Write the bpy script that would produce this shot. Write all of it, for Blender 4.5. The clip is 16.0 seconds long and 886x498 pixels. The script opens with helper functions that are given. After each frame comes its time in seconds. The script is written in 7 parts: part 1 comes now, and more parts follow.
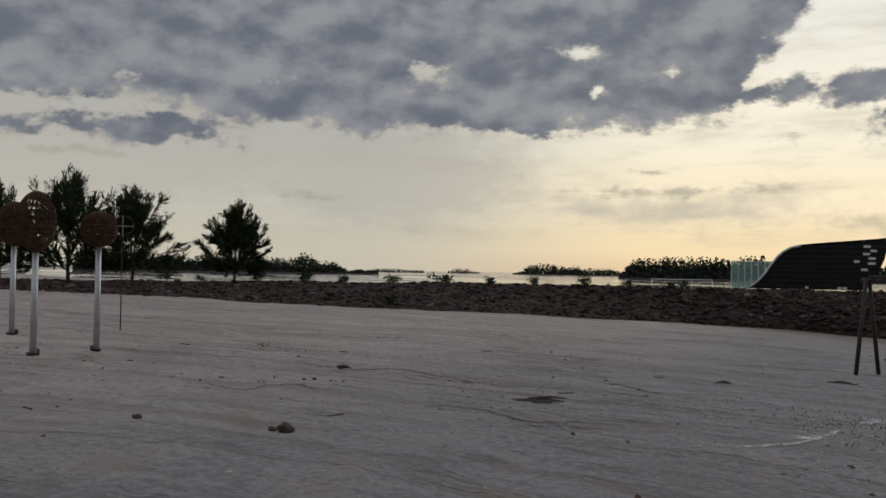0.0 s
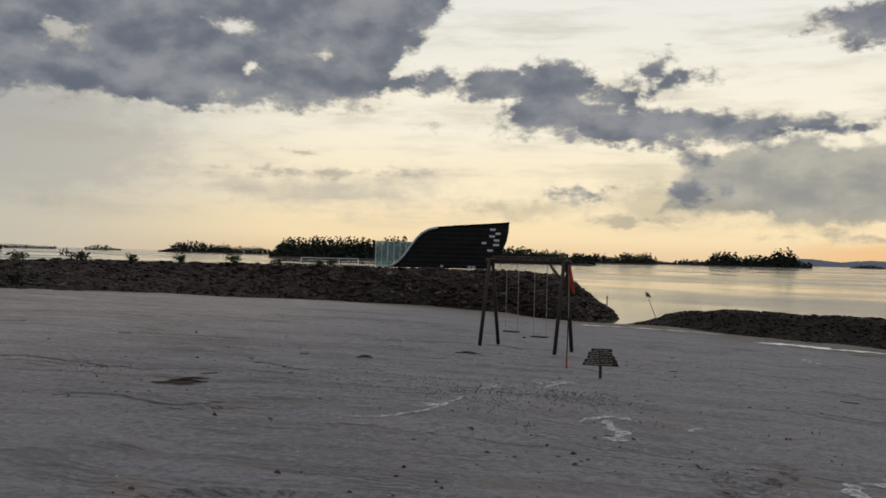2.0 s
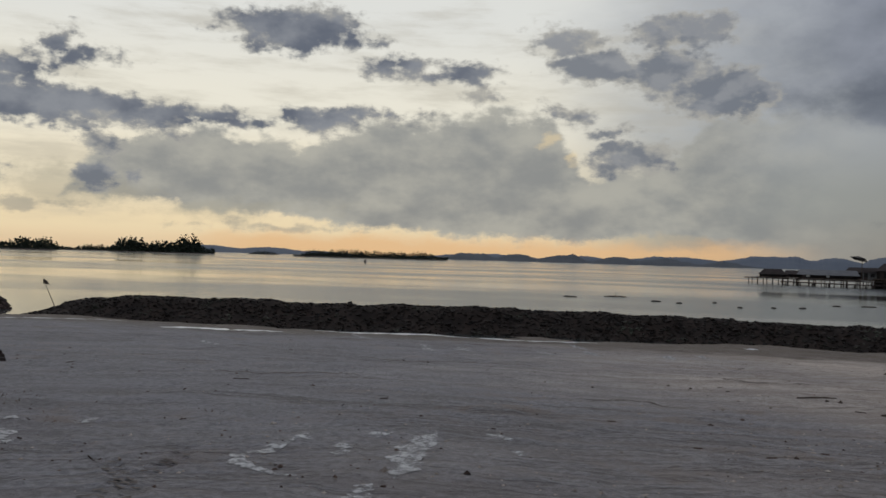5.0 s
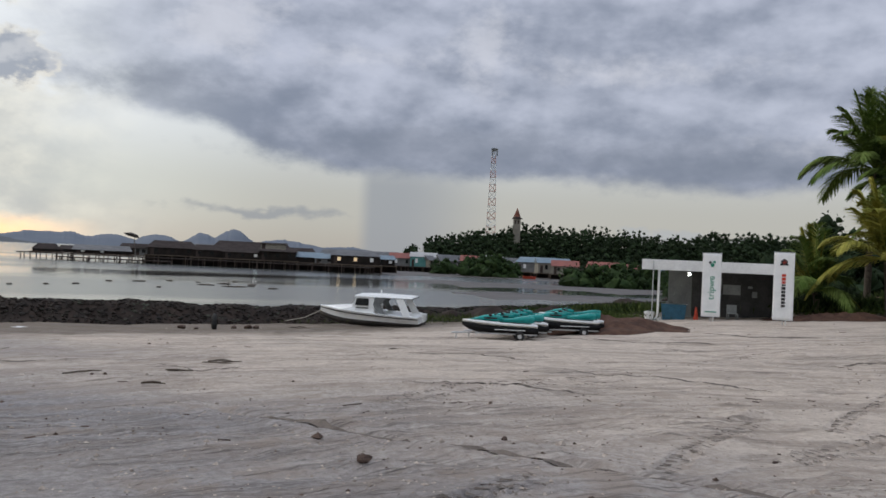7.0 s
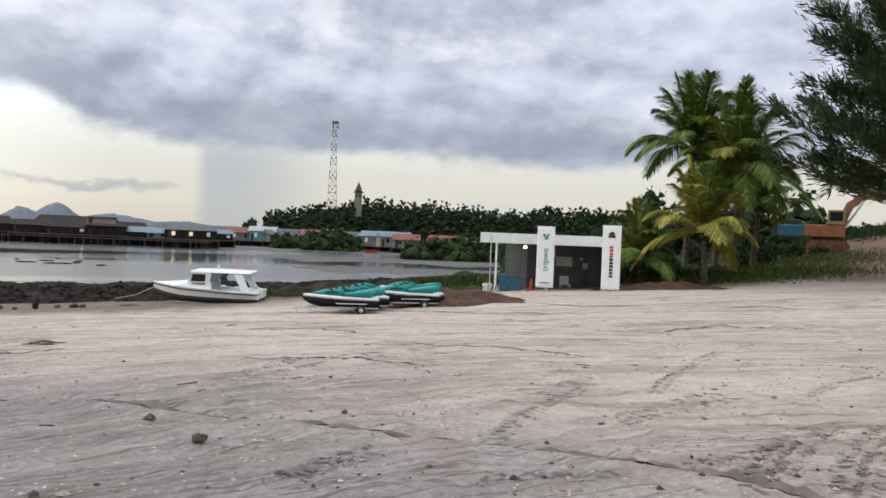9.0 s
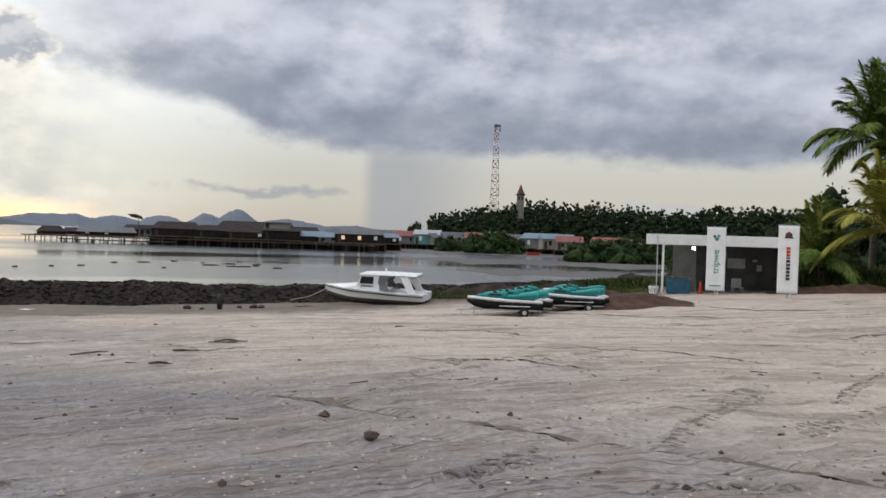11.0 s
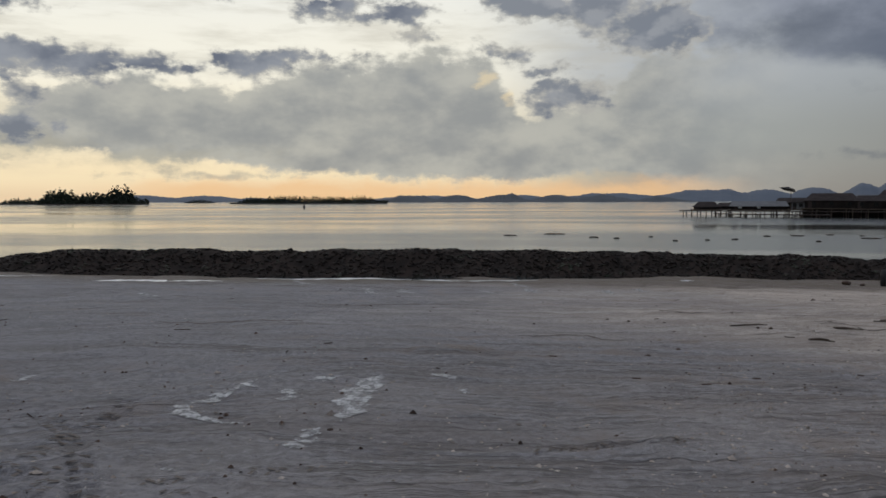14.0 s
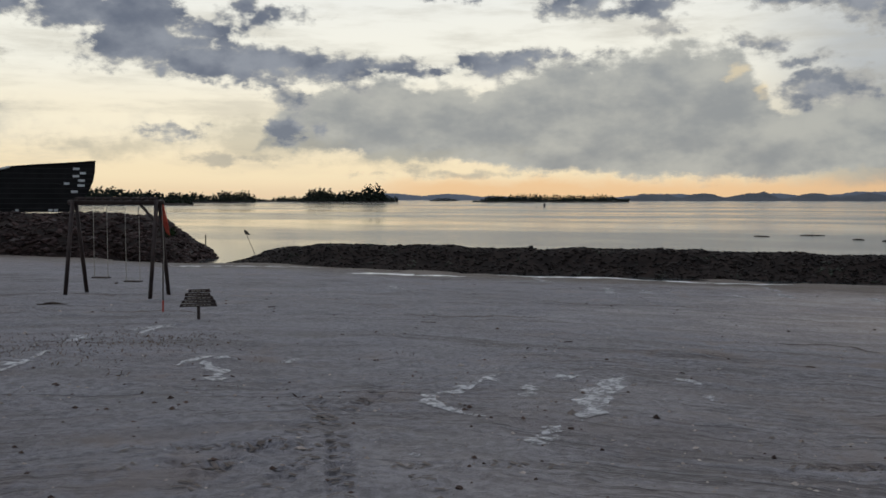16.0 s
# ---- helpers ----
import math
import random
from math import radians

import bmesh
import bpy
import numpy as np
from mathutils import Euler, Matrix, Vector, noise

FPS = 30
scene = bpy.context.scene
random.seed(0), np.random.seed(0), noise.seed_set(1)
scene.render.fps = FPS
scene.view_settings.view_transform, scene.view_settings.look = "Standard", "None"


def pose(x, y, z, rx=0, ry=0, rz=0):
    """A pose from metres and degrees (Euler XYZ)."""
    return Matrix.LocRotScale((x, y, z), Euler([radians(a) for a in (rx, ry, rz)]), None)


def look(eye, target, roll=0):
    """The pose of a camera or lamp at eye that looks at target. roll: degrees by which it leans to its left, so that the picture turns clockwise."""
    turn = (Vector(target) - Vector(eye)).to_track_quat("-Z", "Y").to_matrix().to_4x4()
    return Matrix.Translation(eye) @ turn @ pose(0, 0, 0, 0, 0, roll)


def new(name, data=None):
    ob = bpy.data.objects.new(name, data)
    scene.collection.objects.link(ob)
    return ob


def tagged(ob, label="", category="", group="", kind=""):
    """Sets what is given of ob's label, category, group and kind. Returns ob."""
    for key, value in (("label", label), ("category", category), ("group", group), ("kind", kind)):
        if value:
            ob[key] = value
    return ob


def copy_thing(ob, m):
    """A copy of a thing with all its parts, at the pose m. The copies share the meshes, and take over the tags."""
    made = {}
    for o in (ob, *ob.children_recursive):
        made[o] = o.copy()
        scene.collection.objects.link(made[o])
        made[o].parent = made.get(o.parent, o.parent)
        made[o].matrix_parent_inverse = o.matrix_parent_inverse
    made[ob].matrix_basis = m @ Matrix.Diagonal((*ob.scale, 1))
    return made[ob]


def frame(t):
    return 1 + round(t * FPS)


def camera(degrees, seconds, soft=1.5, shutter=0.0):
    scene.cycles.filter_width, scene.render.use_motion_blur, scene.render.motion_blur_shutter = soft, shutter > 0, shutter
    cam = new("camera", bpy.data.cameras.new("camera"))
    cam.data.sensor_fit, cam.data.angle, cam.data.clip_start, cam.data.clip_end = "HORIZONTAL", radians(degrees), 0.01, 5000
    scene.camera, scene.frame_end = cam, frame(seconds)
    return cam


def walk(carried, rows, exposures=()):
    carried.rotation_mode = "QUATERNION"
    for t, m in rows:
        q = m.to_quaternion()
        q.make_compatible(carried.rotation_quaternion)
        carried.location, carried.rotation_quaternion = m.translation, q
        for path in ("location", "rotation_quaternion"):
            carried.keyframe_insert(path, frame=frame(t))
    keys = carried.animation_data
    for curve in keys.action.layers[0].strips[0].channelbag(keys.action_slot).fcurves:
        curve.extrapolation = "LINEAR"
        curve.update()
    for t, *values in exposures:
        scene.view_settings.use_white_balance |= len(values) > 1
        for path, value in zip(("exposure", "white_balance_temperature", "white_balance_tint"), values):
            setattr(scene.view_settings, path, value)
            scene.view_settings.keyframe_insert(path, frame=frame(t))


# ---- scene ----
cam = camera(53.83, 16.0, soft=1.6)
# the phone turns about the walker, who stands still: seconds, yaw, pitch, roll
ARM, EYE = 0.15, 3.5
TURNS = [
    (0.0, -16.97, 1.44, -0.89),
    (0.5, -22.42, 1.06, -1.04),
    (1.0, -27.37, 0.79, -1.26),
    (1.5, -32.94, 0.54, -1.41),
    (2.0, -39.61, 0.48, -1.44),
    (2.5, -45.81, 0.17, -1.37),
    (3.0, -49.68, -0.54, -1.49),
    (3.2, -51.24, -0.53, -1.91),
    (5.3, -83.62, 0.66, -1.82),
    (5.5, -88.12, 0.70, -2.06),
    (6.0, -98.57, 0.59, -2.45),
    (6.5, -110.84, 0.70, -2.61),
    (7.0, -122.32, 0.70, -2.56),
    (7.5, -129.02, 0.05, -2.29),
    (8.0, -132.83, -0.65, -2.28),
    (8.2, -133.93, -0.60, -2.44),
    (10.3, -127.13, -0.51, -1.91),
    (10.5, -126.05, -0.52, -1.90),
    (11.0, -122.06, -0.80, -1.83),
    (11.5, -115.79, -0.96, -1.68),
    (12.0, -109.48, -1.34, -1.44),
    (12.5, -103.13, -2.26, -0.70),
    (13.0, -95.28, -2.66, -0.15),
    (13.5, -88.02, -2.71, -0.11),
    (14.0, -81.14, -3.15, 0.12),
    (14.5, -75.49, -3.38, 0.14),
    (15.0, -71.42, -3.48, 0.17),
    (15.5, -67.94, -3.47, 0.10),
    (16.0, -65.49, -3.25, -0.04),
]
EXPOSURES = [(0.0, -0.1, 6650, 10), (2.5, -0.15, 6500, 10), (5.5, -0.32, 6250, 10), (6.0, -0.28, 6300, 10), (6.5, 0.1, 6400, 10), (7.0, 0.8, 6350, 10), (7.5, 1.2, 6550, 10), (8.2, 1.4, 6550, 10),
             (10.3, 1.35, 6600, 10), (11.0, 1.05, 6600, 10), (11.5, 0.7, 6550, 10), (12.0, 0.52, 6500, 10), (13.0, 0.18, 6300, 10), (14.0, -0.12, 6150, 10), (16.0, -0.12, 6050, 10)]
walk(cam, [(t, pose(-ARM * math.sin(radians(yaw)), ARM * math.cos(radians(yaw)), EYE, 90 + pitch, roll, yaw)) for t, yaw, pitch, roll in TURNS], EXPOSURES)

# ---- sky and light ----
world = bpy.data.worlds.new("sky")
scene.world = world
world.use_nodes = True
WT = world.node_tree
WT.nodes.clear()


class Val:
    """A number that flows through a node tree."""
    tree = WT

    def __init__(self, s):
        self.s = s

    def __add__(self, o): return op("ADD", self, o)
    def __radd__(self, o): return op("ADD", self, o)
    def __sub__(self, o): return op("SUBTRACT", self, o)
    def __rsub__(self, o): return op("SUBTRACT", o, self)
    def __mul__(self, o): return op("MULTIPLY", self, o)
    def __rmul__(self, o): return op("MULTIPLY", self, o)
    def __truediv__(self, o): return op("DIVIDE", self, o)


def plug(sock, v):
    if isinstance(v, Val):
        Val.tree.links.new(v.s, sock)
    else:
        sock.default_value = v


def op(kind, a, b=None, clamp=False):
    n = Val.tree.nodes.new("ShaderNodeMath")
    n.operation, n.use_clamp = kind, clamp
    plug(n.inputs[0], a)
    if b is not None:
        plug(n.inputs[1], b)
    return Val(n.outputs[0])


def ramp(v, lo, hi, a=0.0, b=1.0):
    n = Val.tree.nodes.new("ShaderNodeMapRange")
    n.interpolation_type = "SMOOTHSTEP"
    plug(n.inputs["Value"], v)
    for key, x in (("From Min", lo), ("From Max", hi), ("To Min", a), ("To Max", b)):
        n.inputs[key].default_value = x
    return Val(n.outputs["Result"])


def vec(x, y, z):
    n = Val.tree.nodes.new("ShaderNodeCombineXYZ")
    for i, v in enumerate((x, y, z)):
        plug(n.inputs[i], v)
    return Val(n.outputs[0])


def fbm(v, scale, detail=5.0, rough=0.55, colour=False):
    n = Val.tree.nodes.new("ShaderNodeTexNoise")
    if v is not None:
        plug(n.inputs["Vector"], v)
    n.inputs["Scale"].default_value, n.inputs["Detail"].default_value, n.inputs["Roughness"].default_value = scale, detail, rough
    return Val(n.outputs["Color" if colour else "Fac"])


def mix(f, a, b, kind="MIX"):
    n = Val.tree.nodes.new("ShaderNodeMix")
    n.data_type, n.blend_type = "RGBA", kind
    plug(n.inputs["Factor"], f)
    for sock, v in ((n.inputs[6], a), (n.inputs[7], b)):
        plug(sock, v if isinstance(v, Val) else (*v, 1.0))
    return Val(n.outputs[2])


def srgb(r, g, b):
    return tuple(((c / 255 + 0.055) / 1.055) ** 2.4 if c > 10 else c / 255 / 12.92 for c in (r, g, b))


def split(v):
    n = Val.tree.nodes.new("ShaderNodeSeparateXYZ")
    plug(n.inputs[0], v)
    return [Val(o) for o in n.outputs]


coord = Val(WT.nodes.new("ShaderNodeTexCoord").outputs["Generated"])
dx, dy, dz = split(coord)
el = op("ARCSINE", dz) * 57.2958          # degrees above the horizon
az = op("ARCTAN2", dx, dy) * 57.2958      # degrees from the first heading, to the right
billow = fbm(vec(az * 0.1, el * 0.17, 3.0), 2.2, 9.0, 0.6)
ripple = fbm(vec(az * 0.1, el * 0.15, 11.0), 7.0, 9.0, 0.62)
wisp = fbm(vec(az * 0.05, el * 0.3, 7.0), 2.0, 8.0, 0.62)
broad_swell = fbm(vec(az * 0.1, el * 0.22, 19.0), 0.8, 5.0, 0.55)


def lumps(scale, seed, lift=0.0, across=0.0):
    return fbm(vec((az + across) * 0.1, (el + lift) * 0.16, seed), scale, 10.0, 0.52)


heads = ramp(lumps(4.2, 2.0), 0.30, 0.70)
small_heads = ramp(lumps(13.0, 5.0), 0.30, 0.70)
# light from above and from the sun's side: lit where the cloud thins out towards it
lift_light = (lumps(2.6, 31.0) - lumps(2.6, 31.0, 1.1, -0.5)) * 2.0 + 0.5
fray = (billow - 0.5) * 3.4 + (ripple - 0.5) * 3.0 + (heads - 0.5) * 0.8 + (small_heads - 0.5) * 0.4   # degrees


wr, wg, wb = split(fbm(vec(az * 0.1, el * 0.2, 0.0), 2.0, 6.0, 0.6, True))
wa = az + (wr - 0.5) * 6.0
we = el + (wg - 0.5) * 2.4


def strip(lo, hi, soft):
    """1 between two headings, fading over soft degrees."""
    return ramp(az, lo - soft, lo + soft) * ramp(az, hi - soft, hi + soft, 1.0, 0.0)


def bands(stops):
    """Colours by height above the horizon."""
    c = stops[0][1]
    for (e0, _), (e1, col) in zip(stops, stops[1:]):
        c = mix(ramp(el, e0, e1), c, col)
    return c


def outline(points):
    """A height in degrees that follows the heading."""
    v = points[0][1]
    for (a0, b0), (a1, b1) in zip(points, points[1:]):
        v = ramp(az, a0, a1, 0.0, b1 - b0) + v
    return v


def clots(blobs):
    """Degrees inside the nearest of some ellipses (heading, height, half width, half height)."""
    d = None
    for a0, e0, a, b in blobs:
        u, v = (wa - a0) / a, (we - e0) / b
        q = (1.0 - op("SQRT", u * u + v * v)) * min(a, b * 1.3)
        d = q if d is None else op("MAXIMUM", d, q)
    return d


nishita = WT.nodes.new("ShaderNodeTexSky")
nishita.sky_type, nishita.sun_disc = "NISHITA", False
nishita.sun_elevation, nishita.sun_rotation = radians(38), radians(62)
clear = bands([(0.0, srgb(198, 192, 176)), (5.0, srgb(194, 192, 182)), (10.0, srgb(180, 181, 178)), (26.0, srgb(176, 180, 186)), (55.0, srgb(198, 207, 222))])
warm = bands([(0.0, srgb(234, 204, 164)), (1.6, srgb(250, 226, 182)), (5.0, srgb(254, 238, 204)), (9.0, srgb(252, 244, 222)), (16.0, srgb(240, 238, 228)), (28.0, srgb(190, 194, 198)), (55.0, srgb(198, 207, 222))])
grey = bands([(0.0, srgb(132, 128, 121)), (3.0, srgb(138, 136, 130)), (9.0, srgb(158, 160, 160)), (18.0, srgb(160, 164, 172)), (28.0, srgb(180, 184, 192)), (55.0, srgb(206, 213, 224))])
pale = bands([(0.0, srgb(152, 146, 137)), (4.0, srgb(160, 160, 153)), (9.0, srgb(176, 177, 176)), (28.0, srgb(184, 188, 196)), (55.0, srgb(206, 213, 224))])
sky = mix(ramp(az, 10, 34), clear, warm)
sky = mix(ramp(az + (broad_swell - 0.5) * 14.0, 80, 98), sky, pale)
sky = mix(ramp(az, 98, 114), sky, grey)
sky = mix(1.0, sky, mix(0.006, (0.0, 0.0, 0.0), Val(nishita.outputs[0])), "ADD")

# thin high streaks and a broad veil
streak = ramp(wisp, 0.44, 0.70) * ramp(el, 0.8, 3.0) * ramp(az, 88, 100, 1.0, 0.0)
sky = mix(streak * 0.45, sky, srgb(192, 184, 166))
veil = ramp(clots([(-8, 8.0, 22, 4.5), (14, 6.5, 10, 4.0), (30, 4.2, 13, 1.2)]) + fray, -0.8, 2.4)
sky = mix(veil * 0.55, sky, srgb(180, 177, 170))
slivers = ramp(clots([(32, 5.4, 6.0, 0.35), (8, 4.9, 2.6, 0.25), (-6, 7.0, 3.5, 0.35), (30.0, 6.6, 1.0, 0.18), (49.0, 4.1, 1.8, 0.3), (38.4, 8.3, 1.2, 0.2), (66.0, 1.6, 5.0, 0.3), (52.0, 2.6, 3.0, 0.4)]) + (ripple - 0.5) * 1.6 + (wisp - 0.5) * 1.2, -0.15, 0.45)
sky = mix(slivers * 0.6, sky, srgb(166, 162, 150))

# pale heaped banks low over the sea
top = outline([(52, 2.0), (56.5, 7.3), (60, 7.9), (65, 7.6), (68, 6.7), (72, 8.7), (80, 9.3), (83.5, 9.2), (86.5, 5.8), (91, 6.4), (95, 9.5), (110, 10.0)])
foot = outline([(50, 3.6), (58, 3.0), (63, 2.5), (72, 1.7), (80, 1.2), (92, 1.5), (97, 0.4)])
inside = op("MINIMUM", top - we, (we - foot) * 1.3) + fray * 0.55 + 0.25
low = ramp(inside, -0.05, 0.85) * ramp(az + (billow - 0.5) * 10.0, 91, 106, 1.0, 0.0)
lit = ramp(lift_light * 0.5 + billow * 0.3 + broad_swell * 0.2 + 0.12 - ramp(inside, 0.2, 4.0) * 0.22, 0.22, 0.78)
sky = mix(low * 0.93, sky, mix(lit, srgb(146, 148, 147), srgb(188, 185, 173)))
haze = ramp(clots([(54.5, 3.6, 6.0, 1.5), (62, 2.6, 7.0, 0.8), (46, 3.2, 6.0, 0.8)]) + fray * 0.7, -0.3, 1.4)
sky = mix(haze * 0.55, sky, srgb(186, 178, 156))
glow = strip(62, 98, 4) * ramp(el + (billow - 0.5) * 1.6 + (ripple - 0.5) * 0.6, 0.7, 1.7, 1.0, 0.0)
sky = mix(glow * 0.8, sky, srgb(250, 202, 146))
gold = ramp(clots([(85.8, 6.7, 0.9, 0.7), (83.8, 7.8, 1.0, 0.6)]) + (ripple - 0.5) * 2.6, 0.0, 0.8)
sky = mix(gold * 0.5, sky, srgb(252, 226, 176))

# the rain deck with its level underside, a shaft of rain and a dark bar below it
edge = outline([(92, 15.0), (96, 10.5), (98.7, 8.8), (106.3, 7.8), (111.7, 6.1), (117, 5.0), (131, 5.4), (141, 4.8), (156, 5.6)])
above = el - edge + (billow - 0.5) * 1.5 + (ripple - 0.5) * 0.5
deck = ramp(above, -0.35, 0.9) * ramp(az + (billow - 0.5) * 16.0, 93, 104)
mottle = ramp(broad_swell * 0.5 + billow * 0.12 + lift_light * 0.22 + ramp(above, 0.5, 7.0) * 0.16, 0.32, 0.74)
sky = mix(deck * ramp(az, 96, 112, 0.55, 0.95), sky, mix(mottle, srgb(98, 105, 119), srgb(148, 152, 164)))
shade_low = ramp(clots([(122, 7.2, 14, 1.8), (140, 6.8, 12, 2.0), (104, 10.2, 7, 1.0)]) + fray * 0.6, -0.5, 1.6)
sky = mix(shade_low * 0.5, sky, srgb(94, 100, 111))
bright = ramp(clots([(108, 14.3, 3.5, 2.4), (124.5, 13.5, 2.2, 3.2), (150, 8.5, 7, 1.3), (134, 12.5, 8, 1.0), (116, 12.8, 4, 0.8)]) + fray * 0.9, -0.6, 2.2)
sky = mix(bright * 0.6, sky, srgb(166, 167, 173))
bar = ramp(clots([(110.5, 2.55, 6.0, 0.42)]) + (ripple - 0.5) * 0.8, -0.1, 0.4)
sky = mix(bar * 0.7, sky, srgb(112, 116, 121))
rain = ramp(az, 116.4, 117.6) * ramp(az, 119, 127, 1.0, 0.0) * ramp(el, 4.6, 6.4, 1.0, 0.0)
sky = mix(rain * 0.75, sky, srgb(116, 120, 125))
far_heads = ramp(clots([(136.5, 1.9, 2.6, 0.7), (140.5, 1.8, 2.0, 0.6), (133.5, 1.5, 1.6, 0.4)]) + (heads - 0.5) * 0.5 + (small_heads - 0.5) * 0.3, 0.0, 0.35)
sky = mix(far_heads * 0.5, sky, srgb(134, 139, 144))

# dark broken clouds over the first headings, and the long one beyond them
under = outline([(-12, 10.4), (-2, 10.6), (3, 9.6), (12, 9.5), (24, 9.6), (30, 10.0), (35, 10.8), (37, 13.6), (41, 17.5), (46, 21.0)])
mass = op("MINIMUM", el - under, (30.0 - el)) * ramp(az, 60, 75, 1.0, 0.0) - ramp(az, 52, 60, 0.0, 12.0)
mass = op("MINIMUM", mass + 0.3, clots([(15.6, 12.8, 2.2, 1.2), (26.0, 14.2, 1.6, 0.7), (27.0, 11.6, 0.9, 0.9), (6.0, 12.0, 1.4, 0.5), (31.5, 12.8, 1.2, 0.5), (-4.0, 11.6, 2.4, 0.5)]) * -1.0 + 0.75)
strands = clots([(-4, 8.6, 6.5, 0.7), (21, 9.6, 8, 0.5), (38.4, 11.5, 1.8, 0.9), (42.5, 11.1, 2.2, 1.1), (46.6, 11.2, 2.3, 1.6), (47.5, 9.4, 3.2, 1.2), (52.0, 8.6, 7.0, 0.95), (58.5, 8.4, 6.5, 0.55), (62.5, 8.3, 3.5, 0.35), (50.2, 10.6, 1.4, 0.5),
                 (53.2, 12.0, 1.1, 0.9), (54.6, 11.4, 1.6, 0.4), (68.8, 8.6, 2.0, 0.6), (72.0, 8.9, 1.8, 0.25), (67.0, 14.2, 4.5, 1.3), (74.5, 12.4, 1.6, 0.4), (78, 12.0, 1.6, 0.5)])
body_d = op("MAXIMUM", mass, strands) + (billow - 0.5) * 2.2 + (ripple - 0.5) * 2.6 + (heads - 0.5) * 0.5 + (small_heads - 0.5) * 0.3 + 0.45
dark = ramp(body_d, -0.15, 0.75)
thick = ramp(body_d + (lift_light - 0.5) * -0.8, -0.1, 1.0)
body = mix(ramp(billow * 0.2 + broad_swell * 0.35 + lift_light * 0.45, 0.30, 0.72), srgb(101, 108, 122), srgb(148, 151, 157))
sky = mix(dark * 0.96, sky, mix(thick, srgb(182, 178, 168), body))
crumb_d = clots([(55.1, 6.6, 1.2, 1.0), (55.6, 4.6, 1.3, 1.1), (57.6, 4.4, 0.8, 0.6), (49.2, 4.0, 1.6, 0.4), (60.0, 7.2, 0.8, 0.5), (84.9, 9.3, 1.3, 0.7), (88.4, 8.4, 1.6, 0.7), (89.4, 6.9, 2.2, 1.1), (87.6, 6.2, 1.2, 0.6), (95.0, 10.6, 3.2, 1.7),
                 (87, 12.6, 3.5, 1.0), (91, 12.0, 3.0, 1.4), (80.0, 10.4, 0.7, 0.3), (92.5, 14.5, 3.0, 1.2), (84.5, 14.0, 2.0, 0.9)]) + (billow - 0.5) * 1.6 + (ripple - 0.5) * 2.4 + (small_heads - 0.5) * 0.3 + 0.3
crumbs = ramp(crumb_d, -0.1, 0.7)
sky = mix(crumbs * 0.9, sky, mix(ramp(crumb_d + (heads - 0.5), 0.1, 1.2), srgb(184, 180, 170), mix(ramp(lift_light, 0.35, 0.65), srgb(122, 127, 136), srgb(150, 152, 156))))
bg = WT.nodes.new("ShaderNodeBackground")
plug(bg.inputs["Color"], sky)
bg.inputs["Strength"].default_value = 1.0
WT.links.new(bg.outputs[0], WT.nodes.new("ShaderNodeOutputWorld").inputs[0])

sun = new("sun", bpy.data.lights.new("sun", "SUN"))
sun.data.energy, sun.data.angle, sun.data.color = 0.45, radians(45), (1.0, 0.88, 0.72)
sun.matrix_world = look((0, 0, 0), (-math.sin(radians(62)), -math.cos(radians(62)), -math.tan(radians(38))))

# ---- materials ----
def material(name, a, b=None, scale=4.0, rough=0.7, metal=0.0, bump=0.0, bump_scale=30.0, spots=None, per_piece=0.0, glow=0.0):
    """Two tones mixed by noise at two scales in metres, with relief, and stains of a third tone."""
    m = bpy.data.materials.new(name)
    m.use_nodes = True
    Val.tree = t = m.node_tree
    bsdf = t.nodes["Principled BSDF"]
    where = Val(t.nodes.new("ShaderNodeTexCoord").outputs["Object"])
    b = b or tuple(min(1.0, c * 1.25) for c in a)
    f = fbm(where, scale, 5.0, 0.6)
    f2 = fbm(where, scale * 9.0, 3.0, 0.6)
    col = mix(ramp(f * 0.65 + f2 * 0.35, 0.36, 0.64), a, b)
    if spots:
        col = mix(ramp(fbm(where, scale * 0.45, 6.0, 0.65), 0.55, 0.68), col, spots)
    if per_piece:
        r = Val(t.nodes.new("ShaderNodeObjectInfo").outputs["Random"])
        i = Val(t.nodes.new("ShaderNodeNewGeometry").outputs["Random Per Island"])
        k = 1.0 - per_piece + op("FRACT", r + i) * (2 * per_piece)
        col = mix(1.0, col, vec(k, k, k), "MULTIPLY")
    plug(bsdf.inputs["Base Color"], col)
    plug(bsdf.inputs["Roughness"], ramp(f2, 0.3, 0.7, max(0.02, rough - 0.08), min(1.0, rough + 0.08)))
    bsdf.inputs["Metallic"].default_value = metal
    if rough > 0.7:
        bsdf.inputs["Specular IOR Level"].default_value = 0.2
    if glow:
        plug(bsdf.inputs["Emission Color"], col)
        bsdf.inputs["Emission Strength"].default_value = glow
    if bump:
        n = t.nodes.new("ShaderNodeBump")
        n.inputs["Strength"].default_value, n.inputs["Distance"].default_value = bump, 0.02
        plug(n.inputs["Height"], fbm(where, bump_scale, 5.0, 0.65))
        t.links.new(n.outputs[0], bsdf.inputs["Normal"])
    return m


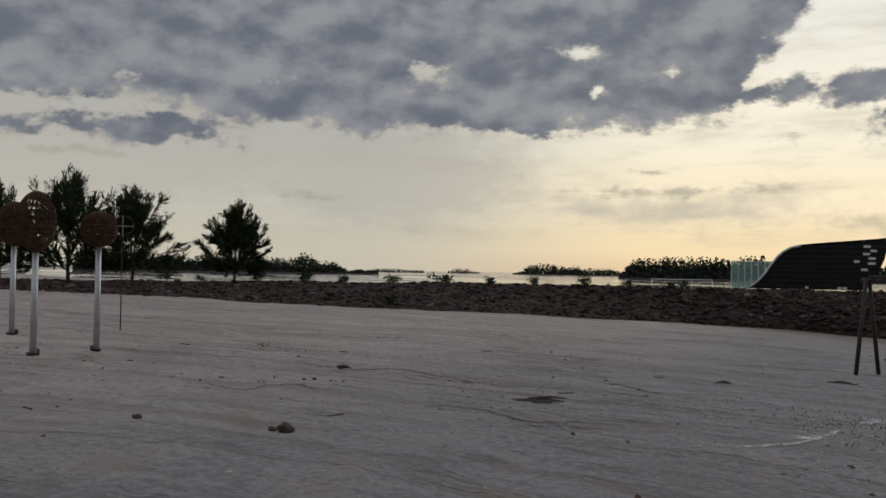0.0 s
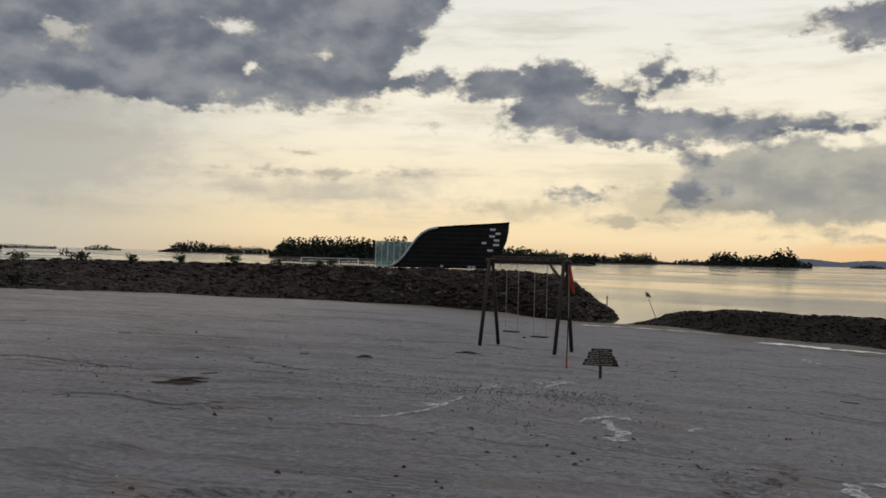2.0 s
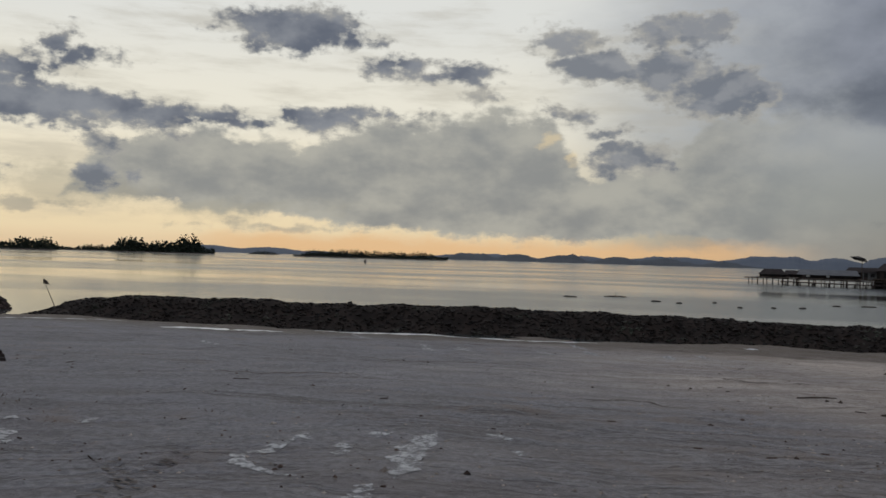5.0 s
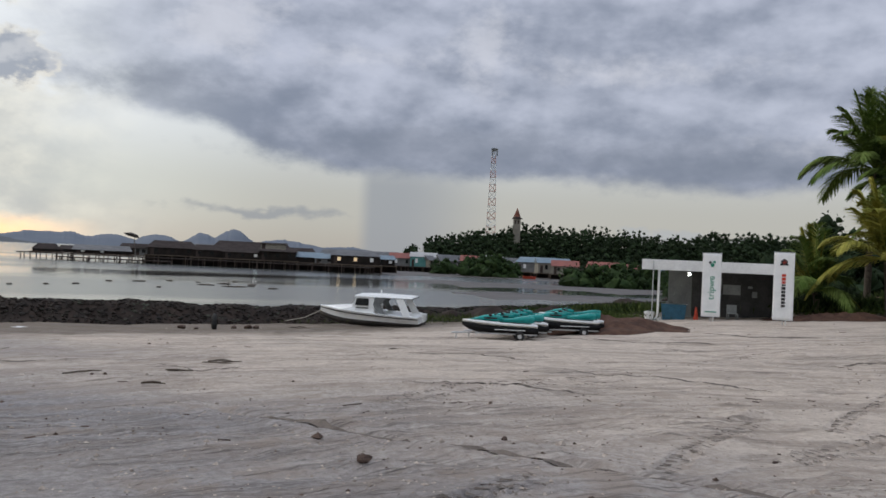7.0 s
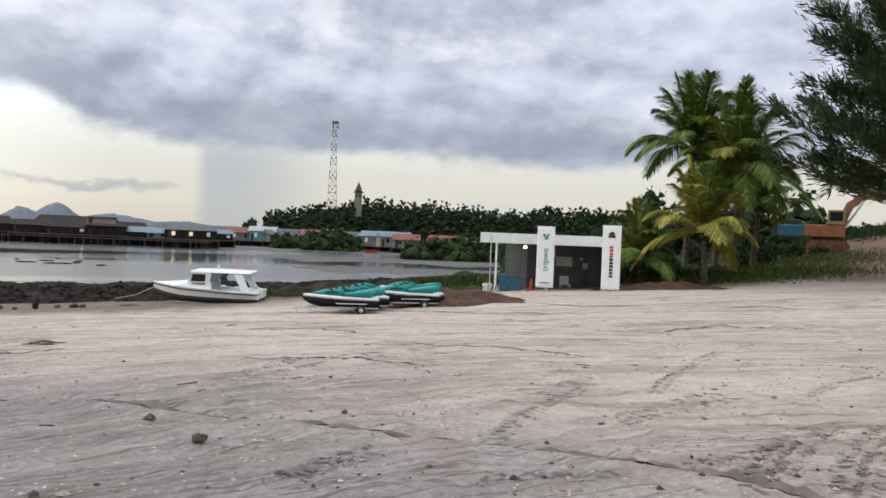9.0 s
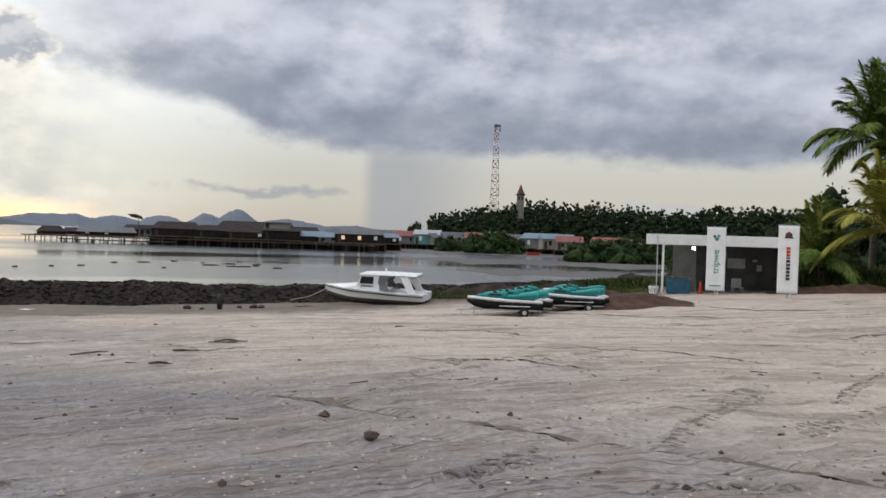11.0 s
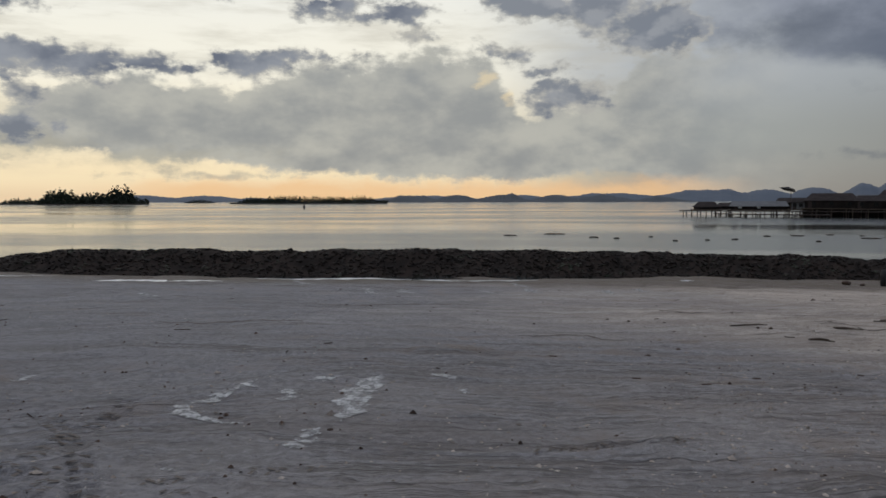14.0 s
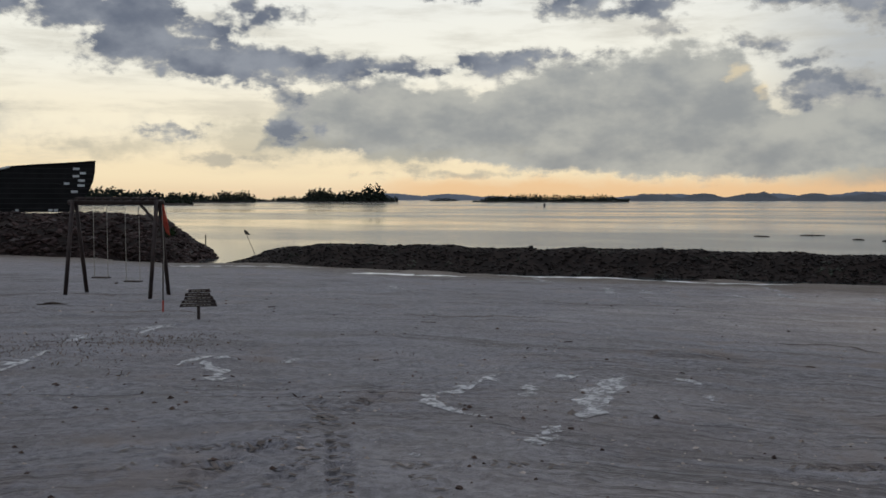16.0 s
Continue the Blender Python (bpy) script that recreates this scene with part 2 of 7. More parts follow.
def sand_material():
    m = bpy.data.materials.new("beach_sand")
    m.use_nodes = True
    Val.tree = t = m.node_tree
    bsdf = t.nodes["Principled BSDF"]
    where = Val(t.nodes.new("ShaderNodeTexCoord").outputs["Object"])
    x, y, z = split(where)
    big = fbm(where, 0.12, 5.0, 0.6)
    mid = fbm(where, 0.9, 6.0, 0.65)
    fine = fbm(where, 11.0, 6.0, 0.7)
    grit = fbm(where, 60.0, 3.0, 0.7)
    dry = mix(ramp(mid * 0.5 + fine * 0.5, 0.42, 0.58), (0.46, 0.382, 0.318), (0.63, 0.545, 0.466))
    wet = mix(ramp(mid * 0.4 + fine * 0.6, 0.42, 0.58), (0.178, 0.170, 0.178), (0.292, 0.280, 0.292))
    # drier inland and, with light put into the tone, towards the landing; damp elsewhere
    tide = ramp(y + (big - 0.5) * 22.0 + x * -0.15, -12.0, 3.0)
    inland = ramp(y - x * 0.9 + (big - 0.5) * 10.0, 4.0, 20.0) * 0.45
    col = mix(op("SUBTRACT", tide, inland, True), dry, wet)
    col = mix(ramp(mid, 0.52, 0.66) * ramp(big, 0.4, 0.6) * 0.55, col, (0.25, 0.19, 0.145))
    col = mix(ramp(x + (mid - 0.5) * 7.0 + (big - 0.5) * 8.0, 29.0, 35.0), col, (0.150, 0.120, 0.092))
    col = mix(ramp(grit, 0.66, 0.74) * 0.7, col, (0.10, 0.085, 0.075))
    col = mix(ramp(fbm(where, 4.5, 4.0, 0.7), 0.66, 0.76) * 0.6, col, (0.13, 0.10, 0.085))
    # furrow shade put into the colour, in arcs laid across the camera's view
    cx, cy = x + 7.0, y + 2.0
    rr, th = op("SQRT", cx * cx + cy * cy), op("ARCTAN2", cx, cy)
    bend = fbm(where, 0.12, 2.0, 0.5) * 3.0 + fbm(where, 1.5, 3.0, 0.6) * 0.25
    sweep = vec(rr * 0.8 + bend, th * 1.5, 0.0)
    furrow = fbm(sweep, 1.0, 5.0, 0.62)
    # dark lines for the shade in thin furrows, fainter near the camera
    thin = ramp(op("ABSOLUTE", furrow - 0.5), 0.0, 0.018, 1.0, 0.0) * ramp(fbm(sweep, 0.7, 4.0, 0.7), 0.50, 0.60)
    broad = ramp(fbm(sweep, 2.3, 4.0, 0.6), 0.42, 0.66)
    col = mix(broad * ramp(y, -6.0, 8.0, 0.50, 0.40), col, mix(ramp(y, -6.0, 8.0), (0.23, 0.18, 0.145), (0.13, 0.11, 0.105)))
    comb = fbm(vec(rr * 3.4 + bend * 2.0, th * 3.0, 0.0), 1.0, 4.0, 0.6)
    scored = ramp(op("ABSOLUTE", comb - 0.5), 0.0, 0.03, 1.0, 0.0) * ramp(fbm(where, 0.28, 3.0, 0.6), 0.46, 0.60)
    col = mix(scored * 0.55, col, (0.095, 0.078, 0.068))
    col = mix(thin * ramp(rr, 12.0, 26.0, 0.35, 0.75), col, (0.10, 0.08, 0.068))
    # red earth on the rise behind the palms
    red = ramp(y * -1.0 + (big - 0.5) * 9.0 + (mid - 0.5) * 5.0 - x * 0.22, 40.0, 46.0)
    col = mix(red, col, mix(ramp(mid, 0.4, 0.6), (0.10, 0.052, 0.035), (0.19, 0.105, 0.068)))
    plug(bsdf.inputs["Base Color"], col)
    plug(bsdf.inputs["Roughness"], ramp(mid, 0.3, 0.7, 0.72, 0.95))
    n = t.nodes.new("ShaderNodeBump")
    n.inputs["Strength"].default_value, n.inputs["Distance"].default_value = 1.0, 0.06
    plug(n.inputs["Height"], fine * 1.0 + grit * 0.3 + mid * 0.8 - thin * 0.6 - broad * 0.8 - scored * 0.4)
    t.links.new(n.outputs[0], bsdf.inputs["Normal"])
    return m


def water_material():
    m = bpy.data.materials.new("sea_water")
    m.use_nodes = True
    Val.tree = t = m.node_tree
    bsdf = t.nodes["Principled BSDF"]
    where = Val(t.nodes.new("ShaderNodeTexCoord").outputs["Object"])
    x, y, z = split(where)
    slick = fbm(vec(x * 0.02, y * 0.008, 0.0), 1.0, 4.0, 0.6)
    bsdf.inputs["Base Color"].default_value = (0.055, 0.06, 0.058, 1)
    plug(bsdf.inputs["Roughness"], ramp(slick, 0.4, 0.62, 0.06, 0.2))
    bsdf.inputs["IOR"].default_value = 1.33
    n = t.nodes.new("ShaderNodeBump")
    n.inputs["Strength"].default_value, n.inputs["Distance"].default_value = 0.35, 0.05
    plug(n.inputs["Height"], fbm(where, 1.1, 4.0, 0.6) * ramp(slick, 0.35, 0.65, 0.3, 1.0))
    t.links.new(n.outputs[0], bsdf.inputs["Normal"])
    return m


def leaf_material(name, a, b):
    m = material(name, a, b, 0.7, 0.75, per_piece=0.4)
    Val.tree = t = m.node_tree
    t.nodes["Principled BSDF"].inputs["Specular IOR Level"].default_value = 0.06
    return m


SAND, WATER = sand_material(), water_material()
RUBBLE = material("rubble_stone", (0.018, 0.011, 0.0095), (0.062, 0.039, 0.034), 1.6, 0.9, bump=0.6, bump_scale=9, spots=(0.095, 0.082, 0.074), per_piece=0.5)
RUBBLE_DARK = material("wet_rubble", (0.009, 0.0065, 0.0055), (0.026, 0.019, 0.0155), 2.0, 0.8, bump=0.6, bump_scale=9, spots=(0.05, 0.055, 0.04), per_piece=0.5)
EARTH = material("stony_earth", (0.012, 0.0085, 0.007), (0.034, 0.023, 0.018), 1.2, 0.95, bump=0.8, bump_scale=6)
REDSOIL = material("red_soil", (0.045, 0.024, 0.017), (0.11, 0.06, 0.042), 1.5, 0.95, bump=0.8, bump_scale=7)
MUD = material("tidal_mud", (0.045, 0.038, 0.034), (0.085, 0.074, 0.066), 0.06, 0.6, bump=0.3, bump_scale=0.8)
WHITE_SILT = material("white_silt", (0.42, 0.41, 0.40), (0.62, 0.61, 0.60), 5.0, 0.8, bump=0.4, bump_scale=30)
Val.tree = WHITE_SILT.node_tree
plug(Val.tree.nodes["Principled BSDF"].inputs["Alpha"], ramp(fbm(Val(Val.tree.nodes.new("ShaderNodeTexCoord").outputs["Object"]), 9.0, 8.0, 0.78), 0.36, 0.60, 0.0, 0.95))
FOAM = material("foam_and_wet_silt", (0.62, 0.62, 0.61), (0.80, 0.80, 0.79), 3.0, 0.35, bump=0.2)
GRASS = leaf_material("rough_grass", (0.03, 0.05, 0.012), (0.08, 0.105, 0.03))
LEAF_DARK = leaf_material("casuarina_needles", (0.022, 0.036, 0.018), (0.06, 0.08, 0.04))
LEAF_WOOD = leaf_material("forest_leaves", (0.012, 0.021, 0.010), (0.024, 0.038, 0.016))
LEAF_FAR = leaf_material("island_leaves", (0.012, 0.018, 0.013), (0.03, 0.038, 0.027))
LEAF_BUSH = leaf_material("mangrove_leaves", (0.012, 0.024, 0.009), (0.034, 0.055, 0.018))
PALM = leaf_material("palm_leaflets", (0.075, 0.125, 0.026), (0.19, 0.25, 0.07))
PALM_OLD = leaf_material("yellowing_palm_leaflets", (0.20, 0.21, 0.04), (0.36, 0.33, 0.08))
BARK = material("bark", (0.05, 0.04, 0.032), (0.12, 0.10, 0.08), 6, 0.9, bump=0.6, bump_scale=20)
# the blue haze of distance is put into these two hill colours
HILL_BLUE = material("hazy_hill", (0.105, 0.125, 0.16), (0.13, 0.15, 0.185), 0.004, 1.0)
HILL_NEAR = material("hazy_wooded_hill", (0.06, 0.07, 0.085), (0.085, 0.095, 0.11), 0.008, 1.0)

# ---- helpers for meshes ----
rng = np.random.default_rng(7)
rnd = random.Random(11)


def mesh_object(name, verts, faces, mat, smooth=False):
    me = bpy.data.meshes.new(name)
    me.from_pydata([tuple(v) for v in verts], [], [tuple(f) for f in faces])
    me.materials.append(mat)
    if smooth:
        me.polygons.foreach_set("use_smooth", [True] * len(me.polygons))
    me.update()
    return new(name, me)


def grid_object(name, P, mat, smooth=True, closed=False):
    """A sheet from an array of points (rows, columns, 3)."""
    r, c = P.shape[:2]
    i = np.arange(r * c).reshape(r, c)
    if closed:
        i = np.concatenate([i, i[:, :1]], axis=1)
    q = np.stack([i[:-1, :-1], i[:-1, 1:], i[1:, 1:], i[1:, :-1]], axis=-1).reshape(-1, 4)
    me = bpy.data.meshes.new(name)
    me.vertices.add(r * c)
    me.vertices.foreach_set("co", P.reshape(-1).astype(np.float32))
    me.loops.add(q.size)
    me.loops.foreach_set("vertex_index", q.reshape(-1).astype(np.int32))
    me.polygons.add(len(q))
    me.polygons.foreach_set("loop_start", np.arange(0, q.size, 4, dtype=np.int32))
    me.polygons.foreach_set("use_smooth", np.full(len(q), smooth))
    me.materials.append(mat)
    me.update(calc_edges=True)
    return new(name, me)


def lattice(x, y, seed):
    """Smooth value noise on numpy arrays, -1 to 1."""
    xi, yi = np.floor(x).astype(np.int64), np.floor(y).astype(np.int64)
    fx, fy = x - xi, y - yi
    fx, fy = fx * fx * (3 - 2 * fx), fy * fy * (3 - 2 * fy)

    def h(a, b):
        n = (a * 374761393 + b * 668265263 + seed * 1442695041) & 0x7FFFFFFF
        n = ((n ^ (n >> 13)) * 1274126177) & 0x7FFFFFFF
        return ((n ^ (n >> 16)) & 0xFFFF) / 32767.5 - 1.0
    return (h(xi, yi) * (1 - fx) + h(xi + 1, yi) * fx) * (1 - fy) + (h(xi, yi + 1) * (1 - fx) + h(xi + 1, yi + 1) * fx) * fy


def layers(x, y, seed, octaves=4, gain=0.5):
    s, a = 0.0, 1.0
    for k in range(octaves):
        s = s + a * lattice(x * 2 ** k + 17.3 * k, y * 2 ** k - 9.1 * k, seed + k)
        a *= gain
    return s


def at(a, d, z=0.0):
    """The place at heading a (degrees to the right of +y) and distance d."""
    return Vector((d * math.sin(radians(a)), d * math.cos(radians(a)), z))


# the low rubble ridge along the water and the stone bank, as lines in plan
RIDGE = [(40.7, 31.0), (40.5, 28.9), (40.2, 25.5), (41.2, 15.0), (42.6, 4.0), (43.0, -6.0), (42.2, -16.0), (42.8, -26.0), (46.0, -40.0), (50.0, -52.0)]
RIDGE_TOP = [0.0, 0.8, 1.1, 1.15, 1.1, 1.0, 0.8, 0.75, 0.8, 1.0]
BANK_TOE = [at(-40, 46), at(-10, 44), at(6, 47), at(17, 48.5), at(25, 52), at(33, 56.5), at(40, 56.5), at(46, 53.5), at(49.5, 47.5), at(51.1, 53.2)]
BANK_TOP = [at(-40, 57), at(-10, 54), at(6, 58), at(17, 61.5), at(25, 62), at(33, 62), at(40, 61), at(45, 59.5), at(47.6, 58.5), at(50.8, 54.5)]
BANK_Z = [2.6, 2.6, 2.6, 2.6, 2.6, 2.6, 2.6, 2.6, 2.35, 0.1]


def to_line(x, y, line):
    """Distance from a polyline and the place along it (0 to its number of legs)."""
    best, along = np.full(np.shape(x), 1e9), np.zeros(np.shape(x))
    for k, (p, q) in enumerate(zip(line, line[1:])):
        ex, ey = q[0] - p[0], q[1] - p[1]
        u = np.clip(((x - p[0]) * ex + (y - p[1]) * ey) / (ex * ex + ey * ey), 0, 1)
        d = np.hypot(x - p[0] - u * ex, y - p[1] - u * ey)
        along = np.where(d < best, k + u, along)
        best = np.minimum(best, d)
    return best, along


def smooth(v, lo, hi):
    u = np.clip((v - lo) / (hi - lo), 0, 1)
    return u * u * (3 - 2 * u)


def beach(x, y):
    """Height of the beach without its small relief."""
    z = 1.9 - 0.047 * x + 0.045 * np.maximum(0, -y - 20) * smooth(-x, -54, -34) + 0.09 * np.maximum(0, -y - 52) * smooth(-x, -44, -28)
    z = np.where(x > 40, z - 0.03 * (x - 40), z)
    z = z - 0.07 * smooth(x, 35.0, 36.6) * smooth(y, -4, 3) * smooth(-y, -28, -22)
    far = smooth(np.hypot(x, y), 90, 200)
    return z * (1 - far) + far * (-4.0 + 7.0 * smooth(-x, 0, 200))


# the long crack that run-off has cut into the sand
RUNOFF = [(12.34, -3.92), (10.7, -4.11), (9.51, -4.41), (8.17, -4.84), (7.04, -5.18), (6.22, -5.49), (5.43, -5.88), (5.01, -6.17), (4.48, -6.19), (3.98, -6.28), (3.29, -6.35), (2.85, -6.35), (2.47, -6.21)]


def wheel_ruts():
    """Wheel tracks: a start, an end, a bow to the side, a width."""
    return [((2.67, -6.42), (3.73, -10.3), 0.1, 0.24), ((3.11, -5.93), (4.16, -9.26), 0.1, 0.24), ((3.89, -6.14), (3.94, -8.53), -0.1, 0.24), ((5.48, -3.28), (5.66, -5.01), 0.1, 0.24),
            ((4.75, -4.78), (3.86, -5.85), 0.05, 0.24), ((5.75, -7.82), (5.86, -11.46), 0.2, 0.24), ((5.64, -5.95), (7.36, -9.49), 0.15, 0.24), ((6.46, -9.74), (9.25, -16.38), 0.2, 0.24),
            ((11.64, -6.39), (13.27, -12.85), 0.5, 0.24), ((8.48, -13.84), (5.39, -15.58), 0.4, 0.24), ((15.52, -17.51), (16.3, -28.81), 0.6, 0.24), ((5.2, -11.24), (5.24, -15.14), 0.2, 0.24),
            ((5.27, -3.52), (6.1, -4.86), 0.1, 0.24), ((5.46, -7.63), (5.52, -11.1), 0.2, 0.24), ((2.56, -6.55), (3.35, -9.69), 0.1, 0.24), ((11.03, -6.14), (12.47, -12.23), 0.5, 0.24),
            ((3.0, -6.06), (3.99, -9.44), 0.1, 0.24), ((4.32, 3.8), (6.19, 4.05), 0.1, 0.2), ((4.69, 2.83), (7.69, 5.14), -0.15, 0.2), ((4.52, 4.57), (5.04, 3.69), 0.1, 0.2),
            ((4.92, 2.22), (5.68, 2.87), 0.0, 0.2), ((4.85, 4.91), (5.78, 3.53), 0.1, 0.2), ((6.15, 4.13), (8.33, 4.48), -0.1, 0.2), ((5.43, 3.09), (6.26, 1.82), 0.1, 0.2),
            ((4.52, 3.27), (5.58, 3.56), 0.05, 0.2), ((6.98, 0.45), (7.38, -1.06), 0.1, 0.2), ((2.31, 6.21), (3.72, 5.69), 0.15, 0.22), ((3.34, 9.42), (5.48, 9.54), 0.2, 0.22)]


def relief(x, y):
    """Small relief of the sand: swells, clods, ruts with tread marks, and the long run-off crack."""
    d = np.hypot(x, y)
    near = 1 - smooth(d, 30, 60)
    h = 0.05 * layers(x * 0.22, y * 0.22, 3, 3) + 0.022 * layers(x * 1.1, y * 1.1, 5, 3) * near
    lumps = layers(x * 4.0, y * 4.0, 9, 3, 0.6)
    h = h + near * 0.010 * lumps + near * 0.022 * np.maximum(0, layers(x * 2.6, y * 2.6, 21, 3) - 0.75)
    # combed streaks along the shore
    comb = layers(x * 2.2 + y * 0.5, y * 0.16 - x * 0.05, 31, 3, 0.6)
    h = h + near * 0.03 * smooth(comb, 0.2, 1.1) * smooth(layers(x * 0.1, y * 0.1, 40, 2), -0.4, 0.5)
    # streaks turned to lie across the camera's view on the landing side
    sweep = layers((x * 0.86 - y * 0.5 + 0.012 * (x * x + y * y) ** 0.5 * y * -0.2) * 1.1, (x * 0.5 + y * 0.86) * 0.10, 35, 4, 0.6)
    h = h + 0.05 * smooth(sweep, 0.1, 0.9) * smooth(-y, -1, 5) * (1 - smooth(d, 45, 60))
    h = h + near * 0.018 * np.maximum(0, layers(x * 1.4, y * 1.4, 91, 4, 0.6) - 0.35)
    for (x0, y0), (x1, y1), bow, w in wheel_ruts():
        ex, ey = x1 - x0, y1 - y0
        L = math.hypot(ex, ey)
        u = ((x - x0) * ex + (y - y0) * ey) / L
        v = (-(x - x0) * ey + (y - y0) * ex) / L - bow * np.sin(np.clip(u / L, 0, 1) * math.pi)
        inside = smooth(u, 0, 0.6) * smooth(-u, -L, -L + 0.6)
        rut = smooth(-np.abs(v), -w * 0.62, -w * 0.45) * inside
        lug = np.sin((u + np.abs(v) * 0.9) * 2 * math.pi / 0.21) > 0.1
        rim = smooth(-np.abs(np.abs(v) - w * 0.68), -0.09, 0.0) * inside
        h = h - rut * (0.006 + 0.026 * lug) * (0.35 + 0.65 * smooth(layers(x * 0.9, y * 0.9, 57, 2), -0.6, 0.3)) + rim * 0.012
    dist, along = to_line(x, y, RUNOFF)
    side = layers(x * 1.5, y * 1.5, 77, 2) * 0.06
    h = h - 0.05 * smooth(-dist + side, -0.13, -0.02) + 0.022 * smooth(-np.abs(dist - 0.26), -0.2, 0)
    # the gap that lets the tide in between the bank and the ridge
    h = h - 0.40 * smooth(-np.hypot(x - 41.0, y - 33.5), -6.8, -3.0)
    return h


def ground_z(x, y):
    x, y = np.asarray(x, float), np.asarray(y, float)
    b = beach(x, y)
    return b + relief(x, y)


def gz(x, y):
    return float(ground_z(np.array([x]), np.array([y]))[0])


# one sheet from the walker's feet to the horizon, finest where he looks
angles = np.concatenate([np.arange(-16, 165, 0.15), np.arange(165, 344, 3.0)])
radii = np.concatenate([[0.02, 0.6, 1.5, 2.5, 3.4], 4.0 * 1.0055 ** np.arange(0, 200), np.geomspace(12.06, 70, 185), np.geomspace(74, 4800, 34)])
AA, RR = np.meshgrid(np.radians(angles), radii)
GX, GY = RR * np.sin(AA), RR * np.cos(AA)
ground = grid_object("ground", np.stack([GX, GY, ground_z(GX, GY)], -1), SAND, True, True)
tagged(ground, "pale rutted beach sand, damp and brown towards the water", "ground", kind="structure")

sea = mesh_object("water", [(-4800, -4800, 0), (4800, -4800, 0), (4800, 4800, 0), (-4800, 4800, 0)], [(0, 1, 2, 3)], WATER)
tagged(sea, "calm grey sea reflecting a cloudy evening sky", "sea", kind="structure")


# ---- rubble ridge and stone bank ----
def resample(line, extra, n):
    """Points at even steps along a polyline, with further columns carried along."""
    P = np.array([[p[0], p[1]] for p in line], float)
    s = np.concatenate([[0], np.cumsum(np.hypot(*np.diff(P, axis=0).T))])
    u = np.linspace(0, s[-1], n)
    return np.stack([np.interp(u, s, P[:, 0]), np.interp(u, s, P[:, 1]), *[np.interp(u, s, e) for e in extra]], -1)


def ridge_surface():
    C = resample(RIDGE, [RIDGE_TOP], 240)
    T = np.gradient(C[:, :2], axis=0)
    T /= np.linalg.norm(T, axis=1)[:, None]
    Nn = np.stack([T[:, 1], -T[:, 0]], -1)          # towards the beach
    v = np.array([-4.4, -3.2, -2.0, -1.0, -0.4, 0.2, 0.7, 1.2, 1.8, 2.4, 2.9])
    prof = np.array([-0.9, -0.25, 0.35, 0.85, 1.0, 1.0, 0.85, 0.6, 0.32, 0.12, -0.12])
    X = C[:, None, 0] + Nn[:, None, 0] * v[None]
    Y = C[:, None, 1] + Nn[:, None, 1] * v[None]
    Z = C[:, None, 2] * prof[None] + 0.10 * layers(X * 0.6, Y * 0.6, 61, 3) - 0.06
    return np.stack([X, Y, Z], -1)


def bank_surface():
    n = 320
    A = resample(BANK_TOE, [np.zeros(len(BANK_TOE))], n)
    B = resample(BANK_TOP, [BANK_Z], n)
    A[:, 2] = ground_z(A[:, 0], A[:, 1]) - 0.25
    u = np.linspace(0, 1, 12)[None, :, None]
    rise = u ** 0.85
    P = A[:, None, :] * (1 - u) + B[:, None, :] * u
    P[..., 2] = (A[:, None, 2] * (1 - rise[..., 0]) + B[:, None, 2] * rise[..., 0])
    out = B[:, :2] / np.linalg.norm(B[:, :2], axis=1)[:, None]
    back = []
    for dist, drop in ((2.5, 0.0), (5.0, 0.1), (7.0, 1.2), (10.0, 3.2)):
        Q = B.copy()
        Q[:, :2] += out * dist
        Q[:, 2] -= drop * np.minimum(1, B[:, 2] / 2.6) + (0.0 if drop else 0.0)
        back.append(Q[:, None])
    P = np.concatenate([P, *back], axis=1)
    P[..., 2] += 0.09 * layers(P[..., 0] * 0.5, P[..., 1] * 0.5, 71, 3)
    return P


RS, BS = ridge_surface(), bank_surface()
ridge = tagged(grid_object("rubble_ridge", RS, EARTH), "low dark ridge of wet rubble along the water", "breakwater", kind="structure")
bank = tagged(grid_object("stone_bank", BS, EARTH), "bank of reddish rubble stones with a flat earth top", "embankment", kind="structure")


def stone_shape(seed):
    """A flat-sided broken stone about 1 across: vertices and faces."""
    r = random.Random(seed)
    bm = bmesh.new()
    bmesh.ops.create_icosphere(bm, subdivisions=1, radius=0.5)
    for v in bm.verts:
        v.co *= r.uniform(0.72, 1.12)
        v.co.z *= 0.62
    vs, fs = np.array([v.co[:] for v in bm.verts]), [[v.index for v in f.verts] for f in bm.faces]
    bm.free()
    return vs, np.array(fs)


STONES = [stone_shape(s) for s in range(8)]


def turn(r):
    q = Euler((r.uniform(-0.5, 0.5), r.uniform(-0.5, 0.5), r.uniform(0, 6.28))).to_matrix()
    return np.array(q)


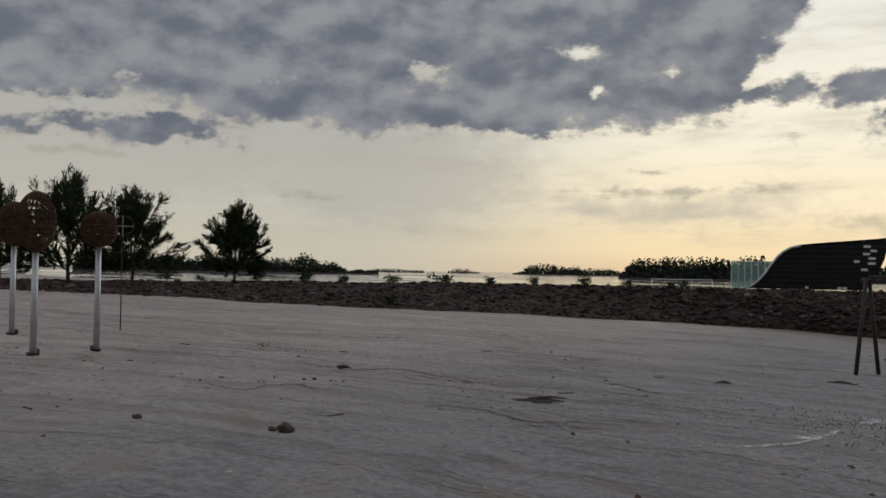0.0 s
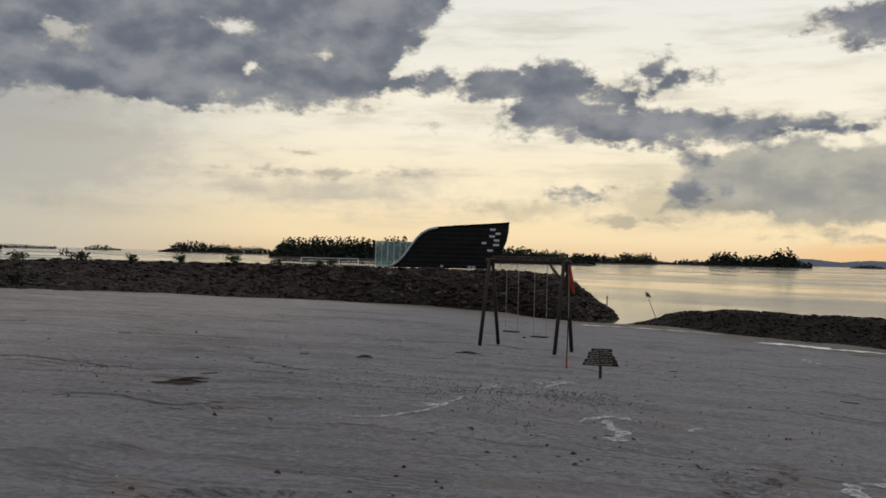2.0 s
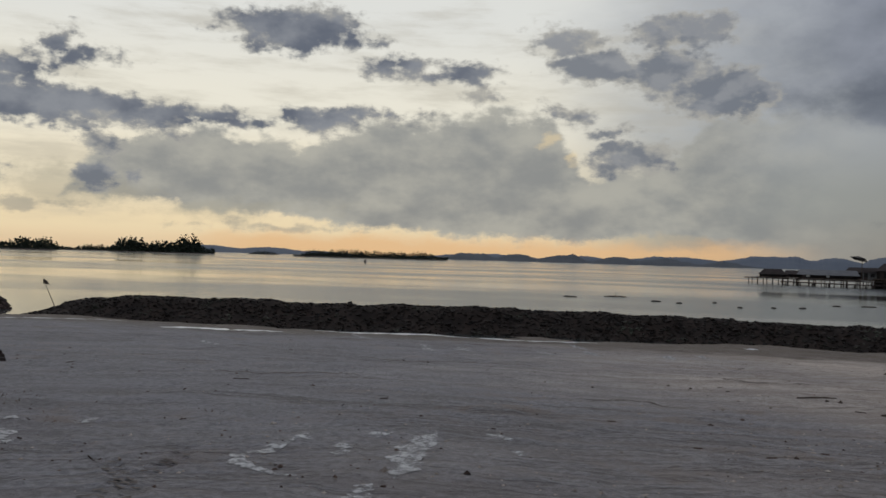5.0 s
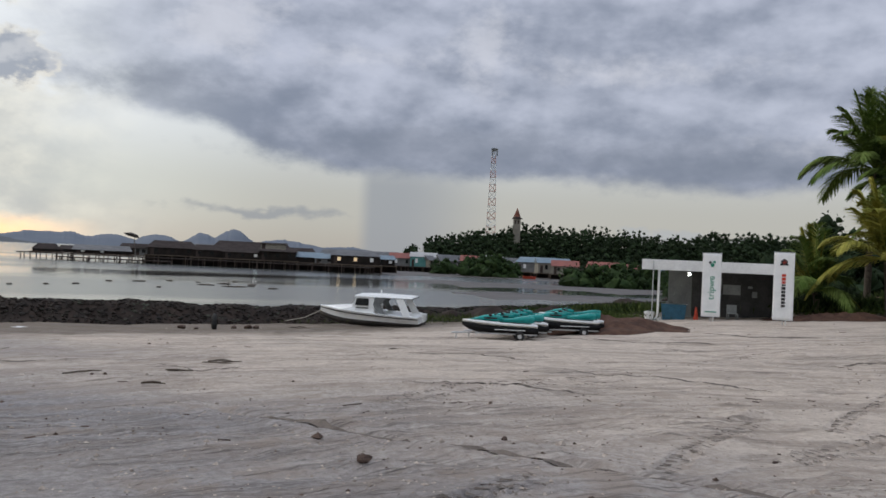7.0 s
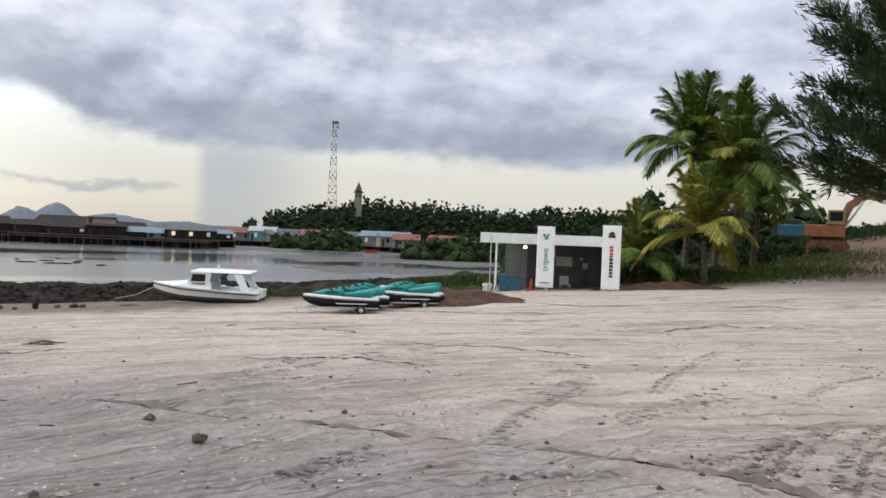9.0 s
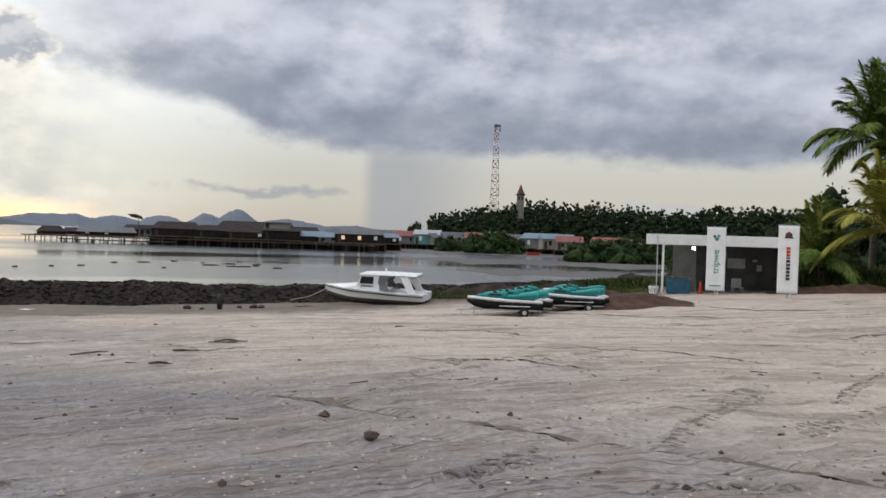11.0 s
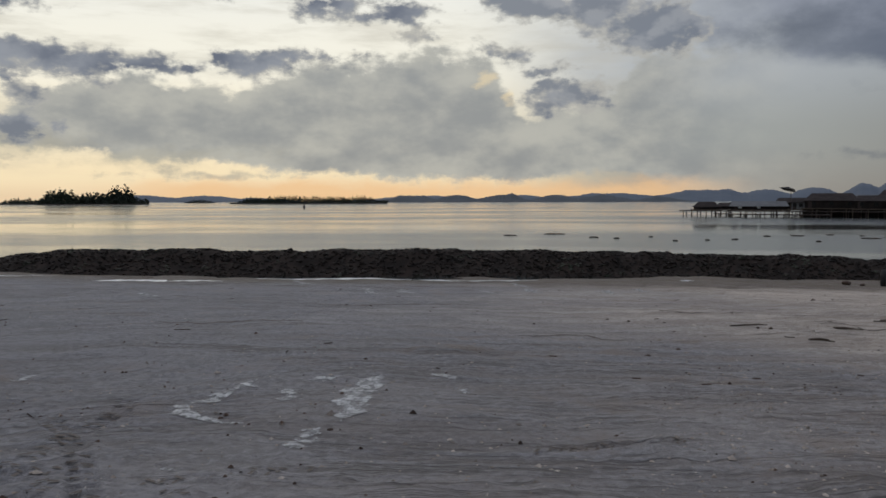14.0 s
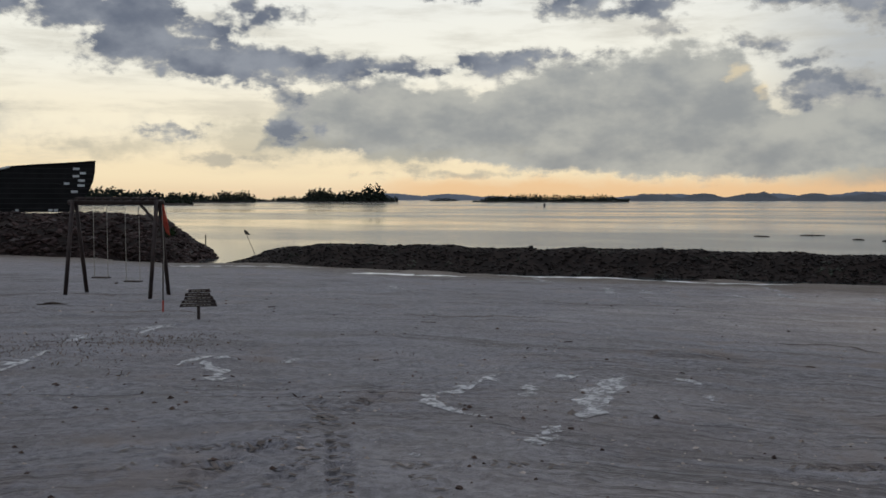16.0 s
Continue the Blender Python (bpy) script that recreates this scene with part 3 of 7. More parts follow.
def stones_on(surface, rows, n, size, mat, parent, pieces, near, seed):
    """Stones bedded in a surface: the nearest are objects of their own, the rest one mesh."""
    r = random.Random(seed)
    R, Cn = surface.shape[:2]
    spots = []
    for _ in range(n):
        i, j = r.uniform(0, R - 1.001), r.uniform(*rows)
        a, b = int(i), int(j)
        fi, fj = i - a, j - b
        p = (surface[a, b] * (1 - fi) + surface[a + 1, b] * fi) * (1 - fj) + (surface[a, b + 1] * (1 - fi) + surface[a + 1, b + 1] * fi) * fj
        spots.append((p, r.uniform(*size) * (1.5 if r.random() < 0.08 else 1.0)))
    spots.sort(key=lambda s: near(s[0]))
    meshes = []
    for vs, fs in STONES:
        me = bpy.data.meshes.new("stone")
        me.from_pydata([tuple(v) for v in vs], [], [tuple(f) for f in fs])
        me.materials.append(mat)
        meshes.append(me)
    for p, s in spots[:pieces]:
        ob = new("stone", meshes[r.randrange(8)])
        ob.matrix_world = Matrix.Translation(p) @ Matrix(turn(r)).to_4x4() @ Matrix.Diagonal((s * r.uniform(1.0, 1.5), s, s * 0.8, 1))
        ob.parent = parent
    V, F, k = [], [], 0
    for p, s in spots[pieces:]:
        vs, fs = STONES[r.randrange(8)]
        V.append((vs * np.array([s * r.uniform(1.0, 1.5), s, s * 0.8])) @ turn(r).T + p)
        F.append(fs + k)
        k += len(vs)
    ob = mesh_object("stones", np.concatenate(V), np.concatenate(F), mat)
    ob.parent = parent
    tagged(ob, kind="stuff")


# ---- kit for things ----
def empty(name, place, yaw=0.0, label="", category="", group=""):
    e = new(name)
    e.matrix_world = pose(*place, 0, 0, yaw)
    return tagged(e, label, category, group)


def part(name, bm, mat, parent, label="", smooth_shade=False):
    """Links a bmesh as one mesh under a thing or a part."""
    me = bpy.data.meshes.new(name)
    bmesh.ops.recalc_face_normals(bm, faces=bm.faces)
    bm.to_mesh(me)
    bm.free()
    me.materials.append(mat)
    if smooth_shade:
        me.polygons.foreach_set("use_smooth", [True] * len(me.polygons))
    ob = new(name, me)
    ob.parent = parent
    return tagged(ob, label)


def soup(name, V, F, mat, parent, label=""):
    ob = mesh_object(name, V, F, mat)
    ob.parent = parent
    return tagged(ob, label)


def box(lo, hi, bevel=0.0, bm=None):
    bm = bm or bmesh.new()
    c, s = [(a + b) / 2 for a, b in zip(lo, hi)], [b - a for a, b in zip(lo, hi)]
    g = bmesh.ops.create_cube(bm, size=1.0, matrix=Matrix.Translation(c) @ Matrix.Diagonal((*s, 1)))
    if bevel:
        vs = set(g["verts"])
        bmesh.ops.bevel(bm, geom=[e for e in bm.edges if e.verts[0] in vs], offset=bevel, segments=2, affect="EDGES", profile=0.5)
    return bm


def tube(points, radii, n=8, bm=None, cap=True):
    """A tapered tube through points."""
    bm = bm or bmesh.new()
    P = [Vector(p) for p in points]
    if not hasattr(radii, "__len__"):
        radii = [radii] * len(P)
    rings, side = [], None
    for i, p in enumerate(P):
        t = (P[min(i + 1, len(P) - 1)] - P[max(i - 1, 0)]).normalized()
        ref = Vector((0, 0, 1)) if abs(t.z) < 0.9 else Vector((1, 0, 0))
        a = t.cross(ref).normalized()
        b = t.cross(a)
        rings.append([bm.verts.new(p + (a * math.cos(2 * math.pi * k / n) + b * math.sin(2 * math.pi * k / n)) * radii[i]) for k in range(n)])
    for r0, r1 in zip(rings, rings[1:]):
        for k in range(n):
            bm.faces.new((r0[k], r0[(k + 1) % n], r1[(k + 1) % n], r1[k]))
    if cap:
        bm.faces.new(rings[0])
        bm.faces.new(rings[-1])
    return bm


def plate(outline, thick, axis=(0, 1, 0), bm=None):
    """A flat shape with thickness: outline points in 3D, pushed along axis."""
    bm = bm or bmesh.new()
    a = [bm.verts.new(p) for p in outline]
    b = [bm.verts.new(Vector(p) + Vector(axis) * thick) for p in outline]
    bm.faces.new(a)
    bm.faces.new(b)
    for i in range(len(a)):
        j = (i + 1) % len(a)
        bm.faces.new((a[i], a[j], b[j], b[i]))
    return bm


def loft(sections, bm=None, cap=True):
    """A skin over sections, each a list of points with the same count, closed round."""
    bm = bm or bmesh.new()
    rings = [[bm.verts.new(p) for p in s] for s in sections]
    for r0, r1 in zip(rings, rings[1:]):
        for k in range(len(r0)):
            j = (k + 1) % len(r0)
            bm.faces.new((r0[k], r0[j], r1[j], r1[k]))
    if cap:
        bm.faces.new(rings[0])
        bm.faces.new(rings[-1])
    return bm


def rock(place, size, seed, label, mat, name="rock", flat=0.6, category="rock"):
    r = random.Random(seed)
    bm = bmesh.new()
    bmesh.ops.create_icosphere(bm, subdivisions=2, radius=0.5)
    for v in bm.verts:
        n = noise.noise(v.co * 2.2 + Vector((seed * 3.1, 0, 0)))
        v.co *= size * (1 + 0.45 * n)
        v.co.z *= flat
    e = part(name, bm, mat, None)
    e.matrix_world = pose(place[0], place[1], gz(place[0], place[1]) + size * flat * 0.28, 0, 0, r.uniform(0, 360))
    return tagged(e, label, category)


STEEL = material("galvanised_steel", (0.42, 0.43, 0.44), (0.56, 0.57, 0.58), 3, 0.45, 0.6, bump=0.1)
RATTAN = material("woven_rattan", (0.055, 0.032, 0.02), (0.12, 0.07, 0.042), 8, 0.8, bump=0.4)
DARKWOOD = material("dark_stained_wood", (0.018, 0.010, 0.008), (0.042, 0.024, 0.018), 5, 0.65, bump=0.5, bump_scale=25)
OLDWOOD = material("weathered_wood", (0.06, 0.045, 0.035), (0.14, 0.11, 0.085), 3, 0.85, bump=0.6, bump_scale=22)
ROPE = material("rope", (0.30, 0.27, 0.22), (0.42, 0.38, 0.32), 20, 0.9)
REDCLOTH = material("faded_red_cloth", (0.38, 0.05, 0.03), (0.52, 0.10, 0.06), 4, 0.85)
BLACKMETAL = material("dark_perforated_cladding", (0.007, 0.007, 0.0075), (0.017, 0.017, 0.0175), 1.2, 0.75, 0.0, bump=0.15)
PALESTEEL = material("pale_painted_steel", (0.55, 0.57, 0.56), (0.70, 0.72, 0.71), 2, 0.5)
WHITE = material("white_gelcoat", (0.70, 0.71, 0.71), (0.82, 0.82, 0.81), 1.2, 0.35, spots=(0.62, 0.61, 0.58))
WHITEPAINT = material("white_paint", (0.66, 0.66, 0.65), (0.80, 0.80, 0.79), 1.2, 0.6, spots=(0.55, 0.54, 0.51))
BLACKPAINT = material("black_antifouling", (0.02, 0.018, 0.018), (0.05, 0.04, 0.036), 2, 0.6)
BLACK = material("black_plastic", (0.008, 0.008, 0.009), (0.018, 0.018, 0.02), 3, 0.6)
RUBBER = material("black_rubber", (0.016, 0.016, 0.016), (0.032, 0.031, 0.03), 6, 0.8)
HULLBLACK = material("black_hull_paint", (0.006, 0.006, 0.0065), (0.014, 0.014, 0.015), 3, 0.85)
TEAL = material("teal_gelcoat", (0.0, 0.24, 0.23), (0.02, 0.34, 0.31), 2, 0.35)
GREYPANEL = material("grey_canvas", (0.12, 0.125, 0.125), (0.19, 0.20, 0.20), 3, 0.8)
DARKGLASS = material("dark_window", (0.008, 0.009, 0.010), (0.014, 0.015, 0.016), 2, 0.28)
DARKGLASS.node_tree.nodes["Principled BSDF"].inputs["Specular IOR Level"].default_value = 0.2
BANNER = material("white_banner_cloth", (0.74, 0.75, 0.75), (0.84, 0.84, 0.84), 2, 0.75)
INK_GREEN = material("green_ink", (0.02, 0.22, 0.14), (0.03, 0.28, 0.18), 5, 0.7)
INK_DARK = material("dark_ink", (0.02, 0.02, 0.022), (0.04, 0.04, 0.042), 5, 0.7)
INK_RED = material("red_ink", (0.45, 0.03, 0.02), (0.55, 0.06, 0.03), 5, 0.7)
INK_PALE = material("pale_lettering", (0.22, 0.20, 0.17), (0.32, 0.29, 0.25), 8, 0.8)
KIOSKWALL = material("dark_grey_board", (0.055, 0.055, 0.056), (0.095, 0.094, 0.092), 1.2, 0.8, bump=0.2)
KIOSKSIDE = material("pale_grey_board", (0.24, 0.255, 0.25), (0.33, 0.345, 0.34), 1.2, 0.75, bump=0.2)
BLUE = material("blue_plastic", (0.01, 0.07, 0.12), (0.02, 0.11, 0.18), 4, 0.45)
ORANGE = material("faded_orange_paint", (0.17, 0.062, 0.022), (0.26, 0.10, 0.04), 2, 0.65, spots=(0.12, 0.05, 0.03))
YELLOW = material("faded_yellow_paint", (0.20, 0.13, 0.04), (0.27, 0.18, 0.06), 2, 0.65)
RUST = material("rusty_steel", (0.07, 0.035, 0.022), (0.15, 0.075, 0.045), 4, 0.85, bump=0.4)
LAMP = material("lit_lamp", (1.0, 0.98, 0.92), (1.0, 0.99, 0.95), 1, 0.5, glow=9.0)
LAMP_WARM = material("lit_warm_lamp", (1.0, 0.72, 0.4), (1.0, 0.76, 0.45), 1, 0.5, glow=0.18)
STONE = material("brown_stone", (0.045, 0.03, 0.025), (0.11, 0.075, 0.06), 9, 0.9, bump=0.5, bump_scale=30)


def glass_material(name, tint, clear=0.8):
    m = bpy.data.materials.new(name)
    m.use_nodes = True
    Val.tree = t = m.node_tree
    t.nodes.clear()
    a, b, mx = t.nodes.new("ShaderNodeBsdfTransparent"), t.nodes.new("ShaderNodeBsdfPrincipled"), t.nodes.new("ShaderNodeMixShader")
    a.inputs[0].default_value = (*tint, 1)
    b.inputs["Base Color"].default_value, b.inputs["Roughness"].default_value = (*tint, 1), 0.08
    mx.inputs[0].default_value = 1 - clear
    t.links.new(a.outputs[0], mx.inputs[1])
    t.links.new(b.outputs[0], mx.inputs[2])
    t.links.new(mx.outputs[0], t.nodes.new("ShaderNodeOutputMaterial").inputs[0])
    return m


GLASS = glass_material("greenish_glass", (0.62, 0.80, 0.76), 0.75)


# ---- foliage ----
def clump_shapes():
    out = []
    for s in range(6):
        r = random.Random(100 + s)
        bm = bmesh.new()
        bmesh.ops.create_icosphere(bm, subdivisions=1, radius=0.5)
        for v in bm.verts:
            v.co *= r.uniform(0.6, 1.25)
        out.append((np.array([v.co[:] for v in bm.verts]), np.array([[v.index for v in f.verts] for f in bm.faces])))
        bm.free()
    return out


CLUMPS = clump_shapes()


def gather(items):
    """One mesh's arrays out of (vertices, faces) pairs."""
    V, F, k = [], [], 0
    for v, f in items:
        V.append(v)
        F.extend((np.asarray(f) + k).tolist())
        k += len(v)
    return np.concatenate(V), F


def leaf_sprays(r, centre, radius, n, size, flat=1.0):
    """n small leaf blades, pointed quads, scattered in a ragged ball."""
    c = np.asarray(centre, float)
    d = rng.normal(size=(n, 3))
    d /= np.linalg.norm(d, axis=1)[:, None]
    p = c + d * (radius * rng.uniform(0.35, 1.05, (n, 1))) * np.array([1, 1, flat])
    a = rng.normal(size=(n, 3)) + d * 0.8
    a /= np.linalg.norm(a, axis=1)[:, None]
    b = np.cross(a, rng.normal(size=(n, 3)))
    b /= np.linalg.norm(b, axis=1)[:, None] + 1e-6
    L = size * rng.uniform(0.6, 1.3, (n, 1))
    V = np.stack([p, p + a * L * 0.5 + b * L * 0.22, p + a * L, p + a * L * 0.5 - b * L * 0.22], 1).reshape(-1, 3)
    return V, np.arange(n * 4).reshape(n, 4)


def wood(name, a0, a1, dist, top, base, seed, mat, label, step=0.06, size=1.0, depth=0.0, tall=0.12, category="trees"):
    """A far wood: ragged crowns from heading a0 to a1; top(a) is its height, step its spacing in degrees."""
    r = random.Random(seed)
    items = []
    a = a0
    while a < a1:
        h = max(0.4, top(a))
        d0 = dist(a) if callable(dist) else dist
        k = max(3, int(h / (0.95 * size)))
        tree = h * r.uniform(1.0 - 2 * tall, 1.0 + tall)
        for i in range(k):
            u = (i + r.random()) / k
            s = size * r.uniform(0.9, 2.0) * (1.25 - 0.65 * u)
            p = np.array(at(a + r.gauss(0, step * 1.2), d0 + r.uniform(0, depth) + depth * u, base + tree * u - (s * 0.3 if u > 0.8 else 0)))
            vs, fs = CLUMPS[r.randrange(6)]
            items.append((vs * np.array([s, s, s * 0.8]) @ turn(r).T + p, fs))
            items.append(leaf_sprays(r, p, s * 0.62, 16, s * 0.30))
        a += step * r.uniform(0.6, 1.4)
    V, F = gather(items)
    return tagged(mesh_object(name, V, F, mat), label, category, kind="stuff")


def bumps(*peaks):
    """A skyline of smooth humps: heading, half width, height."""
    return lambda a: max(h * math.exp(-((a - c) / w) ** 2) for c, w, h in peaks)


def terraces(*peaks):
    """A flat-topped skyline of woods: heading, half width, height."""
    return lambda a: max(h * math.exp(-(abs(a - c) / (1.15 * w)) ** 5) for c, w, h in peaks)


# ---- the first headings: lanterns, trees, pavilion, swing ----
def lantern_pole(a, d, pole_h, rx, rz, label):
    p = at(a, d)
    e = empty("lantern_pole", (p.x, p.y, gz(p.x, p.y)), rnd.uniform(0, 90), label, "lantern", "rattan lanterns")
    part("post", tube([(0, 0, -0.1), (0, 0, pole_h)], [0.058, 0.05], 12), STEEL, e, "pale grey steel post", True)
    part("base", box((-0.075, -0.075, 0.0), (0.075, 0.075, 0.05), 0.008), BLACK, e, "dark base plate")
    part("anchor_stone", box((0.06, 0.02, 0.0), (0.17, 0.12, 0.10), 0.02), RUST, e)
    bm = bmesh.new()
    bmesh.ops.create_uvsphere(bm, u_segments=26, v_segments=18, radius=1.0)
    for v in bm.verts:
        tw = v.co.z * 1.1
        v.co = Vector((rx * (v.co.x * math.cos(tw) - v.co.y * math.sin(tw)), rx * (v.co.x * math.sin(tw) + v.co.y * math.cos(tw)), rz * v.co.z + pole_h + rz * 0.92))
    bmesh.ops.wireframe(bm, faces=bm.faces[:], thickness=0.022, use_replace=True, use_even_offset=False, use_boundary=False)
    basket = part("basket", bm, RATTAN, e, "brown woven rattan basket")
    bm = bmesh.new()
    bmesh.ops.create_uvsphere(bm, u_segments=18, v_segments=11, radius=1.0)
    for v in bm.verts:
        v.co = Vector((rx * 0.9 * v.co.x, rx * 0.9 * v.co.y, rz * 0.9 * v.co.z + pole_h + rz * 0.92))
    bmesh.ops.wireframe(bm, faces=bm.faces[:], thickness=0.03, use_replace=True, use_even_offset=False, use_boundary=False)
    part("inner_weave", bm, RATTAN, basket)
    return e


lantern_pole(-9.05, 20.0, 1.85, 0.33, 0.45, "round woven rattan lantern on a thin pale grey post")
lantern_pole(-7.85, 16.3, 1.77, 0.31, 0.51, "tall egg-shaped rattan lantern on a pale grey post")
lantern_pole(-4.4, 17.1, 1.91, 0.32, 0.32, "ball-shaped rattan lantern on a pale grey steel post")


def ring_lantern(a, d, z, r):
    p = at(a, d)
    e = empty("ring_lantern", (p.x, p.y, gz(p.x, p.y)), -a, "open cane hoop with a cross on a thin dark post", "lantern")
    hoop = [(r * math.cos(u), 0, z + r * math.sin(u)) for u in np.linspace(0, 2 * math.pi, 25)]
    part("hoop", tube(hoop, 0.014, 6, cap=False), RATTAN, e)
    part("crossbar", tube([(-r, 0, z), (r, 0, z)], 0.014, 6), INK_PALE, e, "pale crossbar")
    part("crossbar", tube([(0, 0, z - r), (0, 0, z + r)], 0.014, 6), INK_PALE, e, "pale crossbar")
    part("post", tube([(0, 0.02, -0.1), (0, 0.02, z - r)], 0.016, 6), DARKWOOD, e)


ring_lantern(-3.1, 22.0, 2.45, 0.24)


def blades(P, D, L, W):
    """Pointed blades from roots P along directions D."""
    n = len(P)
    D = D / (np.linalg.norm(D, axis=1)[:, None] + 1e-9)
    S = np.cross(D, rng.normal(size=(n, 3)))
    S /= np.linalg.norm(S, axis=1)[:, None] + 1e-9
    L, W = np.broadcast_to(L, (n,))[:, None], np.broadcast_to(W, (n,))[:, None]
    V = np.stack([P - S * W * 0.5, P + D * L * 0.55 - S * W * 0.5, P + D * L, P + D * L * 0.55 + S * W * 0.5], 1).reshape(-1, 3)
    return V, np.arange(n * 4).reshape(n, 4)


def casuarina(place, height, spread, n_limbs, needles, seed, label, blade=0.45, low=0.14):
    """A feathery she-oak: a short trunk and limbs that fan out into ragged plumes of needles."""
    r = random.Random(seed)
    e = empty("casuarina_tree", place, 0, label, "tree", "she-oaks on the bank")
    trunk = [(0, 0, -0.2), (0.04 * height * r.uniform(-0.6, 0.6), 0.02 * height, height * 0.2), (0.03 * height * r.uniform(-1, 1), 0, height * 0.5), (0, 0, height * 0.85)]
    part("trunk", tube(trunk, [height * 0.020, height * 0.015, height * 0.009, height * 0.003], 8), BARK, e, "grey-brown trunk", True)
    P, D, Ls = [], [], []
    for i in range(n_limbs):
        ang = i * 2.4 + r.uniform(-0.4, 0.4)
        tilt = radians(4 + 84 * ((i + r.random()) / n_limbs) ** 1.05)
        k = r.uniform(0.72, 1.08)
        start = Vector((0, 0, height * (low + 0.30 * (tilt / 1.5) * r.uniform(0.5, 1.1))))
        tip = Vector((math.cos(ang) * spread * math.cos(tilt) * k, math.sin(ang) * spread * math.cos(tilt) * k, height * (low + 0.06 + (0.92 - low) * math.sin(tilt) * k)))
        limb = []
        for m in range(6):
            q = m / 5
            p = start.lerp(tip, q)
            p.z += spread * 0.10 * math.sin(q * math.pi) * (1 if tilt > 0.5 else -0.4)
            limb.append(p)
        if i % 3 == 0:
            part("limb", tube(limb, [height * 0.006 * (1 - 0.16 * m) for m in range(6)], 5), BARK, e)
        reach = (tip - start).length
        # side plumes along the limb
        for _ in range(max(6, int(needles / n_limbs / 22))):
            q0 = r.uniform(0.22, 1.0) ** 0.8
            m = min(4, int(q0 * 5))
            root = limb[m].lerp(limb[m + 1], q0 * 5 - m)
            out = (limb[5] - limb[2]).normalized()
            plume = (out + Vector((r.gauss(0, 0.36), r.gauss(0, 0.36), r.gauss(0.16, 0.3)))).normalized() * reach * r.uniform(0.16, 0.34) * (1.15 - 0.45 * q0)
            for _ in range(26):
                f = r.random()
                p = root + plume * f
                w = plume.length * 0.065
                P.append(p + Vector((r.gauss(0, w), r.gauss(0, w), r.gauss(0, w))))
                D.append(plume.normalized() + Vector((r.gauss(0, 0.30), r.gauss(0, 0.30), r.gauss(0.0, 0.30))))
                Ls.append(blade * r.uniform(0.5, 1.2) * (1.1 - 0.5 * f))
    Ls = np.array(Ls)
    V, F = blades(np.array([p[:] for p in P]), np.array([d[:] for d in D]), Ls, Ls * 0.13)
    soup("crown", V, F, LEAF_DARK, e, "feathery dark green needle crown")
    return e


for a, d, h, w, s in ((3.6, 60.5, 4.75, 2.5, 1), (-2.6, 59.5, 5.4, 3.3, 2), (-6.2, 59, 6.1, 3.4, 3), (-9.9, 59, 5.2, 2.6, 4), (-13.5, 58.5, 5.6, 2.6, 12)):
    casuarina(at(a, d, 2.6), h, w, 60, 16000, s, "dark feathery she-oak tree on the stone bank", 0.50, 0.05)


def bush(place, size, seed, label, mat, group="", n=260, flat=0.75, name="bush"):
    r = random.Random(seed)
    e = empty(name, place, 0, label, "bush", group)
    stems = bmesh.new()
    for k in range(5):
        a = k * 1.3 + r.random()
        tube([(0, 0, -0.05), (math.cos(a) * size * 0.25, math.sin(a) * size * 0.25, size * 0.45)], [size * 0.03, size * 0.012], 4, stems)
    part("stems", stems, BARK, e)
    items = []
    for k in range(7):
        c = (r.gauss(0, size * 0.26), r.gauss(0, size * 0.26), size * flat * r.uniform(0.3, 0.75))
        items.append(leaf_sprays(r, c, size * r.uniform(0.2, 0.36), n // 7, size * 0.2, flat))
    V, F = gather(items)
    soup("foliage", V, F, mat, e)
    return e


for k, (a, size) in enumerate(((5.0, 1.0), (8.1, 1.05), (10.6, 0.85), (13.7, 0.85), (17.0, 1.15), (20.0, 0.85), (22.9, 0.75), (26.2, 0.95), (28.9, 0.7), (31.6, 0.6), (32.3, 0.65), (-0.5, 0.7), (1.5, 0.55))):
    bush(at(a, 61.8, 2.58), size, 40 + k, "small dark round bush on the edge of the bank", LEAF_DARK, "bushes along the bank")
for k, (a, d, z, size) in enumerate(((13.6, 51.5, 1.5, 0.7), (9.5, 52, 1.75, 0.6), (48.1, 50.5, 1.45, 0.75), (36, 56.5, 1.6, 0.5))):
    bush(at(a, d, z), size, 70 + k, "green shrub growing between the rubble stones", LEAF_BUSH, "shrubs in the rubble")


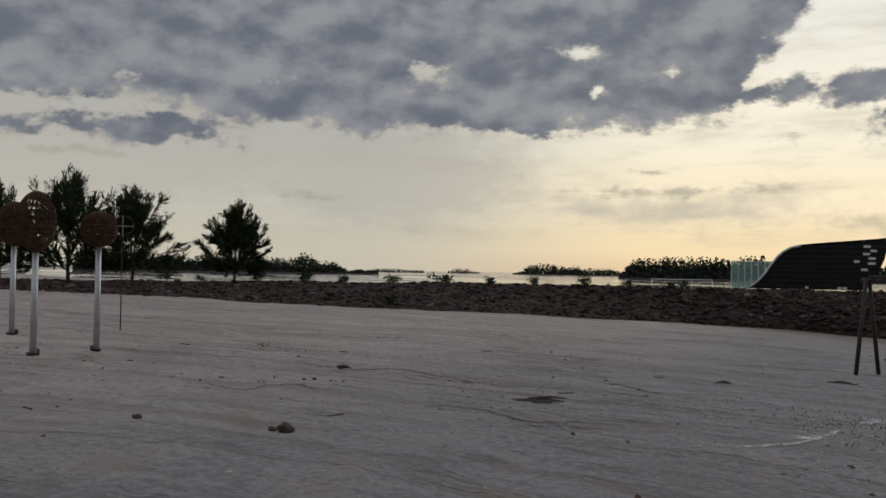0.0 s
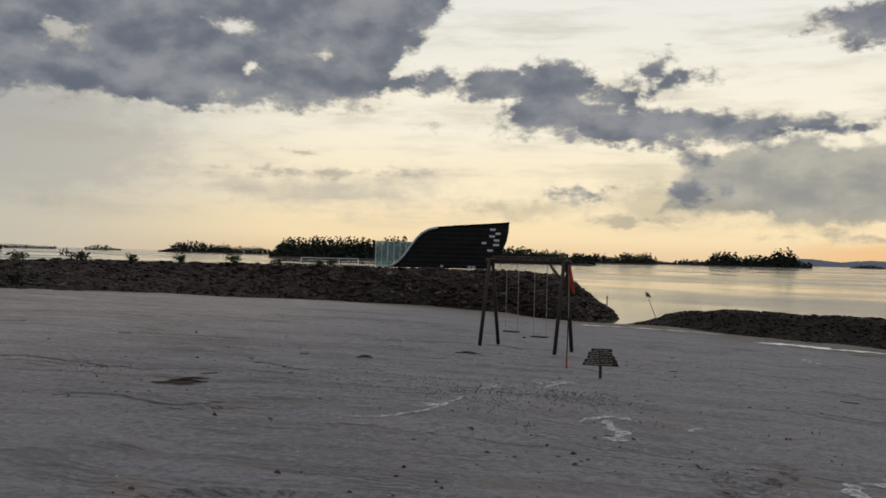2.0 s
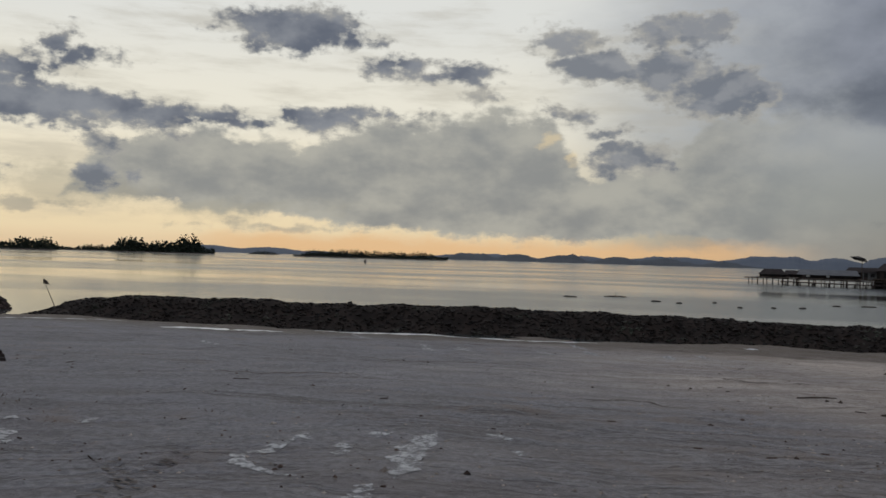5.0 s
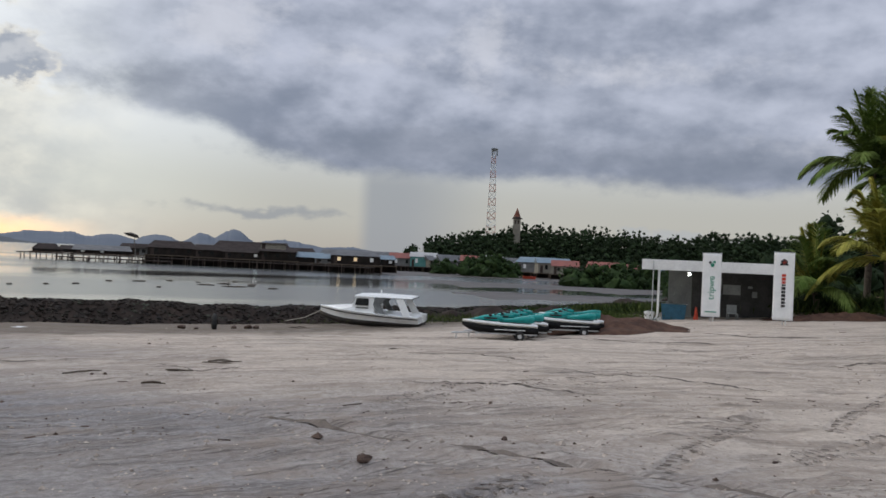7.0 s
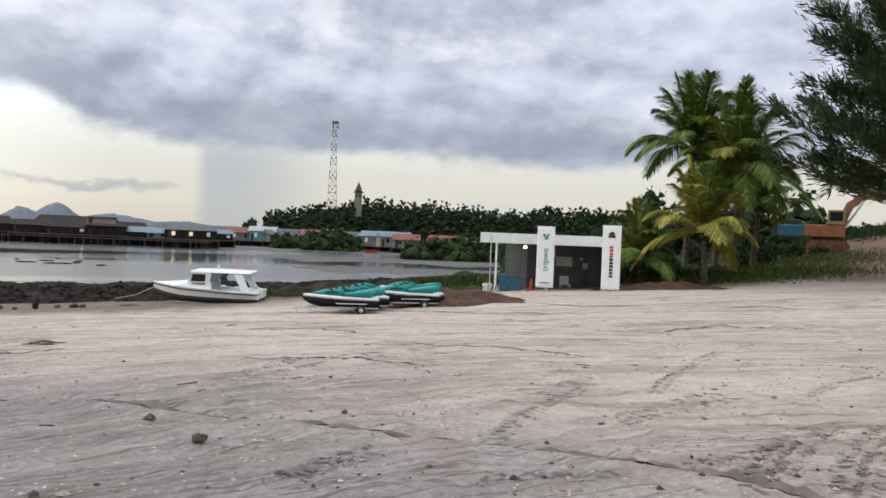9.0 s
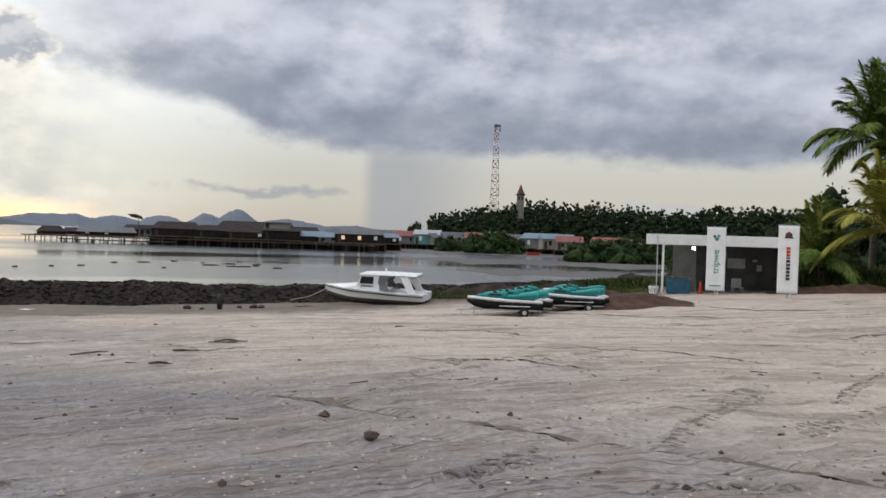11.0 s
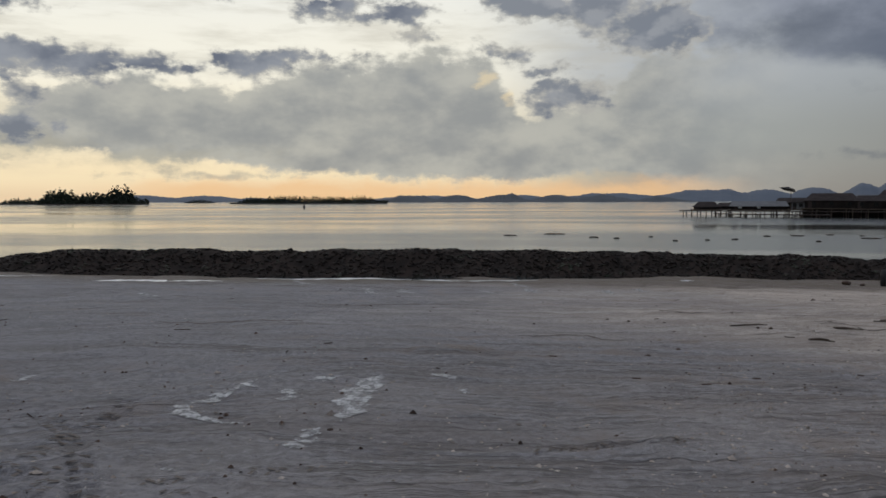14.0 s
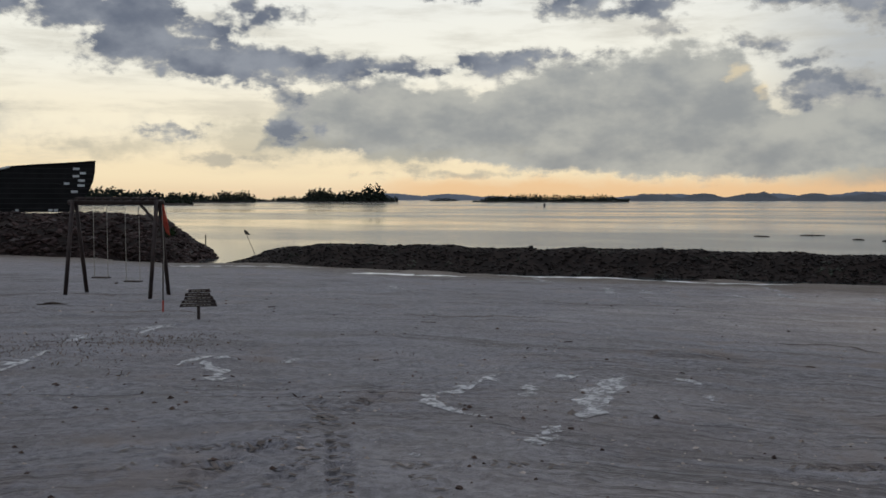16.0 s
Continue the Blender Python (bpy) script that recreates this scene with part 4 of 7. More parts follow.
def pavilion():
    """A dark shell that curls up from the ground into a roof, with a glass porch."""
    D = 67.0
    c = at(39.6, D)
    e = empty("pavilion", (c.x, c.y, 2.6), -39.6, "dark curved pavilion with slotted cladding and a glass porch", "building")
    # side outline in camera pixels, k metres each, x to the viewer's right
    k = D / 1544.0
    top = [(-96, 0), (-88, 3), (-78, 10), (-68, 21), (-58, 36), (-48, 50), (-38, 60), (-26, 67), (-10, 71), (20, 74), (60, 77), (96, 80), (116, 82)]
    low = [(116, 82), (115, 66), (112, 50), (106, 36), (96, 20), (82, 2), (78, 0)]
    pts = [(x * k, z * k) for x, z in top + low[1:]]
    holes = [(82, 70, 10), (92, 63, 9), (81, 58, 10), (89, 51, 10), (68, 46, 8), (88, 43, 11), (78, 33, 10), (-4, 3, 5), (44, 3, 6), (52, 3, 6)]
    part("shell", plate([(x, 0.0, z) for x, z in pts], 5.0), BLACKMETAL, e, "dark perforated metal shell")
    # pale plates on the closed shell paint the sky light of open slots
    for hx, hz, hw in holes:
        part("slot", box((hx * k, -0.03, (hz - 1.9) * k), ((hx + hw) * k, 0.0, (hz + 1.9) * k)), PALESTEEL, e, "pale plate painted as sky light in a cladding slot")
    for z in range(6, 80, 8):
        x0 = np.interp(z, [p[1] for p in top], [p[0] for p in top])
        x1 = np.interp(z, [p[1] for p in reversed(low)], [p[0] for p in reversed(low)])
        part("cladding_joint", box((x0 * k + 0.06, -0.02, z * k - 0.02), (x1 * k - 0.06, 0.0, z * k + 0.02)), BLACK, e)
    rim = [(x * k, -0.05, z * k + 0.03) for x, z in top]
    part("edge_rail", tube(rim[:9], 0.09, 6), PALESTEEL, e, "pale steel edge along the curve", True)
    part("roof_edge", tube(rim[8:], 0.06, 6), BLACKMETAL, e)
    # ribbed skylight on the curve
    for i in range(8):
        x, z = top[4][0] + i * 5.5, np.interp(top[4][0] + i * 5.5, [p[0] for p in top], [p[1] for p in top])
        part("rib", tube([(x * k, 0.1, z * k + 0.10), (x * k, 4.8, z * k + 0.10)], 0.05, 5), PALESTEEL, e)
    x0, x1, z1 = -119 * k, -44 * k, 45 * k
    porch = part("porch_frame", box((x0, 0.2, z1 - 0.06), (x1, 3.0, z1), 0.01), PALESTEEL, e, "pale flat porch roof frame")
    for i in range(8):
        x = x0 + (x1 - x0) * i / 7
        part("mullion", box((x - 0.03, 0.2, 0.0), (x + 0.03, 0.28, z1)), PALESTEEL, porch)
        if i < 7:
            part("pane", box((x + 0.03, 0.23, 0.02), (x0 + (x1 - x0) * (i + 1) / 7 - 0.03, 0.245, z1 - 0.06)), GLASS, porch, "greenish glass pane")
    rail = empty("railing", at(33.2, 65.5, 2.6), -34, "low pale railing along the bank beside the pavilion", "railing")
    part("top_rail", tube([(-3.2, 0, 0.55), (1.0, 0, 0.55)], 0.03, 6), PALESTEEL, rail)
    for i in range(4):
        part("rail_post", tube([(-3.2 + i * 1.4, 0, 0), (-3.2 + i * 1.4, 0, 0.55)], 0.03, 6), PALESTEEL, rail)


pavilion()


def swing_set():
    base = Vector((16.2, 16.15, 0))
    z0 = gz(16.2, 16.15)
    yaw = math.degrees(math.atan2(-0.964, 0.265))
    e = empty("swing_set", (base.x, base.y, z0), yaw, "dark wooden two-seat swing frame standing on the sand", "swing")
    H, half, s = 2.3, 1.1, 0.5
    part("beam", tube([(-half - 0.15, 0, H), (half + 0.15, 0, H)], 0.06, 8), DARKWOOD, e, "dark round top beam", True)
    for x in (-half, half):
        for y in (-s, s):
            part("leg", tube([(x, y, -0.15), (x, y * 0.12, H + 0.06)], 0.05, 8), DARKWOOD, e, "", True)
        part("cross_brace", tube([(x, -s * 0.5, H * 0.52), (x, s * 0.5, H * 0.52)], 0.012, 6), DARKWOOD, e)
    part("corner_brace", tube([(half, 0, H - 0.55), (half - 0.5, 0, H)], 0.035, 6), DARKWOOD, e)
    for i in range(9):
        part("thatch_bundle", tube([(-half + 0.12 + i * 0.24, -0.12, H + 0.09), (-half + 0.2 + i * 0.24, 0.12, H + 0.10)], [0.045, 0.03], 6), DARKWOOD, e)
    for x, drop in ((-0.42, 0.44), (0.42, 0.36)):
        seat = part("seat", box((x - 0.21, -0.09, drop), (x + 0.21, 0.09, drop + 0.035), 0.008), DARKWOOD, e, "plank seat hung on two ropes")
        for dx in (-0.18, 0.18):
            part("rope", tube([(x + dx, 0, drop), (x + dx, 0, H)], 0.008, 5), ROPE, seat)
    part("spare_rope", tube([(half + 0.1, 0, H), (half + 0.12, 0.02, 1.0), (half + 0.1, 0, 0.1)], 0.009, 5), ROPE, e)
    bm = plate([(half + 0.13, -0.02, H + 0.02), (half + 0.27, -0.06, H - 0.5), (half + 0.24, 0.08, H - 0.8), (half + 0.14, 0.1, H - 0.72), (half + 0.06, 0.04, H - 0.4)], 0.03)
    cloth = part("cloth", bm, REDCLOTH, None)
    cloth.matrix_world = pose(base.x, base.y, z0, 0, 0, yaw)
    tagged(cloth, "faded red cloth hung over the end of the swing", "cloth")


swing_set()


def stake(p, h, label, red):
    e = empty("stake", (p[0], p[1], gz(*p)), 0, label, "stake")
    part("shaft", tube([(0, 0, -0.1), (0.02, 0, h)], [0.014, 0.011], 6), DARKWOOD, e)
    if red:
        part("painted_foot", tube([(0, 0, 0.0), (0.006, 0, h * 0.22)], 0.018, 6), REDCLOTH, e, "red painted lower end")


stake((13.6, 12.35), 1.05, "thin stake with a red foot in the sand", True)


def plank_sign():
    e = empty("plank_sign", (12.66, 10.66, gz(12.66, 10.66)), -49.9, "dark wooden signboard of five stacked planks on a post", "sign")
    part("post", box((-0.028, -0.02, -0.15), (0.028, 0.03, 0.5), 0.006), DARKWOOD, e)
    r = random.Random(3)
    for i, (x0, x1) in enumerate(((-0.33, 0.33), (-0.30, 0.31), (-0.25, 0.27), (-0.24, 0.22), (-0.18, 0.22))):
        z = 0.24 + i * 0.065
        b = part("plank", plate([(x0, -0.05, z), (x1, -0.05, z + r.uniform(-0.01, 0.01)), (x1 - 0.02, -0.05, z + 0.056), (x0 + 0.015, -0.05, z + 0.054)], 0.025), DARKWOOD, e)
        x = x0 + 0.06
        while x < x1 - 0.10:
            w = r.uniform(0.03, 0.08)
            part("lettering", box((x, -0.054, z + 0.018), (x + w, -0.05, z + 0.036)), INK_PALE, b, "worn pale painted writing")
            x += w + 0.02


plank_sign()

# ---- bits on the sand ----
rock((1.17, 9.38), 0.17, 1, "small dark broken stone on the sand", STONE, "stone_lump", 0.75)
rock((1.05, 9.5), 0.09, 2, "small dark broken stone on the sand", STONE, "stone_lump")
rock((-0.32, 9.92), 0.11, 3, "small dark stone on the sand", STONE, "stone_lump", 0.5)
for k, (x, y, s) in enumerate(((2.0, 13.9, 0.10), (2.16, 13.95, 0.13), (2.4, 13.8, 0.08), (2.6, 13.8, 0.07), (7.14, -3.77, 0.21), (7.85, -5.87, 0.12), (7.95, -5.95, 0.08), (8.1, -5.6, 0.07),
                               (5.63, -7.55, 0.10), (17.1, -3.3, 0.12), (41.0 * 0.45, -1.0, 0.10), (5.3, 2.3, 0.09), (7.4, 2.15, 0.09), (9.7, -4.0, 0.05), (6.3, -3.2, 0.06), (4.4, -5.2, 0.08), (3.6, -6.1, 0.09), (20.0, 20.0, 0.2))):
    rock((x, y), s * (0.72 if k == 4 else 0.6), 10 + k, "small reddish-brown stone lying on the sand", STONE, "stone_lump", 0.5)


def driftwood(x, y, length, yaw, n, label, seed):
    r = random.Random(seed)
    e = empty("driftwood", (x, y, gz(x, y)), yaw, label, "driftwood")
    for k in range(n):
        o = Vector((r.uniform(-0.25, 0.25) * length, r.uniform(-0.08, 0.08), 0.02 + 0.025 * k * (k < 3)))
        L = length * r.uniform(0.45, 1.0) / (1 if k == 0 else 1.6)
        q = r.uniform(-0.35, 0.35)
        d = Vector((math.cos(q), math.sin(q), r.uniform(-0.02, 0.04))) * L / 2
        part("stick", tube([o - d, o + Vector((0, 0.02, 0.01)), o + d], [0.012, 0.017, 0.009], 6), OLDWOOD, e)


driftwood(5.19, 11.89, 0.75, -20, 6, "heap of broken dark sticks on the sand", 1)
driftwood(2.8, 15.2, 0.5, 10, 3, "few dark sticks on the sand", 2)
driftwood(17.4, -5.1, 0.75, -105, 2, "dark waterlogged plank on the sand", 3)
driftwood(18.5, -6.2, 0.9, -100, 4, "dark sticks washed up on the sand", 4)
driftwood(17.2, -3.1, 0.8, -98, 2, "dark sticks washed up on the sand", 5)
driftwood(15.0, -3.8, 0.55, -100, 2, "dark stick half buried in the sand", 6)
driftwood(13.6, 15.3, 0.8, -50, 2, "dark stick half buried in the sand", 7)
driftwood(10.2, 14.6, 0.6, -40, 2, "dark stick half buried in the sand", 8)
driftwood(22.0, -12.4, 0.9, -120, 2, "dark stick half buried in the sand", 9)


def tuft(x, y, size, n, seed, mat, label, spread=0.3):
    r = np.random.default_rng(seed)
    P = np.stack([x + r.normal(0, spread, n), y + r.normal(0, spread, n), np.zeros(n)], -1)
    P[:, 2] = ground_z(P[:, 0], P[:, 1])
    D = np.stack([r.normal(0, 0.6, n), r.normal(0, 0.6, n), np.abs(r.normal(0.8, 0.4, n))], -1)
    V, F = blades(P, D, size * r.uniform(0.5, 1.2, n), 0.012)
    tagged(mesh_object("dry_weeds", V, F, mat), label, "weeds", kind="stuff")


DRYWEED = leaf_material("dry_weed", (0.085, 0.055, 0.035), (0.17, 0.115, 0.075))
for k, (a, d, s, n, sp) in enumerate(((5.6, 19.0, 0.35, 30, 0.08), (5.4, 18.4, 0.12, 160, 0.6), (18.6, 14.5, 0.14, 90, 0.3), (15.6, 15.8, 0.10, 140, 0.5), (41.0, 13.4, 0.12, 500, 0.9), (43.5, 12.6, 0.10, 400, 0.6),
                                      (48.5, 13.2, 0.12, 350, 0.5), (42.0, 11.2, 0.20, 18, 0.1), (45.5, 10.4, 0.16, 14, 0.08), (39.6, 14.6, 0.22, 30, 0.2), (53.5, 11.5, 0.08, 30, 0.15), (63, 12.0, 0.14, 12, 0.06), (83, 13.0, 0.12, 12, 0.06))):
    p = at(a, d)
    tuft(p.x, p.y, s * 0.42, int(n * 0.6), 200 + k, DRYWEED, "dry brown weeds and roots on the sand", sp)


def silt(path, width, seed, mat=None, label="ragged streak of white silt dried on the sand", name="white_silt", lift=0.016):
    """A thin ragged tongue of white silt on the sand along a path."""
    r = np.random.default_rng(seed)
    C = resample(path, [np.zeros(len(path))], 48)
    T = np.gradient(C[:, :2], axis=0)
    T /= np.linalg.norm(T, axis=1)[:, None] + 1e-9
    Nn = np.stack([-T[:, 1], T[:, 0]], -1)
    u = np.linspace(0, 1, 48)
    taper = np.clip(np.minimum(u, 1 - u) * 7, 0.05, 1)
    V, F = [], []
    wl = width * taper * (0.55 + 0.65 * layers(u * 14, u * 0 + seed, seed, 3) + 0.2)
    wr_ = width * taper * (0.55 + 0.65 * layers(u * 14, u * 0 + seed + 50, seed + 9, 3) + 0.2)
    rows = []
    for f in (-1.0, -0.5, 0.0, 0.5, 1.0):
        w = np.where(f < 0, wl, wr_).clip(0.004)
        P = C[:, :2] + Nn * (w * f)[:, None]
        rows.append(np.stack([P[:, 0], P[:, 1], ground_z(P[:, 0], P[:, 1]) + lift - 0.006 * abs(f)], -1))
    ob = grid_object(name, np.stack(rows), mat or WHITE_SILT)
    tagged(ob, label, name.split("_")[-1], name.replace("_", " ") + " patches")


for k, (path, w) in enumerate((
        ([(9.71, 3.69), (9.06, 3.68), (8.48, 3.76), (8.19, 3.94), (7.81, 3.71), (7.53, 3.34), (7.46, 2.97)], 0.09), ([(10.5, 2.4), (9.51, 2.4), (8.53, 2.27), (7.68, 2.13)], 0.15),
        ([(10.11, 3.1), (10.01, 2.89)], 0.16), ([(8.46, 2.45), (8.84, 2.35)], 0.1),
        ([(8.58, 2.98), (8.94, 3.01), (9.26, 3.21)], 0.1), ([(8.31, 7.34), (8.85, 7.44), (9.04, 7.0)], 0.1),
        ([(8.72, 7.28), (8.24, 6.64), (7.47, 6.1)], 0.11), ([(9.18, 6.45), (9.69, 6.5)], 0.07),
        ([(10.75, 1.82), (10.34, 1.45)], 0.07), ([(9.92, 1.42), (9.47, 1.18)], 0.06),
        ([(5.98, 3.01), (5.98, 2.91)], 0.045), ([(10.5, 10.12), (11.12, 10.22), (11.5, 10.17)], 0.14),
        ([(6.71, 2.28), (7.47, 2.27)], 0.12), ([(5.08, 4.59), (5.16, 4.56)], 0.05),
        ([(5.47, 8.44), (6.07, 8.42), (6.86, 8.53), (8.34, 9.42)], 0.055), ([(7.1, 8.84), (7.54, 8.97)], 0.16),
        ([(9.17, 10.05), (9.72, 10.37)], 0.16), ([(10.14, 9.77), (11.07, 10.07), (11.39, 9.96)], 0.11),
        ([(28.88, 7.25), (27.39, 6.61), (26.63, 6.14)], 0.18), ([(28.86, 5.98), (27.38, 5.42), (26.64, 4.99)], 0.18),
        ([(28.96, 3.29), (27.52, 2.88), (26.79, 2.54)], 0.15), ([(33.42, 2.55), (31.52, 2.14), (30.57, 1.78)], 0.18),
        ([(29.81, 1.82), (28.3, 1.49), (27.54, 1.19)], 0.18), ([(29.88, -0.72), (28.41, -0.91), (27.67, -1.14)], 0.18),
        ([(31.19, -1.81), (29.6, -1.95), (28.8, -2.15)], 0.12), ([(24.63, 13.14), (23.46, 12.24), (22.87, 11.64)], 0.12),
        ([(34.08, 11.42), (31.95, 10.38), (30.88, 9.68)], 0.12))):
    silt(path, w, 300 + k)


for k, (path, w) in enumerate((([(32.04, 19.09), (32.75, 17.1), (32.97, 13.99)], 0.42),
                               ([(36.9, 14.14), (37.24, 11.57), (37.58, 8.05), (37.35, 4.61), (38.02, 1.77)], 0.5),
                               ([(33.61, 24.1), (34.39, 21.95)], 0.2),
                               ([(37.49, -4.12), (37.37, -4.71)], 0.15),
                               ([(30.48, 27.29), (32.98, 26.06), (34.46, 24.1)], 0.3))):
    silt(path, w, 360 + k, FOAM, "pale line of foam and wet silt on the sand", "foam_line", 0.03)
# sand tone darkened for the shade in furrows and lug prints
GROOVE_SHADE = material("groove_shade_sand", (0.10, 0.082, 0.07), (0.19, 0.158, 0.135), 6.0, 0.85, bump=0.5, bump_scale=40)


def furrow_bed(path, width, seed, lift=0.012):
    """A dark strip that paints the shade inside a furrow in the sand."""
    C = resample(path, [np.zeros(len(path))], 70)
    u = np.linspace(0, 1, 70)
    C[:, 0] += 0.05 * layers(u * 9, u * 0, seed, 3)
    C[:, 1] += 0.05 * layers(u * 9, u * 0 + 3, seed + 1, 3)
    T = np.gradient(C[:, :2], axis=0)
    T /= np.linalg.norm(T, axis=1)[:, None] + 1e-9
    Nn = np.stack([-T[:, 1], T[:, 0]], -1)
    w = width * np.clip(np.minimum(u, 1 - u) * 6, 0.05, 1) * (0.6 + 0.7 * np.abs(layers(u * 12, u * 0 + 8, seed + 2, 3)))
    rows = []
    for f in (-1.0, 0.0, 1.0):
        P = C[:, :2] + Nn * (w * f)[:, None]
        rows.append(np.stack([P[:, 0], P[:, 1], ground_z(P[:, 0], P[:, 1]) + lift - 0.006 * abs(f)], -1))
    tagged(grid_object("furrow", np.stack(rows), GROOVE_SHADE), "dark strip painting the shade in a furrow of the sand", "furrow", "furrows in the sand", "structure")


furrow_bed(RUNOFF[1:7], 0.06, 1, 0.035)
furrow_bed(RUNOFF[6:], 0.06, 2, 0.035)
# more painted shade strips, laid across the camera's line of sight
for k, (a0, a1, d0, d1, w) in enumerate(((128, 140, 33, 30, 0.10), (139, 146, 34, 33, 0.14), (118, 128, 24, 22, 0.06), (131, 143, 19, 17, 0.06), (120, 133, 15.5, 14.6, 0.05), (146, 156, 24, 25, 0.08), (150, 160, 31, 33, 0.10), (104, 110, 19, 18.5, 0.05),
                                          (95, 100, 21, 20.6, 0.05), (63, 72, 17.5, 17.2, 0.04), (44, 50, 19, 18, 0.05), (10, 22, 16, 15, 0.05), (-6, 8, 24, 23, 0.06), (16, 27, 11.5, 11.0, 0.04), (27, 36, 16, 15.4, 0.05), (2, 9, 13, 12.7, 0.035), (72, 84, 23, 22.5, 0.05), (86, 93, 15.6, 15.4, 0.035))):
    furrow_bed([at(a0 + (a1 - a0) * q, d0 + (d1 - d0) * q + 0.35 * math.sin(q * 7 + k))[:2] for q in np.linspace(0, 1, 8)], w, 20 + k)

# ---- the landing: boat, water scooters, kiosk, palms, digger ----
def cabin_boat():
    bow, stern = at(114.6, 42.6), at(121.3, 41.2)
    mid = (bow + stern) / 2
    yaw = math.degrees(math.atan2(bow.y - stern.y, bow.x - stern.x))
    L = (bow - stern).length * 1.02
    z0 = gz(mid.x, mid.y) + 0.0
    e = empty("cabin_boat", (mid.x, mid.y, z0), yaw, "small white cabin boat with a dark bottom, aground on sand", "boat")
    e.rotation_euler = Euler((radians(-3), 0, radians(yaw)))
    e.location = (mid.x, mid.y, z0 + 0.08)

    def section(u, lo, hi, grow=0.0):
        """Hull ring at u (0 bow, 1 stern) between two relative heights."""
        x = L / 2 - u * L
        b = 0.95 * (1 - (1 - min(1, u * 1.75)) ** 2.2) + 0.03
        keel = 0.34 * max(0, 1 - u * 3.2) ** 1.6
        sheer = 0.82 - 0.26 * min(1, u * 1.15)
        zs = [keel + (sheer - keel) * s for s in (lo, hi)]
        def half(s):
            return (b + grow) * (0.55 + 0.45 * min(1, s * 1.5) ** 0.7) if u > 0.02 else 0.02 + grow
        return [(x, -half(lo), zs[0]), (x, -half(hi), zs[1]), (x, half(hi), zs[1]), (x, half(lo), zs[0])]
    us = [0, 0.04, 0.1, 0.18, 0.28, 0.4, 0.6, 0.8, 0.97]
    part("bottom", loft([section(u, 0.0, 0.44) for u in us]), BLACKPAINT, e, "dark bottom paint", True)
    part("hull_side", loft([section(u, 0.44, 0.97) for u in us]), WHITE, e, "white hull sides")
    part("rubbing_strake", loft([section(u, 0.80, 0.86, 0.025) for u in us]), BLACK, e, "dark strake line")
    part("gunwale", loft([section(u, 0.95, 1.0, 0.03) for u in us]), WHITE, e)

    def X(u):
        return L / 2 - u * L
    deck = 0.62
    part("foredeck", loft([[(X(0.06), -0.2, 0.78), (X(0.06), 0.2, 0.78), (X(0.06), 0.1, 0.82), (X(0.06), -0.1, 0.82)], [(X(0.22), -0.72, 0.72), (X(0.22), 0.72, 0.72), (X(0.22), 0.5, 0.86), (X(0.22), -0.5, 0.86)],
                            [(X(0.37), -0.8, 0.66), (X(0.37), 0.8, 0.66), (X(0.37), 0.66, 0.93), (X(0.37), -0.66, 0.93)]]), WHITE, e, "raised white foredeck")
    cab = loft([[(X(0.345), -0.72, deck), (X(0.345), 0.72, deck), (X(0.345), 0.70, 0.92), (X(0.345), -0.70, 0.92)], [(X(0.375), -0.72, deck), (X(0.375), 0.72, deck), (X(0.375), 0.62, 1.36), (X(0.375), -0.62, 1.36)],
                [(X(0.56), -0.76, deck), (X(0.56), 0.76, deck), (X(0.545), 0.66, 1.40), (X(0.545), -0.66, 1.40)]])
    cabin = part("cabin", cab, WHITE, e, "white cabin")
    for sy in (-1, 1):
        part("window", plate([(X(0.375), sy * 0.70, 0.98), (X(0.50), sy * 0.725, 0.98), (X(0.50), sy * 0.66, 1.30), (X(0.385), sy * 0.65, 1.30)], sy * 0.03), DARKGLASS, cabin, "dark side window")
        part("name_mark", box((X(0.50), min(sy * 0.745, sy * 0.735), 0.84), (X(0.385), max(sy * 0.745, sy * 0.735), 0.89)), INK_DARK, cabin, "dark bar of writing")
        part("side_curtain", plate([(X(0.56), sy * 0.68, 1.38), (X(0.66), sy * 0.70, 1.38), (X(0.61), sy * 0.74, 1.05), (X(0.655), sy * 0.78, 0.68), (X(0.70), sy * 0.80, 0.60), (X(0.62), sy * 0.80, 0.60), (X(0.57), sy * 0.77, 0.80), (X(0.545), sy * 0.74, 1.05)], sy * 0.03), GREYPANEL, e, "grey curved side curtain")
        part("roof_post", plate([(X(0.75), sy * 0.68, 1.38), (X(0.82), sy * 0.68, 1.38), (X(0.90), sy * 0.82, 0.58), (X(0.83), sy * 0.82, 0.58)], sy * 0.05), WHITE, e, "white raked roof post")
        part("grab_rail", tube([(X(0.84), sy * 0.80, 0.62), (X(0.9), sy * 0.9, 0.60), (X(0.97), sy * 0.8, 0.5)], 0.035, 6), WHITE, e)
    part("windscreen", plate([(X(0.352), -0.55, 0.98), (X(0.352), 0.55, 0.98), (X(0.368), 0.52, 1.30), (X(0.368), -0.52, 1.30)], -0.04, (-1, 0, 0)), DARKGLASS, cabin, "dark windscreen")
    part("roof", loft([[(X(0.365), -0.66, 1.385), (X(0.365), 0.66, 1.385), (X(0.37), 0.6, 1.44), (X(0.37), -0.6, 1.44)], [(X(0.6), -0.74, 1.39), (X(0.6), 0.74, 1.39), (X(0.6), 0.66, 1.47), (X(0.6), -0.66, 1.47)],
                       [(X(0.9), -0.74, 1.38), (X(0.9), 0.74, 1.38), (X(0.895), 0.68, 1.43), (X(0.895), -0.68, 1.43)]]), WHITE, e, "white roof over the cockpit")
